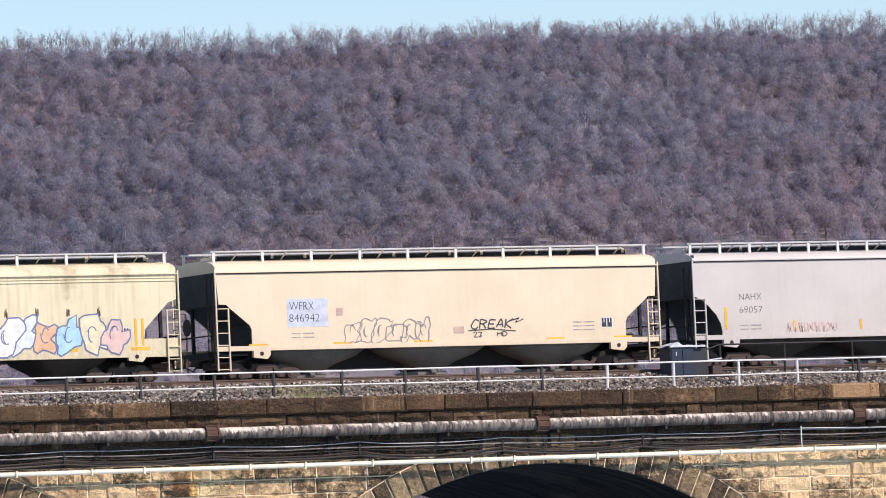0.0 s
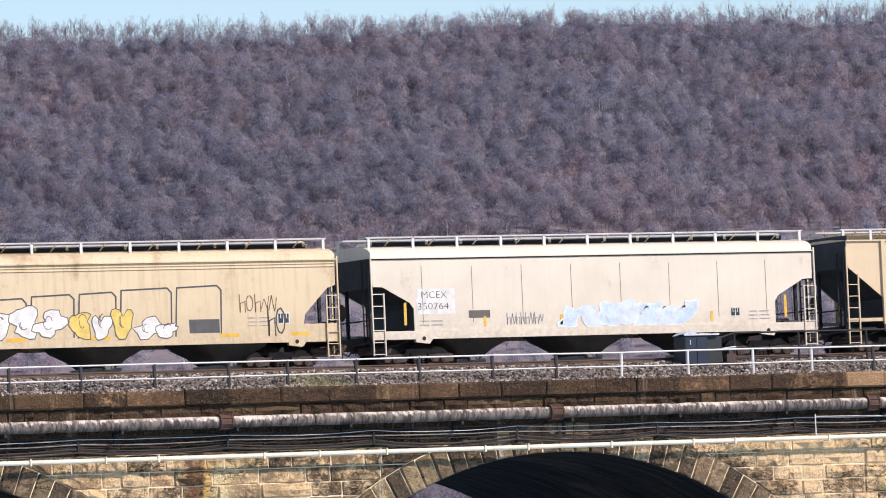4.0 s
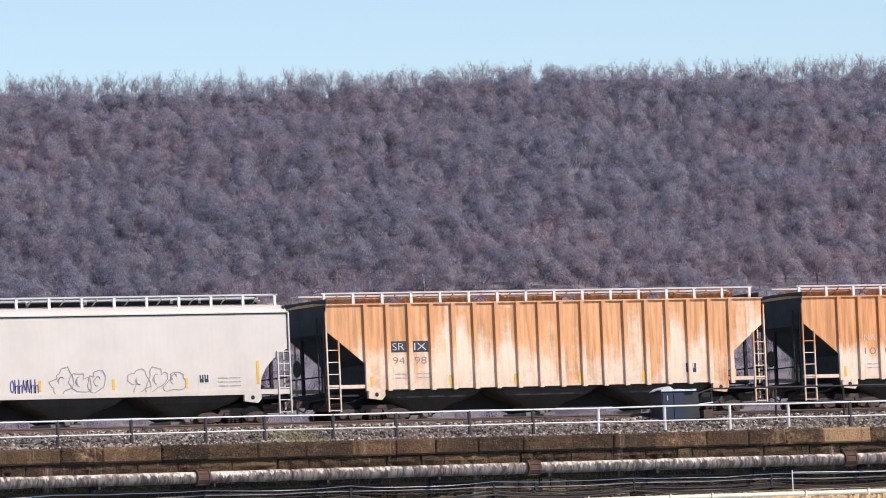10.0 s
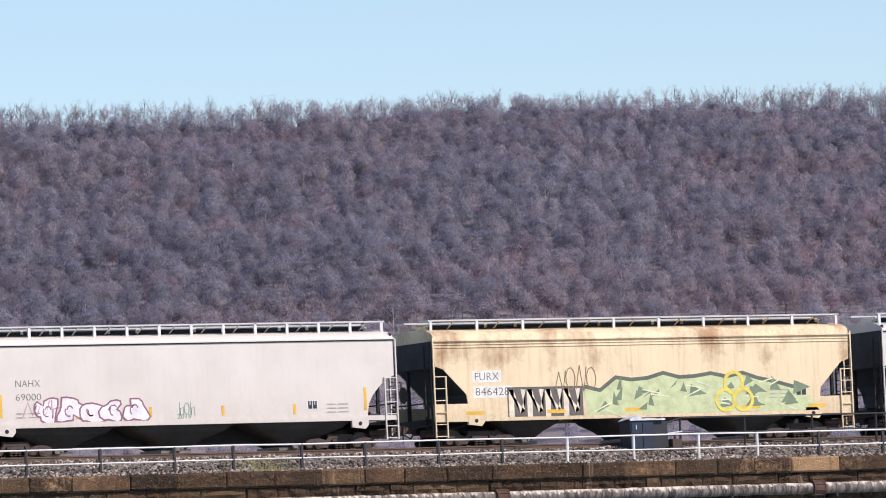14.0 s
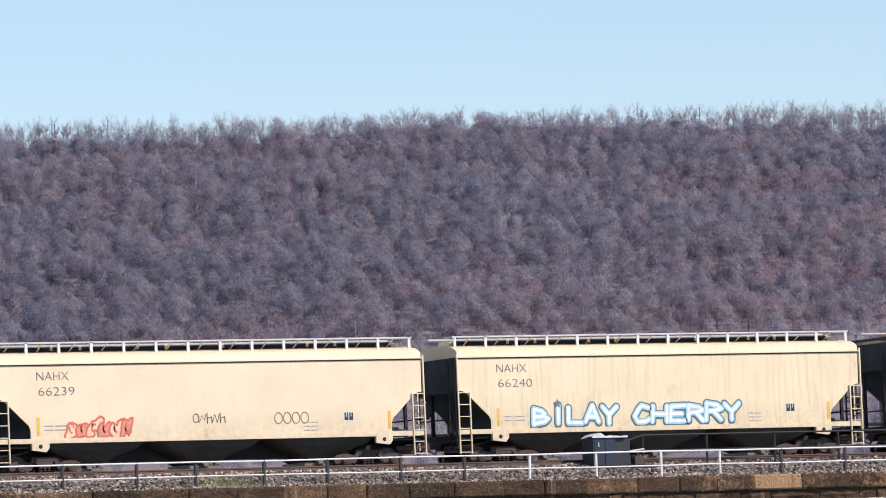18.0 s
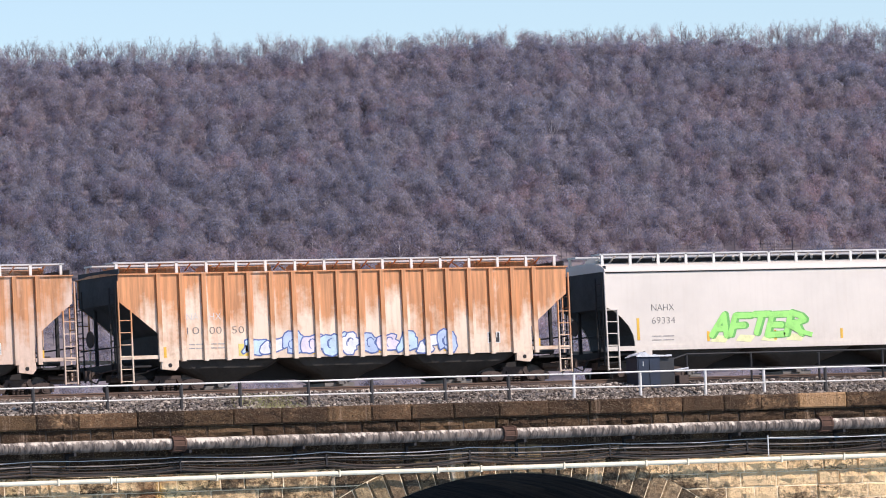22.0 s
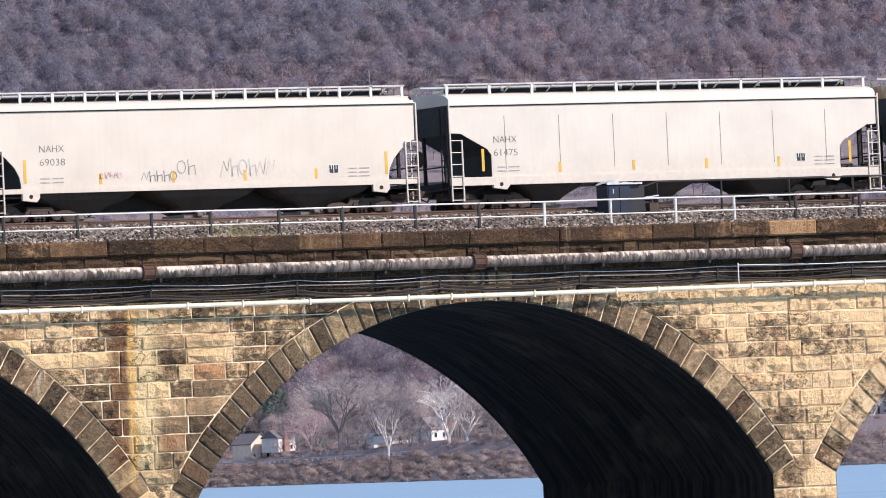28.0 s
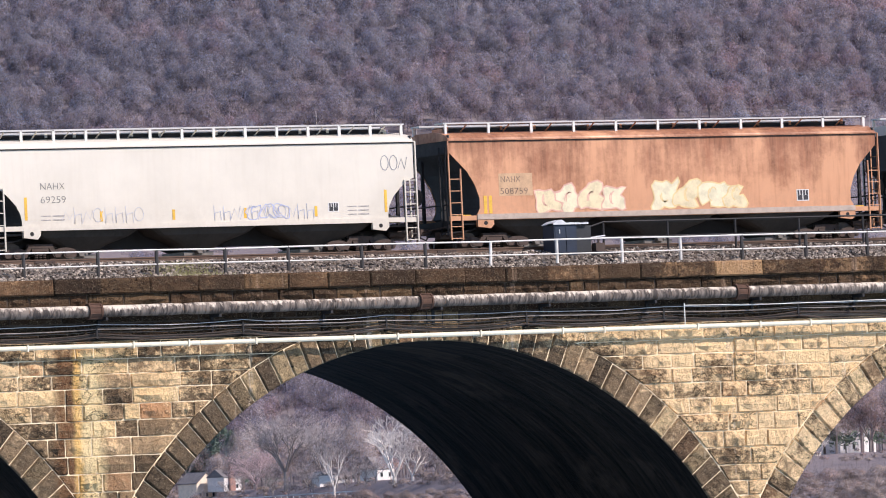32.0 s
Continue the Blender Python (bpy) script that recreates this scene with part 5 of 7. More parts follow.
def hopper_car(kind, x_left, x_right, colour, label, seed, roof=None, sill=None):
    """A covered hopper with its ends at x_left and x_right; returns the car and its half length."""
    h = (x_right - x_left) / 2
    rng = random.Random(seed)
    car = thing("hopper_car", label, "rail wagon", "wagons of the freight train")
    roof, sill = roof or colour, sill or colour
    cut = CUTS[kind]
    ribs = "rib" in kind
    z0, ze = 1.26, 3.88 if kind == "thin_rib" else 4.1 if ribs else 3.9 if kind in ("smooth", "round") else 3.79
    ci = cut[-1][0]
    outline = [(-h + ci, z0), (h - ci, z0)] + [(h - a, z) for a, z in cut[::-1]] + [(h - 0.02, ze), (-h + 0.02, ze)] + [(-h + a, z) for a, z in cut]
    for s in (-1, 1):
        y0, y1 = (-1.6, -1.56) if s < 0 else (1.56, 1.6)
        side = part("side_panel", Geo().slab(outline, y0, y1), colour, car)
        eave = part("eave_flange", Geo().box(-h, h, -1.67, -1.6, ze - 0.015, ze + 0.025) if s < 0 else Geo().box(-h, h, 1.6, 1.67, ze - 0.015, ze + 0.025), roof, car)
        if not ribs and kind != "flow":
            # dark strip painted as the shade under the eave flange
            part("eave_seam", Geo().box(-h + 0.03, h - 0.03, -1.612, -1.6, ze - 0.055, ze - 0.017) if s < 0 else Geo().box(-h + 0.03, h - 0.03, 1.6, 1.612, ze - 0.055, ze - 0.017), M["truck"], car, "dark strip painted as shade below the eave")
        if kind == "flow":
            for dz in (0.12, 0.22):
                part("roof_seam", Geo().box(-h, h, s * 1.63 if s < 0 else 1.6, -1.6 if s < 0 else 1.63, ze - dz - 0.01, ze - dz), colour, car)
    prof_r = [(-1.6, ze + 0.005), (-1.57, 3.98), (-1.42, 4.08), (-1.2, 4.15), (-0.6, 4.24), (0.6, 4.24), (1.2, 4.15), (1.42, 4.08), (1.57, 3.98), (1.6, ze + 0.005)]
    if ribs:
        prof_r = [(-1.6, ze + 0.005), (-1.5, ze + 0.03), (-0.6, ze + 0.1), (0.6, ze + 0.1), (1.5, ze + 0.03), (1.6, ze + 0.005)]
    n = len(prof_r)
    part("roof", Geo().add([(-h + 0.02, y, z) for y, z in prof_r] + [(h - 0.02, y, z) for y, z in prof_r],
                           [tuple(range(n - 1, -1, -1)), tuple(range(n, 2 * n))] + [(i, i + 1, i + 1 + n, i + n) for i in range(n - 1)]), roof, car)
    # ends and slope sheets
    zc = cut[0][1]
    for s in (-1, 1):
        e = Geo().box(min(s * (h - 0.06), s * (h - 0.1)), max(s * (h - 0.06), s * (h - 0.1)), -1.555, 1.555, zc - 0.03, ze + 0.2)
        part("end_sheet", e, M["grimy"], car, "grimy end sheet, darkened as shade")
        line = [(s * (h - a - 0.02), z) for a, z in cut] + [(s * (h - ci - 0.5), 0.95)]
        g = Geo()
        for a, z in line:
            g.v += [(a, -1.552, z), (a, 1.552, z), (a - s * 0.02, -1.552, z + 0.03), (a - s * 0.02, 1.552, z + 0.03)]
        for k in range(0, 4 * len(line) - 4, 4):
            g.f += [(k, k + 4, k + 5, k + 1), (k + 2, k + 3, k + 7, k + 6), (k, k + 2, k + 6, k + 4), (k + 1, k + 5, k + 7, k + 3)]
        part("slope_sheet", g, M["grimy"], car, "grimy slope sheet, darkened as shade")
        for y in (-0.75, 0.75):
            part("end_post", Geo().box(s * (h - 0.25) - 0.05, s * (h - 0.25) + 0.05, y - 0.05, y + 0.05, 1.15, zc + 0.1), M["black"], car)
        part("end_platform", Geo().box(s * (h - 0.55) - 0.6, s * (h - 0.55) + 0.6, -1.5, 1.5, 1.06, 1.12).box(s * (h - 0.02) - 0.06, s * (h - 0.02) + 0.06, -1.5, 1.5, 0.95, 1.2), M["black"], car)
        part("draft_sill", Geo().box(s * (h - 1.6) - 1.55, s * (h - 1.6) + 1.55, -0.28, 0.28, 0.72, 1.05), M["black"], car)
        part("coupler", Geo().box(min(s * h, s * (h + 0.67)), max(s * h, s * (h + 0.67)), -0.11, 0.11, 0.78, 1.0).box(s * (h + 0.55) - 0.12, s * (h + 0.55) + 0.12, -0.2, 0.2, 0.72, 1.05), M["truck"], car)
        part("air_hose", Geo().path([(s * (h + 0.1), -0.4, 0.95), (s * (h + 0.35), -0.42, 0.6), (s * (h + 0.62), -0.35, 0.75)], 0.03, 6), M["cable"], car)
        truck_parts(car, s * (h - 1.9))
    part("air_reservoir", Geo().tube((h - 1.15, -0.5, 1.38), (h - 0.45, -0.5, 1.38), 0.16, 12), M["black"], car)
    part("brake_wheel", Geo().tube((-h - 0.04, 0.55, 2.1), (-h - 0.08, 0.55, 2.1), 0.28, 16), M["truck"], car)
    part("brake_rod", Geo().tube((-h + 0.2, -1.0, 1.2), (-h + 0.2, -1.0, 2.3), 0.03, 6), M["black"], car)
    def end_ladder():
        g = Geo()
        for y in (-1.5, -1.08):
            g.box(-0.02, 0.02, y - 0.02, y + 0.02, 0.7, 3.7)
        for k in range(8):
            g.box(-0.015, 0.015, -1.5, -1.08, 0.8 + 0.38 * k, 0.83 + 0.38 * k)
        return g

    for s in (-1, 1):
        for e in (-1, 1):
            ob = part("end_ladder", shared("end_ladder", end_ladder, M["black"] if s < 0 else sill), None, car)
            ob.location.x, ob.scale.y = s * (h + 0.07), e
        part("cross_rail", Geo().tube((s * (h - 0.02), -1.5, 1.75), (s * (h - 0.02), 1.5, 1.75), 0.025, 6), M["black"], car)
        part("uncoupling_lever", Geo().path([(s * (h + 0.12), -1.5, 1.0), (s * (h + 0.18), -0.6, 0.95), (s * (h + 0.3), -0.1, 0.88)], 0.022, 6), M["truck"], car)
        part("draft_gear", Geo().box(s * (h - 0.3) - 0.35, s * (h - 0.3) + 0.35, -0.9, -0.5, 0.62, 0.86).tube((s * (h - 0.75), -0.95, 0.8), (s * (h - 0.15), -0.95, 0.8), 0.09, 8), M["truck"], car, "rusty brake rigging")
    part("brake_cylinder", Geo().tube((h - 0.95, -1.0, 1.32), (h - 0.35, -1.0, 1.32), 0.13, 10), M["grimy"], car)
    part("brake_pipe", Geo().path([(-h - 0.2, -1.25, 0.75), (-h + 1.0, -1.3, 0.9), (-h + 1.5, -1.3, 1.05)], 0.03, 6), M["black"], car)
    # sill along the bottom edge, out to the ends
    deep = {"sill": 0.1, "flow": 0.42}.get(kind, 0.1)
    for s in (-1, 1):
        lip = 1.604 if kind == "flow" else 1.63
        y0, y1 = (-lip, -1.5) if s < 0 else (1.5, lip)
        if ribs:
            for e in (-1, 1):
                part("sill_end", Geo().box(min(e * (h + 0.02), e * (h - ci)), max(e * (h + 0.02), e * (h - ci)), y0, y1, 1.32, 1.44), sill, car)
        else:
            part("side_sill", Geo().box(-h - 0.02, h + 0.02, y0, y1, 1.08 if kind in ("sill", "flow") else 1.2, 1.26 + deep), sill, car)
        for e in (-1, 1):
            xc = e * (h - ci - 0.32)
            pl = part("bolster_plate", Geo().slab([(xc - 0.3, 1.3), (xc - 0.3, 0.98), (xc + 0.2 * 1, 0.92), (xc + 0.32, 1.05), (xc + 0.32, 1.3)], y0 - 0.004, y1), sill, car)
            part("jack_hole", Geo().tube((xc, y0 - 0.012, 1.1), (xc, y0 - 0.006, 1.1), 0.07, 12), M["black"], pl)
    # hopper bays
    bays, span = 3, 2 * (h - ci - 0.25)
    w = span / bays
    tight = {"sill": 0.34, "round": 0.46, "flow": 0.34}.get(kind, 0.5)
    for i in range(bays):
        xc = -span / 2 + w * (i + 0.5)
        top, low = w * tight, 0.42
        yb = 0.75
        zt, zb = 1.3, 0.42
        mid = 0.72
        g = Geo()
        m = 16
        fat = 0.55 if kind == "wide" else 0.22
        for z, a, y in ((zt, top, 1.5), (0.98, low + (top - low) * 0.72, 1.36), (0.72, low + (top - low) * 0.3, 1.08), (zb, low, yb)):
            for q in range(m):
                c, sn = math.cos(2 * math.pi * (q + 0.5) / m), math.sin(2 * math.pi * (q + 0.5) / m)
                g.v.append((xc + a * math.copysign(abs(c) ** fat, c), y * math.copysign(abs(sn) ** fat, sn), z))
        for k in range(3):
            g.f += [(k * m + q, k * m + m + q, k * m + m + (q + 1) % m, k * m + (q + 1) % m) for q in range(m)]
        g.f += [tuple(range(m)), tuple(range(4 * m - 1, 3 * m - 1, -1))]
        g.f = [f[::-1] for f in g.f]
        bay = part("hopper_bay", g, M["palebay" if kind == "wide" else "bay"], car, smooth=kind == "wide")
        part("outlet_gate", Geo().box(xc - 0.55, xc + 0.55, -0.82, 0.82, 0.3, 0.42).box(xc - 0.14, xc + 0.14, -1.02, -0.82, 0.36, 0.5).tube((xc - 0.12, -1.06, 0.45), (xc - 0.12, -1.0, 0.45), 0.05, 8).tube((xc + 0.12, -1.06, 0.45), (xc + 0.12, -1.0, 0.45), 0.05, 8), M["gate"], bay)
    # ladders
    tall = 2.95 if kind in ("rib", "round") else 2.62

    def ladder():
        g = Geo()
        for x in (0.0, 0.44):
            g.box(x - 0.022, x + 0.022, -0.03, 0.03, 0.55, tall if x else 3.9)
        for k in range(6):
            g.box(0, 0.44, -0.02, 0.02, 0.6 + 0.4 * k - 0.014, 0.6 + 0.4 * k + 0.014)
        return g

    lad = shared(("ladder", tall), ladder, sill)
    for s in (-1, 1):
        for e in (-1, 1):
            ob = part("ladder", lad, None, car)
            ob.location, ob.scale.x = (e * (h + 0.02), s * 1.64, 0), -e
    # roof walk
    gap = {"smooth": 1.09, "wide": 1.62, "plain": 1.1, "rib": 1.08, "thin_rib": 1.55}.get(kind, 1.62)
    dz = -0.42 if kind == "thin_rib" else 0.0
    zw = 4.52
    for s in (-1, 1):
        part("roof_walk", Geo().box(-h + 0.1, h - 0.1, min(s * 1.16, s * 0.55), max(s * 1.16, s * 0.55), zw + dz - 0.035, zw + dz + 0.015), M["galv"], car, "galvanized roof walkway")
        m = int((2 * h - 0.4) / gap)
        st = shared("walk_post", lambda: Geo().box(-0.045, 0.045, -0.03, 0.03, 4.08, zw), M["railwhite"])
        for i in range(m + 1):
            ob = part("walk_post", st, None, car)
            ob.location = (-h + 0.2 + (2 * h - 0.4) * i / m, s * 1.13, dz)
        br = shared("walk_brace", lambda: Geo().tube((0, 0.0, 4.46), (0.02, 0.5, 4.24), 0.025, 5), roof)
        for i in range(m):
            ob = part("walk_brace", br, None, car)
            ob.location, ob.scale.y = (-h + 0.2 + (2 * h - 0.4) * (i + 0.5) / m, s * 1.1, dz), -s
    if not ribs:
        # trough coloured black for the shade below the roof walk
        part("hatch_trough", Geo().box(-h + 0.5, h - 0.5, -0.4, 0.4, 4.2, 4.4), M["black"], car, "hatch trough coloured black as shade")
    if kind not in ("sill", "flow"):
        # black box added so that the gaps between the bays look dark
        part("center_sill", Geo().box(-h + 2.5, h - 2.5, -0.3, 0.3, 0.6, 1.3), M["black"], car)
    for i in range(5):
        xc = -h + 2 * h * (i + 0.5) / 5
        part("roof_hatch", shared("roof_hatch", lambda: Geo().box(-1.2, 1.2, -0.38, 0.38, 4.2, 4.38).box(-1.1, -1.0, -0.42, 0.42, 4.3, 4.44).box(1.0, 1.1, -0.42, 0.42, 4.3, 4.44), roof), None, car).location = (xc, 0, dz)
    if ribs:
        if kind == "rib":
            m, xa, xb, rw = 18, -h + 1.45, h - 1.3, 0.075
        else:
            m, xa, xb, rw = 16, -h + 1.55, h - 1.6, 0.04
        rib = shared(("rib", rw, ze), lambda: Geo().box(-rw, rw, -1.69, -1.6, 1.22, ze + (0.0)), colour)
        for s in (-1, 1):
            for i in range(m):
                ob = part("rib", rib, None, car)
                ob.location.x = xa + (xb - xa) * i / (m - 1)
                ob.scale.y = -s
    return car, h


Y = -1.607   # the near wall, where writing lies


def bars(car, x, z, w, rows=2, material=None):
    """Small unreadable stencils, as bars."""
    for r in range(rows):
        for a, b in ((0, 0.42), (0.5, 1.0)):
            me = shared(("stencil_line", round(w, 2), a), lambda: Geo().box(w * a, w * b, Y - 0.002, Y + 0.005, 0.0, 0.035), material or M["inkpale"])
            part("stencil_line", me, None, car).location = (x, 0, z - r * 0.13)


def reflectors(car, spots, z=1.45, tall=0.38, wide=0.1):
    for x in spots:
        part("reflector", Geo().box(x - wide / 2, x + wide / 2, Y - 0.002, Y + 0.005, z, z + tall), M["yellow"], car, "yellow reflector strip")


def sign_box(car, x, z, s=0.34):
    """A pale panel with two dark symbols."""
    part("stencil_panel", Geo().box(x - 0.03, x + s + 0.03, Y + 0.001, Y + 0.005, z - 0.02, z + s * 0.85), M["inkwhite"], car, "pale stencil panel")
    for i in range(2):
        a, w = x + 0.01 + i * s * 0.52, s * 0.43
        part("stencil_mark", Geo().box(a, a + w, Y - 0.002, Y, z + 0.01, z + s * 0.4).box(a, a + w * 0.4, Y - 0.002, Y, z + s * 0.41, z + s * 0.78).box(a + w * 0.6, a + w, Y - 0.002, Y, z + s * 0.41, z + s * 0.78), M["ink"], car)


PAINTS = {}


def spray(rgb):
    if rgb not in PAINTS:
        PAINTS[rgb] = plain("spray_paint", rgb, 0.6, 0, 0.3, 3.0)
    return PAINTS[rgb]


def blob(rng, x, z, w, h, lobes=9):
    """The outline of one sprayed letter: blocky, with a notch or two and swelling corners."""
    pts = []
    ph, k = rng.uniform(0, 6), rng.choice((2, 3, 4))
    tilt = rng.uniform(-0.05, 0.45)
    n = lobes * 2
    wild = [rng.uniform(-0.1, 0.1) for _ in range(n)]
    notch = rng.randrange(n)
    for i in range(n):
        a = 2 * math.pi * i / n
        r = 1 + 0.2 * math.sin(k * a + ph) + wild[i] - (0.42 if i == notch else 0.0)
        c, s = math.cos(a), math.sin(a)
        c, s = math.copysign(abs(c) ** 0.75, c), math.copysign(abs(s) ** 0.75, s)
        pts.append((x + w / 2 * (1 + c * r * 0.95) + tilt * s * h / 2, z + h / 2 * (1 + s * r * 0.95)))
    return pts


def bubbles(car, seed, x0, x1, z0, z1, letters, fills, line, width=0.05, tone=0):
    """A row of overlapping bubble letters: filled shapes with outlines and inner strokes."""
    rng = random.Random(seed)
    w = (x1 - x0) / letters
    for i in range(letters):
        p = blob(rng, x0 + w * (i - 0.08), z0 + rng.uniform(0, 0.08) * (z1 - z0), w * rng.uniform(1.0, 1.35), (z1 - z0) * rng.uniform(0.66, 1.0))
        y = Y - 0.002 - 0.0015 * i
        if fills:
            part("graffiti_fill", Geo().add([(a, y, b) for a, b in p], [tuple(range(len(p)))]), spray(fills[i % len(fills)]), car, "sprayed bubble letter")
        g = ribbon(p + p[:1], width, y - 0.0006)
        cx, cz = x0 + w * (i + 0.5), (z0 + z1) / 2
        for k in range(2):
            a = rng.uniform(0, 3.1)
            q = [(cx + w * 0.22 * math.cos(a + j * 0.55) * (1 if k else 0.7), cz + (z1 - z0) * 0.2 * math.sin(a + j * 0.6)) for j in range(5)]
            part("graffiti_stroke", ribbon(q, width * 0.8, y - 0.0009), spray(line), car)
        part("graffiti_outline", g, spray(line), car, "sprayed outline")


def scrawl(car, seed, x0, x1, z0, z1, rgb, width=0.035, density=5):
    """A tag of quick zig-zag and loop strokes."""
    rng = random.Random(seed)
    g = Geo()
    n = max(int((x1 - x0) / (z1 - z0) * density / 2), 2)
    for i in range(n):
        x = x0 + (x1 - x0) * i / n
        w = (x1 - x0) / n
        kind = rng.randint(0, 2)
        if kind == 0:
            q = [(x, z0 + rng.uniform(0, 0.2) * (z1 - z0)), (x + w * 0.4, z1 - rng.uniform(0, 0.3) * (z1 - z0)), (x + w * 0.75, z0 + rng.uniform(0, 0.3) * (z1 - z0)), (x + w * 1.05, z1 - rng.uniform(0, 0.4) * (z1 - z0))]
        elif kind == 1:
            q = [(x + w * (0.5 + 0.45 * math.cos(a * 0.7)), (z0 + z1) / 2 + (z1 - z0) * 0.42 * math.sin(a * 0.7)) for a in range(10)]
        else:
            q = [(x + w * 0.2, z1), (x + w * 0.25, z0), (x + w * 0.3, (z0 + z1) / 2), (x + w * 0.9, z1 * 0.6 + z0 * 0.4), (x + w * 0.95, z0)]
        part("graffiti_tag", ribbon(q, width, Y - (0.012 if width > 0.1 else 0.002) - 0.0002 * i), spray(rgb), car, "scrawled tag")


STROKES = {  # letters on a grid 4 wide and 6 high
    "A": "00 26 40|12 32", "B": "00 06 25 34 23 03|23 42 31 00", "C": "45 26 15 02 10 30 41", "D": "00 06 26 44 42 20 00", "E": "40 00 06 46|03 33",
    "F": "00 06 46|03 33", "G": "45 26 05 02 10 30 42 23", "H": "00 06|40 46|03 43", "I": "20 26", "K": "00 06|46 03 40", "L": "06 00 40", "M": "00 06 23 46 40",
    "N": "00 06 40 46", "R": "00 06 35 44 23 03|23 40", "S": "45 26 05 33 41 20 01", "T": "20 26|06 46", "U": "06 01 20 41 46", "Y": "06 23 46|23 20",
    "2": "05 26 45 00 40", "3": "06 46 23 42 20 01"}


def sprayed(car, word, x0, x1, z0, z1, rgb, width, deep=0.0, slant=0.0, seed=0, wobble=0.06):
    """A hand-sprayed word: each letter's strokes as rounded ribbons, leaning and uneven."""
    rng = random.Random(seed)
    w = (x1 - x0) / len(word)
    for i, letter in enumerate(word):
        if letter == " ":
            continue
        lift, grow = rng.uniform(-0.06, 0.06) * (z1 - z0), rng.uniform(0.92, 1.06)
        for k, line in enumerate(STROKES[letter].split("|")):
            pts = []
            for q in line.split():
                px, pz = int(q[0]) / 4 + rng.uniform(-wobble, wobble), int(q[1]) / 6 + rng.uniform(-wobble, wobble)
                pts.append((x0 + w * i + w * 0.8 * px + slant * pz * (z1 - z0), z0 + lift + (z1 - z0) * grow * pz))
            full = [pts[0]]
            for (ax, az), (bx, bz) in zip(pts, pts[1:]):
                full += [(ax + (bx - ax) * t, az + (bz - az) * t) for t in (0.15, 0.5, 0.85)] + [(bx, bz)]
            soft = [full[0]] + [((a[0] + b[0] + c[0]) / 3, (a[1] + b[1] + c[1]) / 3) for a, b, c in zip(full, full[1:], full[2:])] + [full[-1]]
            if width < 0.1:
                part("graffiti_stroke", ribbon(soft, width, Y - 0.002 - deep - 0.0004 * k), spray(rgb), car, "hand-sprayed stroke")
                continue
            for q, ((ax, az), (bx, bz)) in enumerate(zip(pts, pts[1:])):
                turn, r, y = math.atan2(bz - az, bx - ax), width / 2, Y - 0.002 - deep - 0.0003 * (q + 6 * k)
                rim = [(ax + r * math.cos(turn + 1.5708 + e * 0.5236), az + r * math.sin(turn + 1.5708 + e * 0.5236)) for e in range(7)]
                rim += [(bx + r * math.cos(turn - 1.5708 + e * 0.5236), bz + r * math.sin(turn - 1.5708 + e * 0.5236)) for e in range(7)]
                part("graffiti_stroke", Geo().add([(a, y, b) for a, b in rim], [tuple(range(14))]), spray(rgb), car, "broad sprayed stroke")


def plate(car, x0, x1, z0, z1, rgb):
    part("paint_patch", Geo().box(x0, x1, Y + 0.001, Y + 0.006, z0, z1), spray(rgb), car, "patch of newer paint")


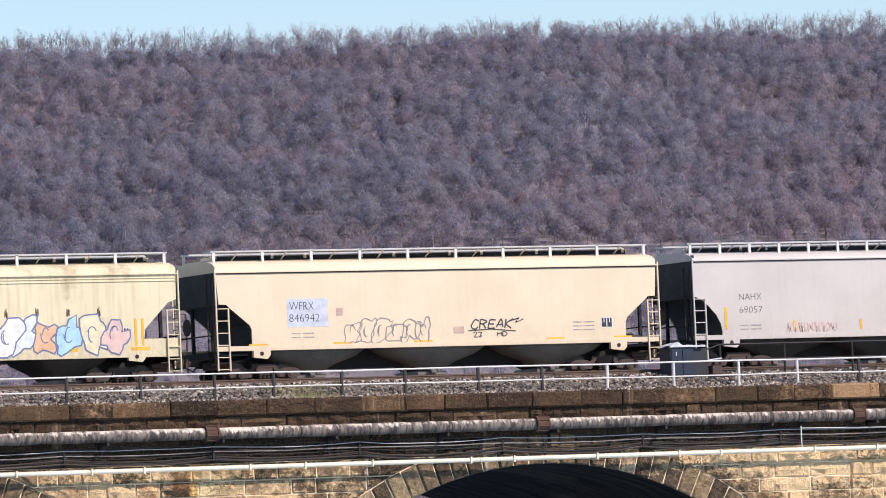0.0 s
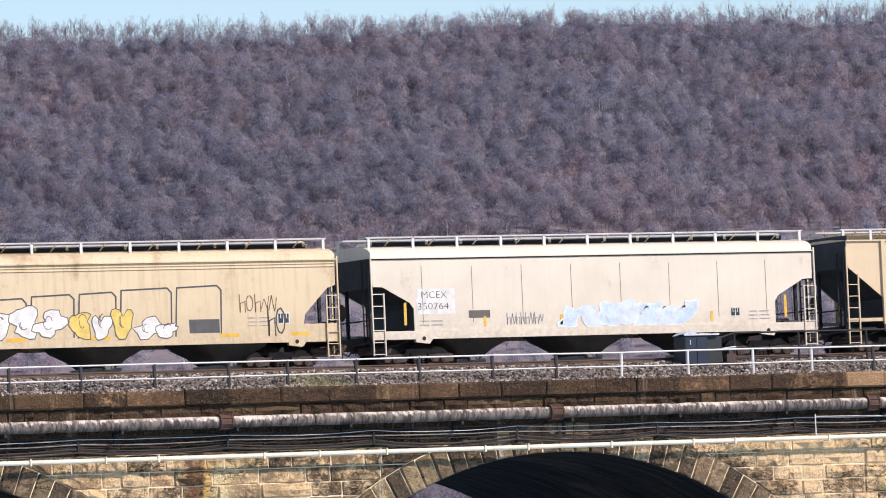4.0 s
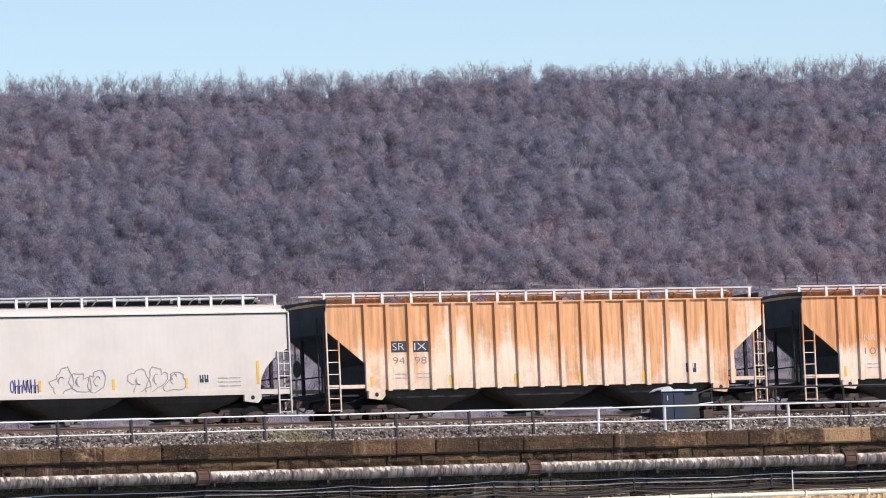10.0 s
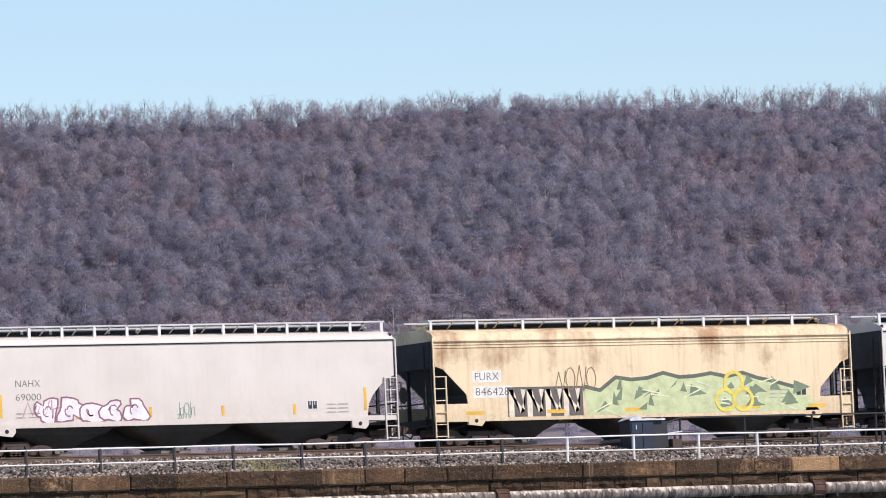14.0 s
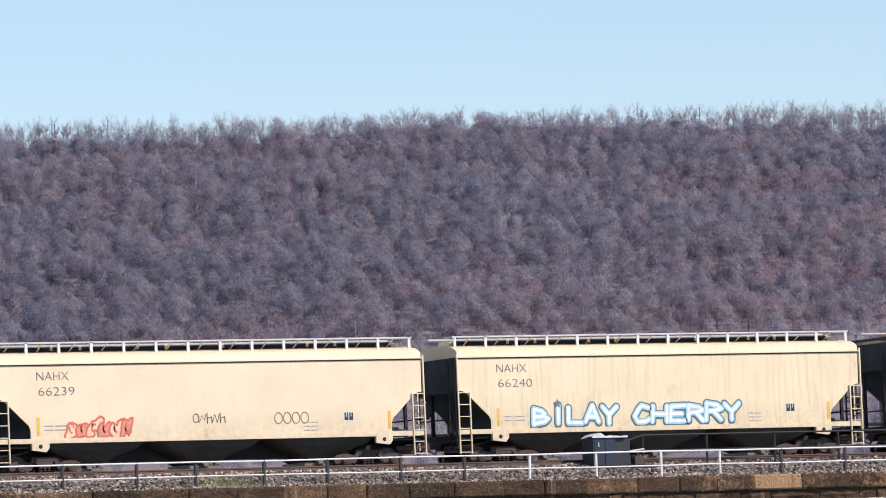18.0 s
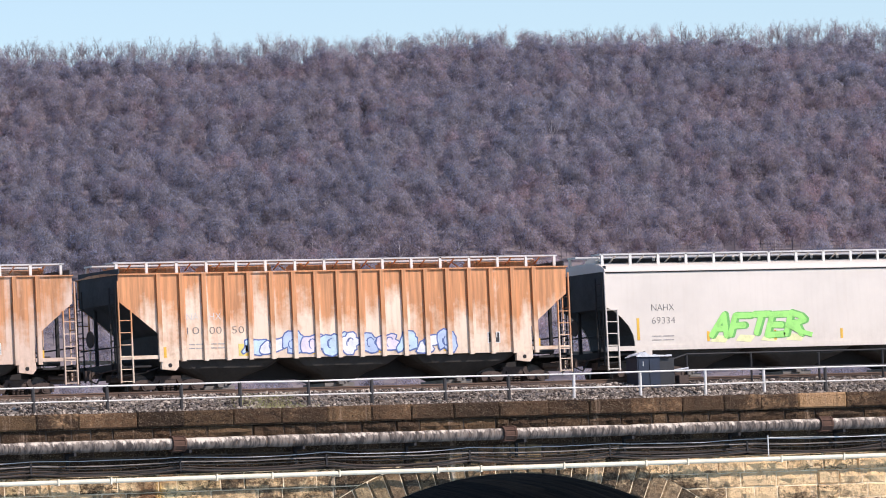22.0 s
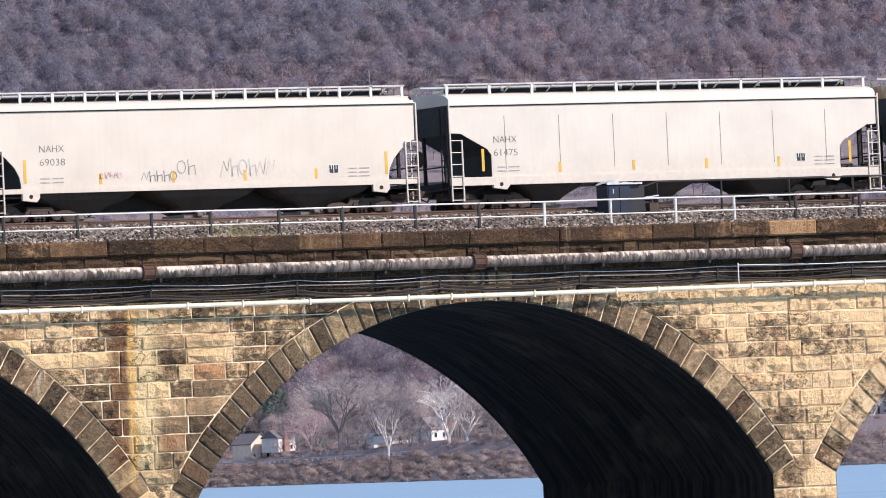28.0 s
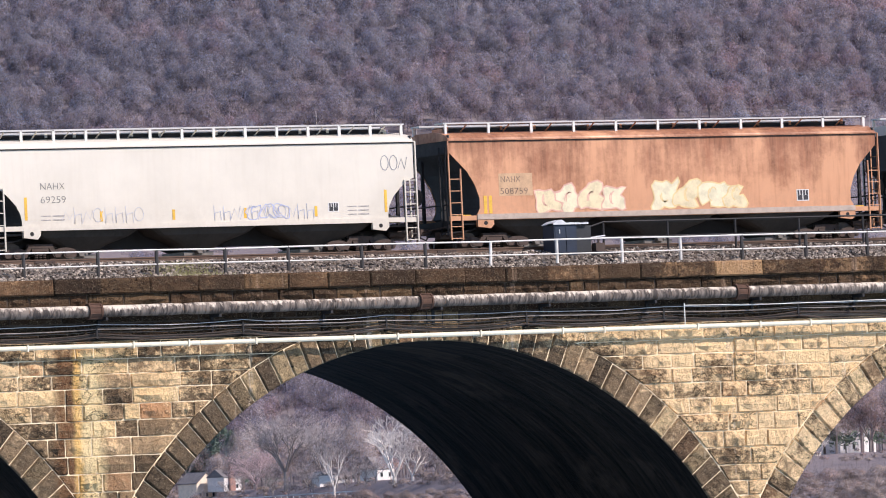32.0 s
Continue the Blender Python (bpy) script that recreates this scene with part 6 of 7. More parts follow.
CARS = [  # ends at the start of the shot, kind, colour, rust, share of rust, rust from the top
    (-26.14, -9.91, "flow", (0.78, 0.68, 0.45), (0.4, 0.24, 0.1), 0.16, 0.2),
    (-8.52, 8.07, "wide", (0.82, 0.67, 0.47), (0.5, 0.3, 0.1), 0.0, 0.0),
    (9.48, 25.06, "smooth", (0.630, 0.569, 0.517), (0.5, 0.3, 0.1), 0.0, 0.0),
    (26.51, 42.75, "flow", (0.76, 0.6, 0.38), (0.42, 0.24, 0.1), 0.12, 0.3),
    (44.04, 60.99, "sill", (0.800, 0.703, 0.555), (0.5, 0.25, 0.08), 0.06, 0.2),
    (62.33, 79.12, "rib", (0.74, 0.57, 0.36), (0.5, 0.3, 0.14), 0.05, 0.1),
    (80.58, 97.37, "round", (0.5, 0.23, 0.11), (0.17, 0.065, 0.04), 0.42, 0.55),
    (98.76, 114.35, "smooth", (0.700, 0.634, 0.545), (0.5, 0.3, 0.1), 0.0, 0.0),
    (115.77, 132.46, "rib", (0.88, 0.68, 0.5), (0.88, 0.4, 0.15), 0.42, 0.7),
    (134.03, 150.71, "rib", (0.88, 0.7, 0.54), (0.85, 0.36, 0.12), 0.42, 1.5),
    (152.10, 167.75, "smooth", (0.720, 0.653, 0.573), (0.5, 0.3, 0.1), 0.0, 0.0),
    (169.21, 185.42, "flow", (0.84, 0.67, 0.42), (0.42, 0.2, 0.08), 0.14, 0.4),
    (186.77, 202.34, "smooth", (0.680, 0.619, 0.555), (0.5, 0.3, 0.1), 0.0, 0.0),
    (203.76, 219.47, "plain", (0.84, 0.69, 0.46), (0.7, 0.42, 0.16), 0.08, 0.0),
    (220.81, 236.58, "plain", (0.84, 0.69, 0.45), (0.72, 0.45, 0.18), 0.1, 0.0),
    (237.97, 254.70, "rib", (0.74, 0.55, 0.43), (0.68, 0.29, 0.11), 0.4, 0.5),
    (256.30, 273.04, "rib", (0.88, 0.7, 0.54), (0.76, 0.31, 0.11), 0.38, 0.7),
    (274.49, 290.16, "smooth", (0.740, 0.673, 0.592), (0.5, 0.3, 0.1), 0.0, 0.0),
    (291.67, 308.56, "thin_rib", (0.760, 0.693, 0.573), (0.5, 0.3, 0.1), 0.0, 0.0),
    (309.90, 326.67, "thin_rib", (0.760, 0.683, 0.564), (0.5, 0.3, 0.1), 0.0, 0.0),
    (328.04, 343.66, "smooth", (0.740, 0.673, 0.564), (0.5, 0.3, 0.1), 0.0, 0.0),
    (344.96, 361.72, "sill", (0.740, 0.683, 0.583), (0.5, 0.3, 0.1), 0.0, 0.0),
    (363.02, 379.39, "flow", (0.86, 0.65, 0.39), (0.6, 0.23, 0.06), 0.3, 0.15),
    (380.74, 396.40, "smooth", (0.730, 0.673, 0.573), (0.5, 0.3, 0.1), 0.0, 0.0),
    (397.70, 414.65, "round", (0.66, 0.33, 0.18), (0.36, 0.14, 0.07), 0.3, 0.5),
    (416.09, 431.78, "smooth", (0.660, 0.604, 0.536), (0.5, 0.3, 0.1), 0.0, 0.0),
]
NAMES = {"wide": "curved-side", "flow": "deep-silled", "smooth": "smooth-side", "round": "smooth-side rust-brown", "sill": "smooth-side deep-silled", "plain": "smooth-side", "rib": "ribbed", "thin_rib": "thin-ribbed"}
SHADES = ["yellow-cream", "cream", "pale grey", "dirty buff", "white", "tan", "brown", "light grey", "orange-rusted", "orange-rusted", "light grey", "buff-yellow", "light grey", "cream", "cream", "brown-rusted", "rust-streaked", "white", "off-white", "off-white", "white", "white", "rust-stained buff", "white", "red-brown", "light grey"]
SPECIAL = {0: "with bright bubble-letter graffiti", 1: "with thin outlined graffiti", 3: "with large white and yellow graffiti", 4: "with pale blue graffiti", 10: "with pink and black graffiti", 11: "with green graffiti", 14: "with blue-white block graffiti", 16: "with blue bubble graffiti", 17: "with a bright green painted word", 22: "with black and yellow graffiti", 24: "with cream block graffiti"}
TRAIN = []


def mark(car, h, rows, plates=None, ink="ink"):
    """Owner's letters and number: (word, distance from the left end, height, letter height, width)."""
    for word, x, z, high, wide in rows:
        lettering(word, -h + x, Y, z, high, M[ink], car, wide, -0.006)


def build_train():
    for i, (a, b, kind, colour, rust, share, top) in enumerate(CARS):
        paint = car_paint("wagon_paint", colour, rust, share, top, 0.3 if share else 0.15, i + 0.37, streak=0.12 if share < 0.1 else 0.55, panel=0.828 if kind == "rib" and share > 0.1 else 9.0)
        label = SHADES[i] + " " + NAMES[kind] + " hopper wagon" + (" " + SPECIAL[i] if i in SPECIAL else "")
        car, h = hopper_car(kind, a, b, paint, label, i)
        TRAIN.append((car, (a + b) / 2))
        dress(i, car, h, kind)


def dress(i, car, h, kind):
    """Writing, reflectors and graffiti of car i."""
    L = 2 * h
    small = M["inkgrey"]
    if kind in ("smooth", "sill"):
        reflectors(car, [-h + 1.22, h - 1.15], 1.55, 0.75)
        reflectors(car, [-h + 1.3 + (L - 2.45) * k / 5 for k in (1, 2, 3, 4)], 1.46, 0.34)
        bars(car, -h + 1.75, 1.66, 0.85)
        bars(car, h - 2.6, 1.75, 0.8, 3)
        sign_box(car, h - 3.3, 1.62)
    elif kind == "plain":
        reflectors(car, [-h + 1.5, h - 1.3], 1.45, 0.6)
        sign_box(car, h - 3.0, 1.75)
        bars(car, -h + 1.7, 1.75, 0.8)
        bars(car, h - 4.5, 1.7, 0.5, 3)
    elif kind in ("flow", "wide"):
        reflectors(car, [-h + 1.5, -h + 4.6, -h + 7.6, h - 4, h - 1.4], 1.3, 0.12, 0.7)
        sign_box(car, h - 2.2, 1.72, 0.4)
        bars(car, h - 3.3, 1.9, 0.8, 3)
    elif kind == "round":
        reflectors(car, [-h + 0.5, -h + 1.6, -h + 3.9, -h + 6.8, -h + 9.7, -h + 12.6, h - 0.9], 1.27, 0.12, 0.55)
        sign_box(car, h - 3.3, 1.62, 0.44)
        part("sill_flange", Geo().box(-h + 1, h - 1, -1.66, -1.6, 1.22, 1.4), spray((0.5, 0.4, 0.33)), car)
    else:
        sign_box(car, h - 3.1, 1.6, 0.42)
        bars(car, -h + 2.5, 1.75, 0.5)
        bars(car, -h + 3.3, 1.75, 0.5)
        step = (L - 2.8) / 17
        reflectors(car, [-h + 1.62] + [-h + 1.45 + step * k - 0.13 for k in (4, 7, 10, 13)] + [h - 1.18], 1.35, 0.35)
    four = lambda w, num, x=1.77, z=2.54: mark(car, h, [(w, x, z, 0.24, 0.88), (num, x, z - 0.44, 0.24, 0.9)], ink="inkgrey")
    if i == 1:
        plate(car, -h + 2.6, -h + 4.1, 1.95, 2.88, (0.62, 0.66, 0.74))
        mark(car, h, [("WFRX", 2.68, 2.5, 0.3, 0.9), ("846942", 2.66, 2.12, 0.28, 1.12)])
        bars(car, -h + 2.7, 1.72, 0.85)
        bubbles(car, 3, -h + 4.7, -h + 7.9, 1.3, 2.25, 6, None, (0.3, 0.28, 0.3), 0.026)
        sprayed(car, "CREAK", -h + 9.4, -h + 11.0, 1.78, 2.08, (0.05, 0.05, 0.05), 0.045, 0, 0.25, 1)
        part("graffiti_tag", ribbon([(-h + 9.3, 1.7), (-h + 10.2, 1.74), (-h + 11.1, 1.66)], 0.035, Y - 0.002), spray((0.05, 0.05, 0.05)), car, "underline stroke")
        part("graffiti_tag", ribbon([(-h + 10.9, 2.0), (-h + 11.25, 2.1), (-h + 11.1, 1.95), (-h + 11.4, 2.06)], 0.04, Y - 0.003), spray((0.05, 0.05, 0.05)), car)
        sprayed(car, "23", -h + 9.5, -h + 9.85, 1.48, 1.64, (0.05, 0.05, 0.05), 0.03, 0, 0, 2)
        sprayed(car, "MD", -h + 10.4, -h + 10.8, 1.5, 1.64, (0.05, 0.05, 0.05), 0.03, 0, 0, 3)
        plate(car, -h + 8.75, -h + 9.15, 1.62, 1.85, (0.6, 0.42, 0.33))
        plate(car, -h + 4.4, -h + 4.65, 2.3, 2.55, (0.6, 0.42, 0.36))
    elif i in (2, 7, 10, 12, 17, 20, 23, 25):
        four("NAHX", {2: "69057", 7: "69018", 10: "69000", 12: "69027", 17: "69334", 20: "69038", 23: "69259"}.get(i, "69000"))
    elif i == 21:
        four("NAHX", "61475", 1.65, 2.5)
        for k in range(1, 8):
            part("panel_seam", Geo().box(-h + L * k / 8 - 0.008, -h + L * k / 8 + 0.008, Y, Y + 0.006, 1.6, 3.4), small, car)
    elif i == 4:
        plate(car, -h + 1.65, -h + 3.1, 1.9, 2.75, (0.82, 0.78, 0.72))
        mark(car, h, [("MCEX", 1.85, 2.44, 0.24, 0.95), ("350764", 1.7, 2.06, 0.24, 1.15)])
        for k in range(1, 9):
            part("panel_seam", Geo().box(-h + L * k / 9 - 0.008, -h + L * k / 9 + 0.008, Y, Y + 0.006, 1.6, 3.5), small, car)
    elif i in (3, 11, 22):
        plate(car, -h + 1.45, -h + 2.55, 2.38, 2.78, (0.85, 0.8, 0.72))
        plate(car, -h + 1.45, -h + 2.95, 1.86, 2.26, (0.85, 0.8, 0.72))
        mark(car, h, [("FURX", 1.55, 2.45, 0.28, 0.9), ({3: "846371", 11: "846428", 22: "846353"}[i], 1.55, 1.94, 0.28, 1.28)])
    elif i in (13, 14):
        mark(car, h, [("NAHX", 1.5, 3.26, 0.3, 1.15), ({13: "66239", 14: "66240"}[i], 1.55, 2.76, 0.3, 1.3)], ink="inkgrey")
    elif i in (6, 24):
        plate(car, -h + 1.9, -h + 3.2, 2.0, 2.76, (0.6, 0.38, 0.22))
        mark(car, h, [("NAHX", 1.98, 2.46, 0.22, 0.75), ({6: "508813", 24: "508759"}[i], 1.95, 2.06, 0.22, 1.05)])
    elif kind == "rib":
        step = (L - 2.75) / 17
        p = [1.45 + step * (k + 0.5) for k in range(17)]
        words = {5: (("MC", "EX"), ("95", "366")), 8: (("SR", "IX"), ("94", "98")), 9: (("NA", "HX"), ("10", "00", "70")), 15: (("SR", "IX"), ("95", "05")), 16: (("NA", "HX"), ("10", "00", "50"))}[i]
        top_ink = "ink" if i == 5 else "inkwhite"
        for r, (row, z) in enumerate(zip(words, (2.56, 2.1))):
            for k, w in enumerate(row):
                x = p[1 + k] - 0.24
                if r == 0 and i == 8:
                    part("paint_patch", Geo().box(-h + x - 0.05, -h + x + 0.53, Y + 0.001, Y + 0.006, z - 0.07, z + 0.3), M["ink"], car)
                mark(car, h, [(w, x, z, 0.25, 0.44 if len(w) < 3 else 0.52)], ink=top_ink if r == 0 else "inkgrey")
    elif kind == "thin_rib":
        p = [1.55 + (L - 3.15) / 15 * (k + 0.5) for k in range(15)]
        for k, (w, num) in enumerate((("MW", "461"), ("CX", {18: "420", 19: "451"}[i]))):
            mark(car, h, [(w, p[k] - 0.22, 2.44, 0.25, 0.44), (num, p[k] - 0.22, 2.08, 0.25, 0.46)], ink="inkgrey")
        bars(car, -h + 1.75, 1.7, 0.5)
    # graffiti
    if i == 0:
        bubbles(car, 12, h - 9.8, h - 5.6, 1.22, 2.45, 4, ((0.85, 0.85, 0.8), (0.5, 0.72, 0.82), (0.85, 0.6, 0.35)), (0.16, 0.2, 0.34), 0.05)
        bubbles(car, 11, h - 6.0, h - 1.9, 1.22, 2.5, 5, ((0.8, 0.85, 0.85), (0.85, 0.5, 0.3), (0.45, 0.7, 0.8), (0.85, 0.75, 0.5), (0.8, 0.55, 0.48)), (0.16, 0.2, 0.34), 0.05)
        reflectors(car, [h - 1.55, h - 1.3], 1.45, 0.9, 0.09)
        for k in range(0, 14, 2):
            scrawl(car, 60 + k, h - 9.5 + k * 0.55, h - 9.4 + k * 0.55, 2.45, 2.75, (0.2, 0.15, 0.1), 0.03, 2)
    if i == 2:
        scrawl(car, 21, -h + 3.6, -h + 5.6, 1.4, 1.75, (0.75, 0.5, 0.45), 0.03)
        scrawl(car, 22, -h + 10.2, -h + 13, 1.4, 1.7, (0.8, 0.55, 0.35), 0.03)
    if i == 3:
        for k, (a, b, z) in enumerate(((3.4, 5.0, 2.65), (5.1, 6.7, 2.75), (6.8, 8.2, 2.8), (8.3, 10.2, 2.9), (10.3, 12.0, 2.95))):
            g = ribbon([(-h + a, 1.35), (-h + a + 0.1, z), (-h + b - 0.15, z + 0.05), (-h + b, z - 0.1), (-h + b - 0.05, 1.4)], 0.05, Y - 0.001)
            part("graffiti_outline", g, spray((0.08, 0.08, 0.09)), car, "sprayed outline")
        bubbles(car, 31, -h + 3.6, -h + 6.2, 1.35, 2.45, 3, ((0.85, 0.82, 0.76),), (0.1, 0.1, 0.1), 0.03)
        bubbles(car, 32, -h + 6.6, -h + 8.8, 1.35, 2.5, 3, ((0.85, 0.6, 0.15), (0.85, 0.82, 0.76)), (0.1, 0.1, 0.1), 0.03)
        bubbles(car, 33, -h + 8.9, -h + 10.4, 1.3, 2.0, 2, ((0.85, 0.82, 0.76),), (0.1, 0.1, 0.1), 0.03)
        plate(car, -h + 10.8, -h + 11.9, 1.45, 1.9, (0.1, 0.1, 0.1))
        scrawl(car, 34, -h + 12.6, -h + 14, 2.1, 2.7, (0.25, 0.15, 0.1), 0.03)
        scrawl(car, 35, -h + 13.6, -h + 14.3, 1.3, 2.3, (0.08, 0.08, 0.08), 0.05, 3)
    if i == 4:
        bubbles(car, 41, -h + 7.1, -h + 12.2, 1.3, 2.3, 7, ((0.62, 0.74, 0.82), (0.7, 0.78, 0.84)), (0.75, 0.8, 0.85), 0.06)
        scrawl(car, 42, -h + 5.0, -h + 6.4, 1.5, 1.9, (0.3, 0.3, 0.32), 0.025)
        plate(car, -h + 3.6, -h + 4.4, 1.75, 2.0, (0.14, 0.12, 0.1))
    if i == 5:
        scrawl(car, 51, -h + 4.2, -h + 5.0, 1.4, 1.8, (0.48, 0.38, 0.26), 0.02)
        scrawl(car, 52, -h + 5.8, -h + 6.3, 1.4, 1.75, (0.45, 0.38, 0.28), 0.02)
    if i == 6:
        sprayed(car, "NAGA", -h + 8.5, -h + 10.9, 1.5, 2.0, (0.66, 0.6, 0.52), 0.07, 0, 0.05, 6)
        scrawl(car, 66, -h + 10.8, -h + 11.8, 1.75, 2.1, (0.6, 0.5, 0.4), 0.03)
        bubbles(car, 63, -h + 4.9, -h + 7.9, 1.5, 2.15, 5, None, (0.6, 0.42, 0.28), 0.05)
        scrawl(car, 64, -h + 5.6, -h + 7.2, 1.42, 1.65, (0.6, 0.5, 0.4), 0.025)
    if i == 7:
        scrawl(car, 71, -h + 5.5, -h + 6.5, 1.4, 1.85, (0.08, 0.08, 0.25), 0.04, 7)
        bubbles(car, 72, -h + 7.0, -h + 8.95, 1.35, 2.15, 3, None, (0.3, 0.28, 0.32), 0.026)
        bubbles(car, 73, -h + 9.8, -h + 11.7, 1.35, 2.2, 3, None, (0.36, 0.3, 0.33), 0.026)
        scrawl(car, 74, -h + 4.0, -h + 4.6, 1.65, 1.95, (0.9, 0.88, 0.9), 0.05, 6)
    if i == 9:
        for x in (6.3, 11.9):
            sprayed(car, "MAUL", -h + x, -h + x + 0.66, 1.72, 1.92, (0.08, 0.07, 0.06), 0.032, 0, 0.1, int(x))
    if i == 10:
        bubbles(car, 101, -h + 2.5, -h + 6.4, 1.3, 2.15, 5, ((0.85, 0.8, 0.8),), (0.3, 0.12, 0.18), 0.055)
        scrawl(car, 102, -h + 2.0, -h + 3.4, 1.5, 2.1, (0.6, 0.3, 0.4), 0.04, 3)
        scrawl(car, 103, -h + 7.6, -h + 8.2, 1.5, 1.95, (0.25, 0.4, 0.32), 0.025)
        lettering("2015", -h + 7.55, Y, 1.4, 0.16, spray((0.25, 0.4, 0.32)), car, 0.5)
    if i == 11:
        g = Geo()
        for a in (2.9, 3.6, 4.3, 5.0):
            g.add(*(lambda r: (r.v, r.f))(ribbon([(-h + a, 1.2), (-h + a, 2.12), (-h + a + 0.42, 1.35), (-h + a + 0.46, 2.12)], 0.2, Y - 0.001)))
        part("graffiti_backing", Geo().box(-h + 2.75, -h + 5.65, Y, Y + 0.005, 1.2, 2.2), spray((0.14, 0.12, 0.1)), car)
        part("graffiti_outline", g, spray((0.82, 0.72, 0.56)), car, "pale block letters")
        rng = random.Random(111)
        tops = [(-h + 5.7 + 0.62 * k, 2.0 + 0.55 * math.sin(k / 14 * math.pi) + rng.uniform(-0.18, 0.25)) for k in range(15)]
        green = [(-h + 5.8, 1.2), (-h + 14.9, 1.2)] + tops[::-1]
        part("graffiti_fill", Geo().add([(a, Y - 0.001, b) for a, b in green], [tuple(range(len(green)))]), spray((0.6, 0.66, 0.36)), car, "pale green sprayed piece")
        part("graffiti_outline", ribbon(tops, 0.13, Y - 0.002), spray((0.12, 0.14, 0.1)), car, "dark sprayed edge")
        for k in range(26):
            a, b = -h + rng.uniform(6, 14.3), rng.uniform(1.25, 2.15)
            tri = [(a, b), (a + rng.uniform(0.2, 0.7), b + rng.uniform(-0.05, 0.25)), (a + rng.uniform(0.0, 0.4), b + rng.uniform(0.2, 0.5))]
            part("graffiti_shard", Geo().add([(p, Y - 0.003 - 0.0002 * k, q) for p, q in tri], [(0, 1, 2)]), spray((0.2, 0.26, 0.16)), car)
        for k in range(14):
            a, b = -h + rng.uniform(6, 13.6), rng.uniform(1.3, 2.3)
            part("graffiti_stroke", ribbon([(a, b), (a + rng.uniform(0.3, 0.9), b + rng.uniform(-0.4, 0.4))], 0.045, Y - 0.009 - 0.0002 * k), spray((0.76, 0.8, 0.52)), car)
        for k, (a, b) in enumerate(((11.55, 2.2), (11.2, 1.62), (11.9, 1.62))):
            ring = [(-h + a + 0.36 * math.cos(t * 0.42), b + 0.36 * math.sin(t * 0.42)) for t in range(16)]
            part("graffiti_ring", ribbon(ring, 0.12, Y - 0.013 - 0.0006 * k), spray((0.85, 0.68, 0.12)), car, "yellow sprayed ring")
        scrawl(car, 113, -h + 4.6, -h + 6.2, 2.0, 2.9, (0.3, 0.2, 0.12), 0.03)
    if i == 12:
        bubbles(car, 121, -h + 2.6, -h + 5.5, 1.35, 2.1, 5, ((0.62, 0.52, 0.66), (0.8, 0.62, 0.5), (0.66, 0.64, 0.74)), (0.5, 0.42, 0.55), 0.04)
        bubbles(car, 122, -h + 10.1, -h + 11.8, 1.5, 2.05, 4, None, (0.8, 0.5, 0.45), 0.045)
    if i == 13:
        bubbles(car, 131, -h + 2.5, -h + 4.9, 1.3, 2.05, 6, ((0.85, 0.6, 0.4), (0.75, 0.3, 0.2)), (0.66, 0.16, 0.1), 0.075)
        scrawl(car, 132, -h + 7.1, -h + 8.3, 1.75, 2.1, (0.16, 0.12, 0.1), 0.03, 3)
        scrawl(car, 133, -h + 10.1, -h + 11.4, 1.65, 2.1, (0.3, 0.2, 0.12), 0.03, 3)
    if i == 14:
        for word, a, b, k in (("BILAY", 2.85, 6.15, 4), ("CHERRY", 6.75, 11.0, 9)):
            for rgb, wide, deep in (((0.07, 0.15, 0.18), 0.3, 0.0), ((0.4, 0.66, 0.74), 0.21, 0.006), ((0.9, 0.92, 0.88), 0.1, 0.012)):
                sprayed(car, word, -h + a, -h + b, 1.48 + (0.03 if deep > 0.005 else 0), 2.06, rgb, wide, deep, 0.06, k, 0.03)
        star = [(-h + 3.78 + (0.17 if q % 2 == 0 else 0.07) * math.sin(q * 0.6283), 2.17 + (0.17 if q % 2 == 0 else 0.07) * math.cos(q * 0.6283)) for q in range(10)]
        part("graffiti_star", Geo().add([(a, Y - 0.022, b) for a, b in star[::-1]], [tuple(range(10))]), spray((0.12, 0.2, 0.24)), car, "sprayed star")
    if i == 16:
        bubbles(car, 161, -h + 4.5, -h + 12.4, 1.3, 2.1, 11, ((0.55, 0.72, 0.85), (0.8, 0.82, 0.85), (0.5, 0.62, 0.85), (0.78, 0.7, 0.8)), (0.1, 0.16, 0.4), 0.045)
        plate(car, -h + 4.3, -h + 4.8, 1.35, 1.75, (0.85, 0.7, 0.2))
    if i == 17:
        for rgb, wide, deep, dx in (((0.16, 0.5, 0.12), 0.25, 0.0, 0.08), ((0.36, 0.84, 0.2), 0.2, 0.006, 0.0)):
            sprayed(car, "AFTER", -h + 4.05 + dx, -h + 7.75 + dx, 1.66, 2.32, rgb, wide, deep, 0.35, 17, 0.03)
        part("graffiti_tail", ribbon([(-h + 7.0, 2.0), (-h + 7.5, 1.75), (-h + 8.05, 1.6)], 0.16, Y - 0.014), spray((0.36, 0.84, 0.2)), car)
        for k in range(4):
            part("graffiti_mist", Geo().add([(-h + a, Y - 0.001, b) for a, b in ((4.0 + k, 1.45), (4.6 + k, 1.4), (4.8 + k, 1.62), (4.2 + k, 1.66))], [(0, 1, 2, 3)]), spray((0.85, 0.85, 0.45)), car)
        scrawl(car, 171, -h + 12.6, -h + 13.8, 1.5, 1.85, (0.3, 0.3, 0.32), 0.025, 3)
    if i == 18:
        scrawl(car, 181, h - 2.3, h - 1.5, 1.85, 2.4, (0.5, 0.46, 0.43), 0.022, 5)
        scrawl(car, 182, -h + 5.4, -h + 6.2, 1.35, 1.7, (0.82, 0.62, 0.56), 0.025)
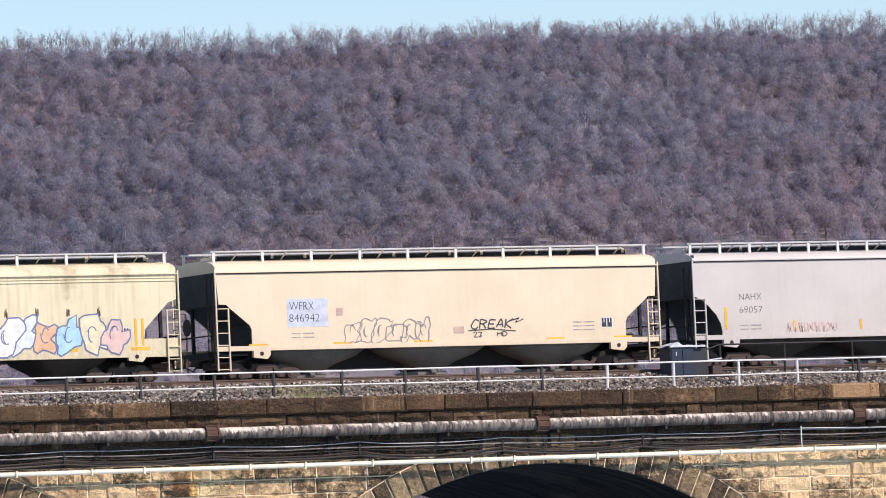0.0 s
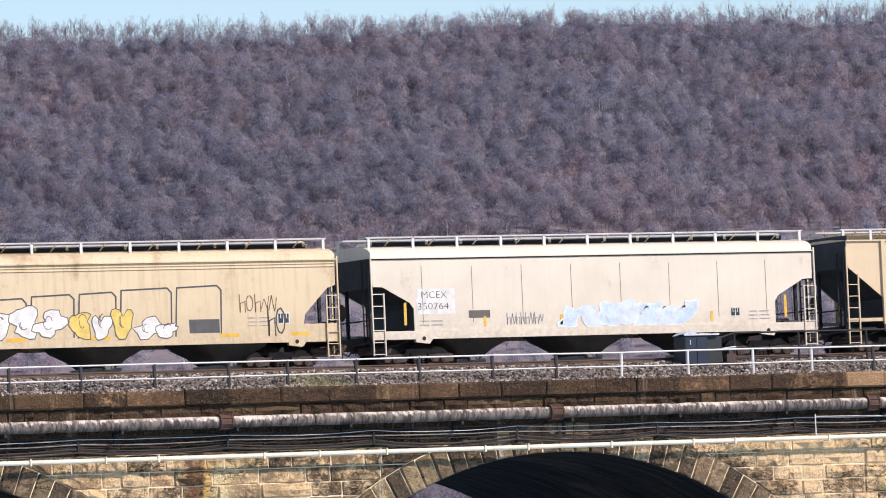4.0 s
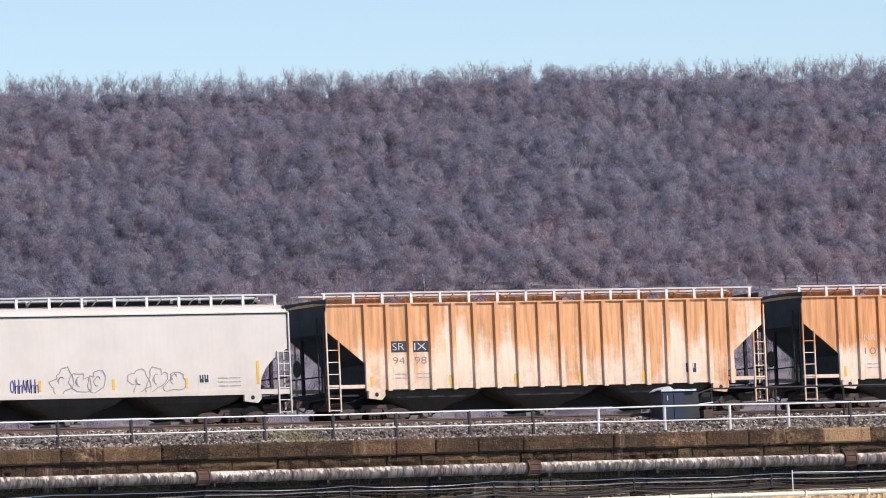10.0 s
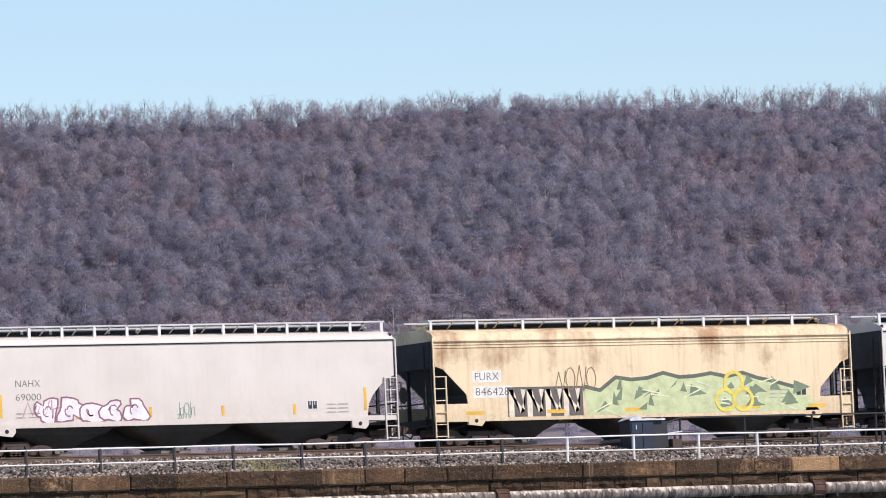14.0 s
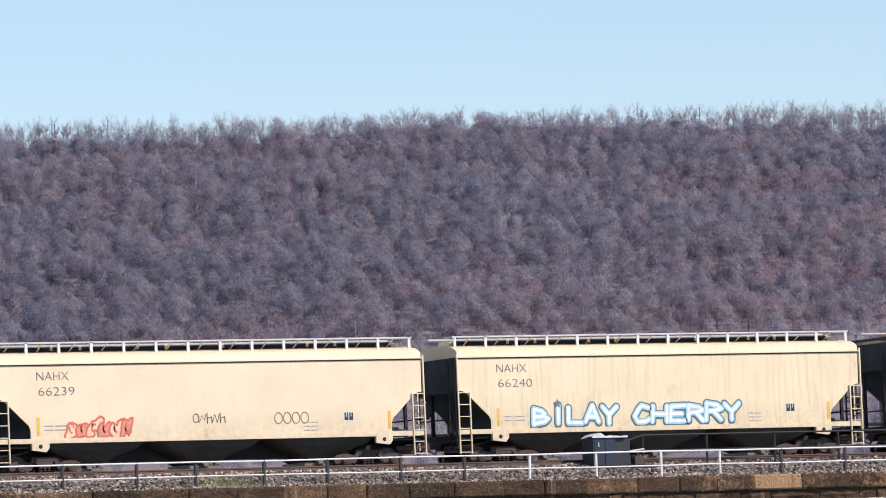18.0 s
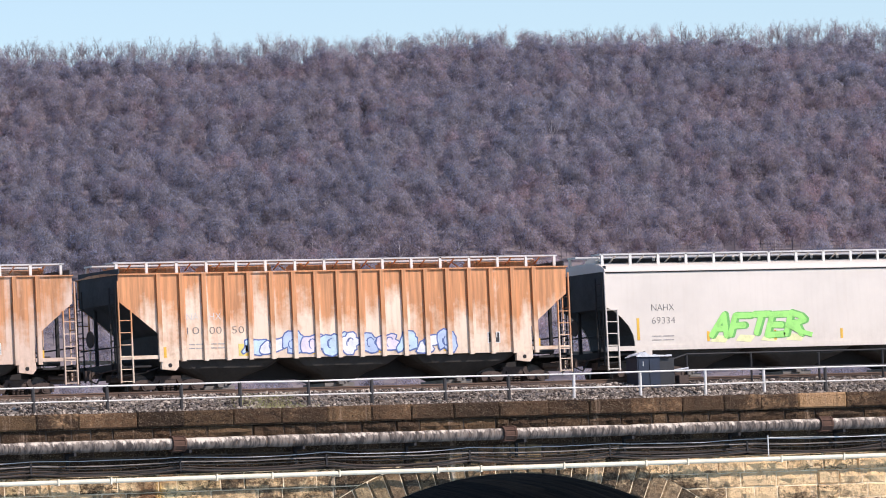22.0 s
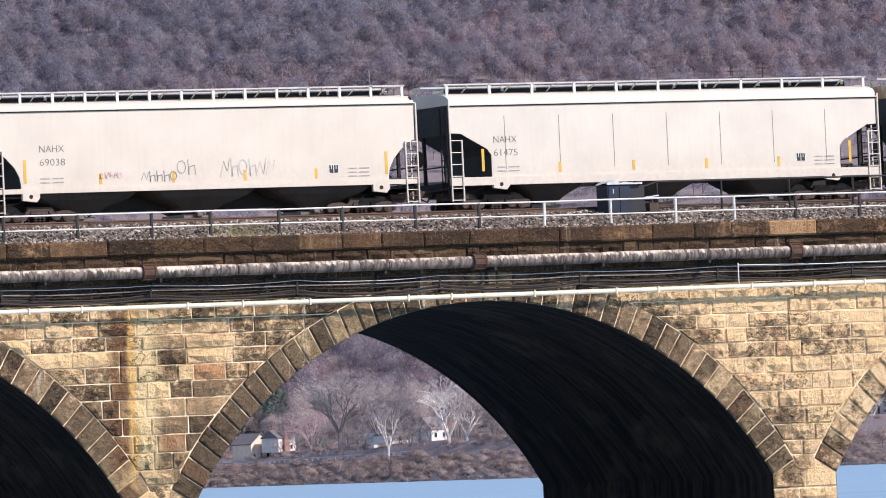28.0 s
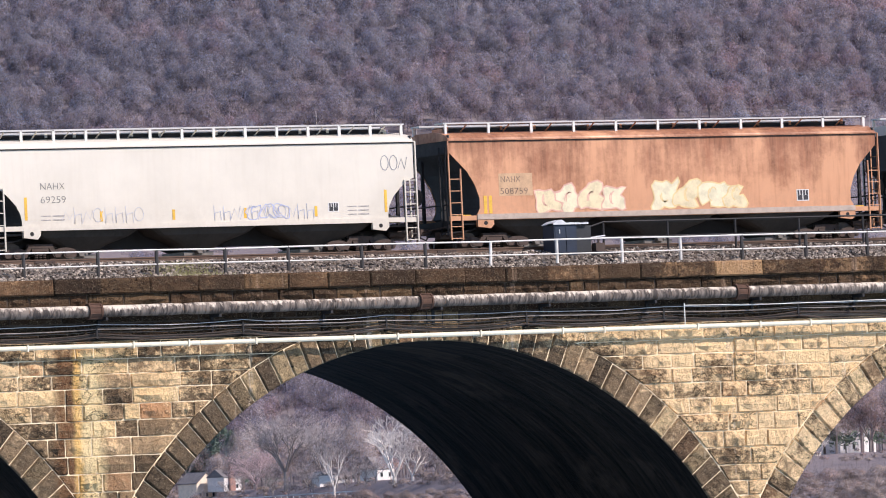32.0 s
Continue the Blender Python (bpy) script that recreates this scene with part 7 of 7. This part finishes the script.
    if i == 19:
        lettering("BLAVA", h - 1.4, Y, 3.3, 0.3, spray((0.25, 0.22, 0.2)), car, 1.0)
        scrawl(car, 191, -h + 0.95, -h + 1.5, 2.4, 3.0, (0.4, 0.38, 0.36), 0.022, 4)
        scrawl(car, 192, -h + 8.9, -h + 9.7, 1.4, 1.75, (0.42, 0.38, 0.36), 0.024)
        scrawl(car, 193, -h + 11.8, -h + 12.4, 1.4, 1.75, (0.6, 0.45, 0.35), 0.03)
    if i == 20:
        scrawl(car, 201, -h + 5.4, -h + 6.7, 1.5, 1.85, (0.3, 0.3, 0.3), 0.03, 3)
        scrawl(car, 202, -h + 6.7, -h + 7.4, 1.7, 2.2, (0.35, 0.33, 0.33), 0.025, 4)
        scrawl(car, 203, -h + 8.3, -h + 10.3, 1.6, 2.2, (0.55, 0.52, 0.5), 0.025, 4)
        scrawl(car, 204, -h + 3.9, -h + 4.7, 1.6, 1.85, (0.85, 0.55, 0.6), 0.03, 4)
    if i == 22:
        bubbles(car, 221, -h + 10.9, -h + 14.6, 1.3, 2.3, 5, ((0.05, 0.05, 0.04),), (0.05, 0.05, 0.04), 0.09)
        rng = random.Random(224)
        for row, (z0, z1, n, xa, xb) in enumerate(((1.72, 2.22, 7, 11.0, 14.3), (1.26, 1.62, 6, 10.9, 14.5))):
            for k in range(n):
                x, w, t = -h + xa + (xb - xa) * k / n, (xb - xa) / n * 0.7, z1 - z0
                shape = rng.choice((((0, 1), (0, 0), (1, 0.1)), ((0, 0), (0.1, 1), (1, 0.9)), ((0, 1), (1, 0.9), (0.1, 0.1), (1, 0)), ((0, 0), (0, 1), (0.9, 0), (1, 1)), ((0, 1), (0, 0.5), (1, 0.5), (1, 0))))
                pts = [(x + w * (a + rng.uniform(-0.1, 0.1)), z0 + t * (b + rng.uniform(-0.1, 0.1))) for a, b in shape]
                for q, (a, b) in enumerate(zip(pts, pts[1:])):
                    part("graffiti_stroke", ribbon([a, b], 0.12, Y - 0.014 - 0.0004 * q), spray((0.86, 0.78, 0.1)), car, "yellow sprayed stroke")
        bubbles(car, 222, -h + 3.0, -h + 6.1, 1.5, 2.4, 5, ((0.82, 0.78, 0.7),), (0.8, 0.66, 0.5), 0.04)
        bubbles(car, 223, -h + 6.3, -h + 10.2, 1.45, 1.95, 6, None, (0.12, 0.08, 0.05), 0.035)
    if i == 23:
        scrawl(car, 231, -h + 2.5, -h + 5.5, 1.4, 1.95, (0.58, 0.58, 0.62), 0.02, 3)
        bubbles(car, 232, -h + 9.3, -h + 10.8, 1.4, 2.05, 3, None, (0.45, 0.5, 0.72), 0.025)
        scrawl(car, 233, -h + 8.0, -h + 11.8, 1.4, 1.9, (0.5, 0.53, 0.64), 0.02, 3)
        scrawl(car, 234, h - 1.3, h - 0.3, 2.9, 3.5, (0.3, 0.3, 0.32), 0.025, 4)
    if i == 24:
        bubbles(car, 241, -h + 3.3, -h + 6.8, 1.32, 2.4, 4, ((0.78, 0.66, 0.42), (0.8, 0.72, 0.5)), (0.75, 0.45, 0.35), 0.05)
        bubbles(car, 242, -h + 7.9, -h + 11.7, 1.32, 2.5, 4, ((0.8, 0.72, 0.5), (0.78, 0.66, 0.42)), (0.8, 0.6, 0.3), 0.05)
        reflectors(car, [-h + 1.35, -h + 1.55], 1.42, 0.6, 0.12)


build_track()
build_grass()
build_railing()
build_cabinet()
build_pipes()
build_train()
build_stones()

# ---- the train's run: way gone since the start, second by second ----
RUN = (0.03, -11.47, -23.40, -35.72, -47.33, -59.20, -71.20, -83.33, -95.35, -107.39, -119.87,
       -131.62, -143.70, -155.95, -168.14, -180.38, -192.70, -205.00, -217.40, -229.80, -242.22,
       -254.65, -267.10, -279.65, -292.22, -304.77, -317.29, -329.84, -342.40, -355.04, -367.70, -380.45, -393.14)


def motions():
    for car, x in TRAIN:
        walk(car, [(k, pose(x + s, TRACK_Y, RAIL_Z)) for k, s in enumerate(RUN)])


motions()
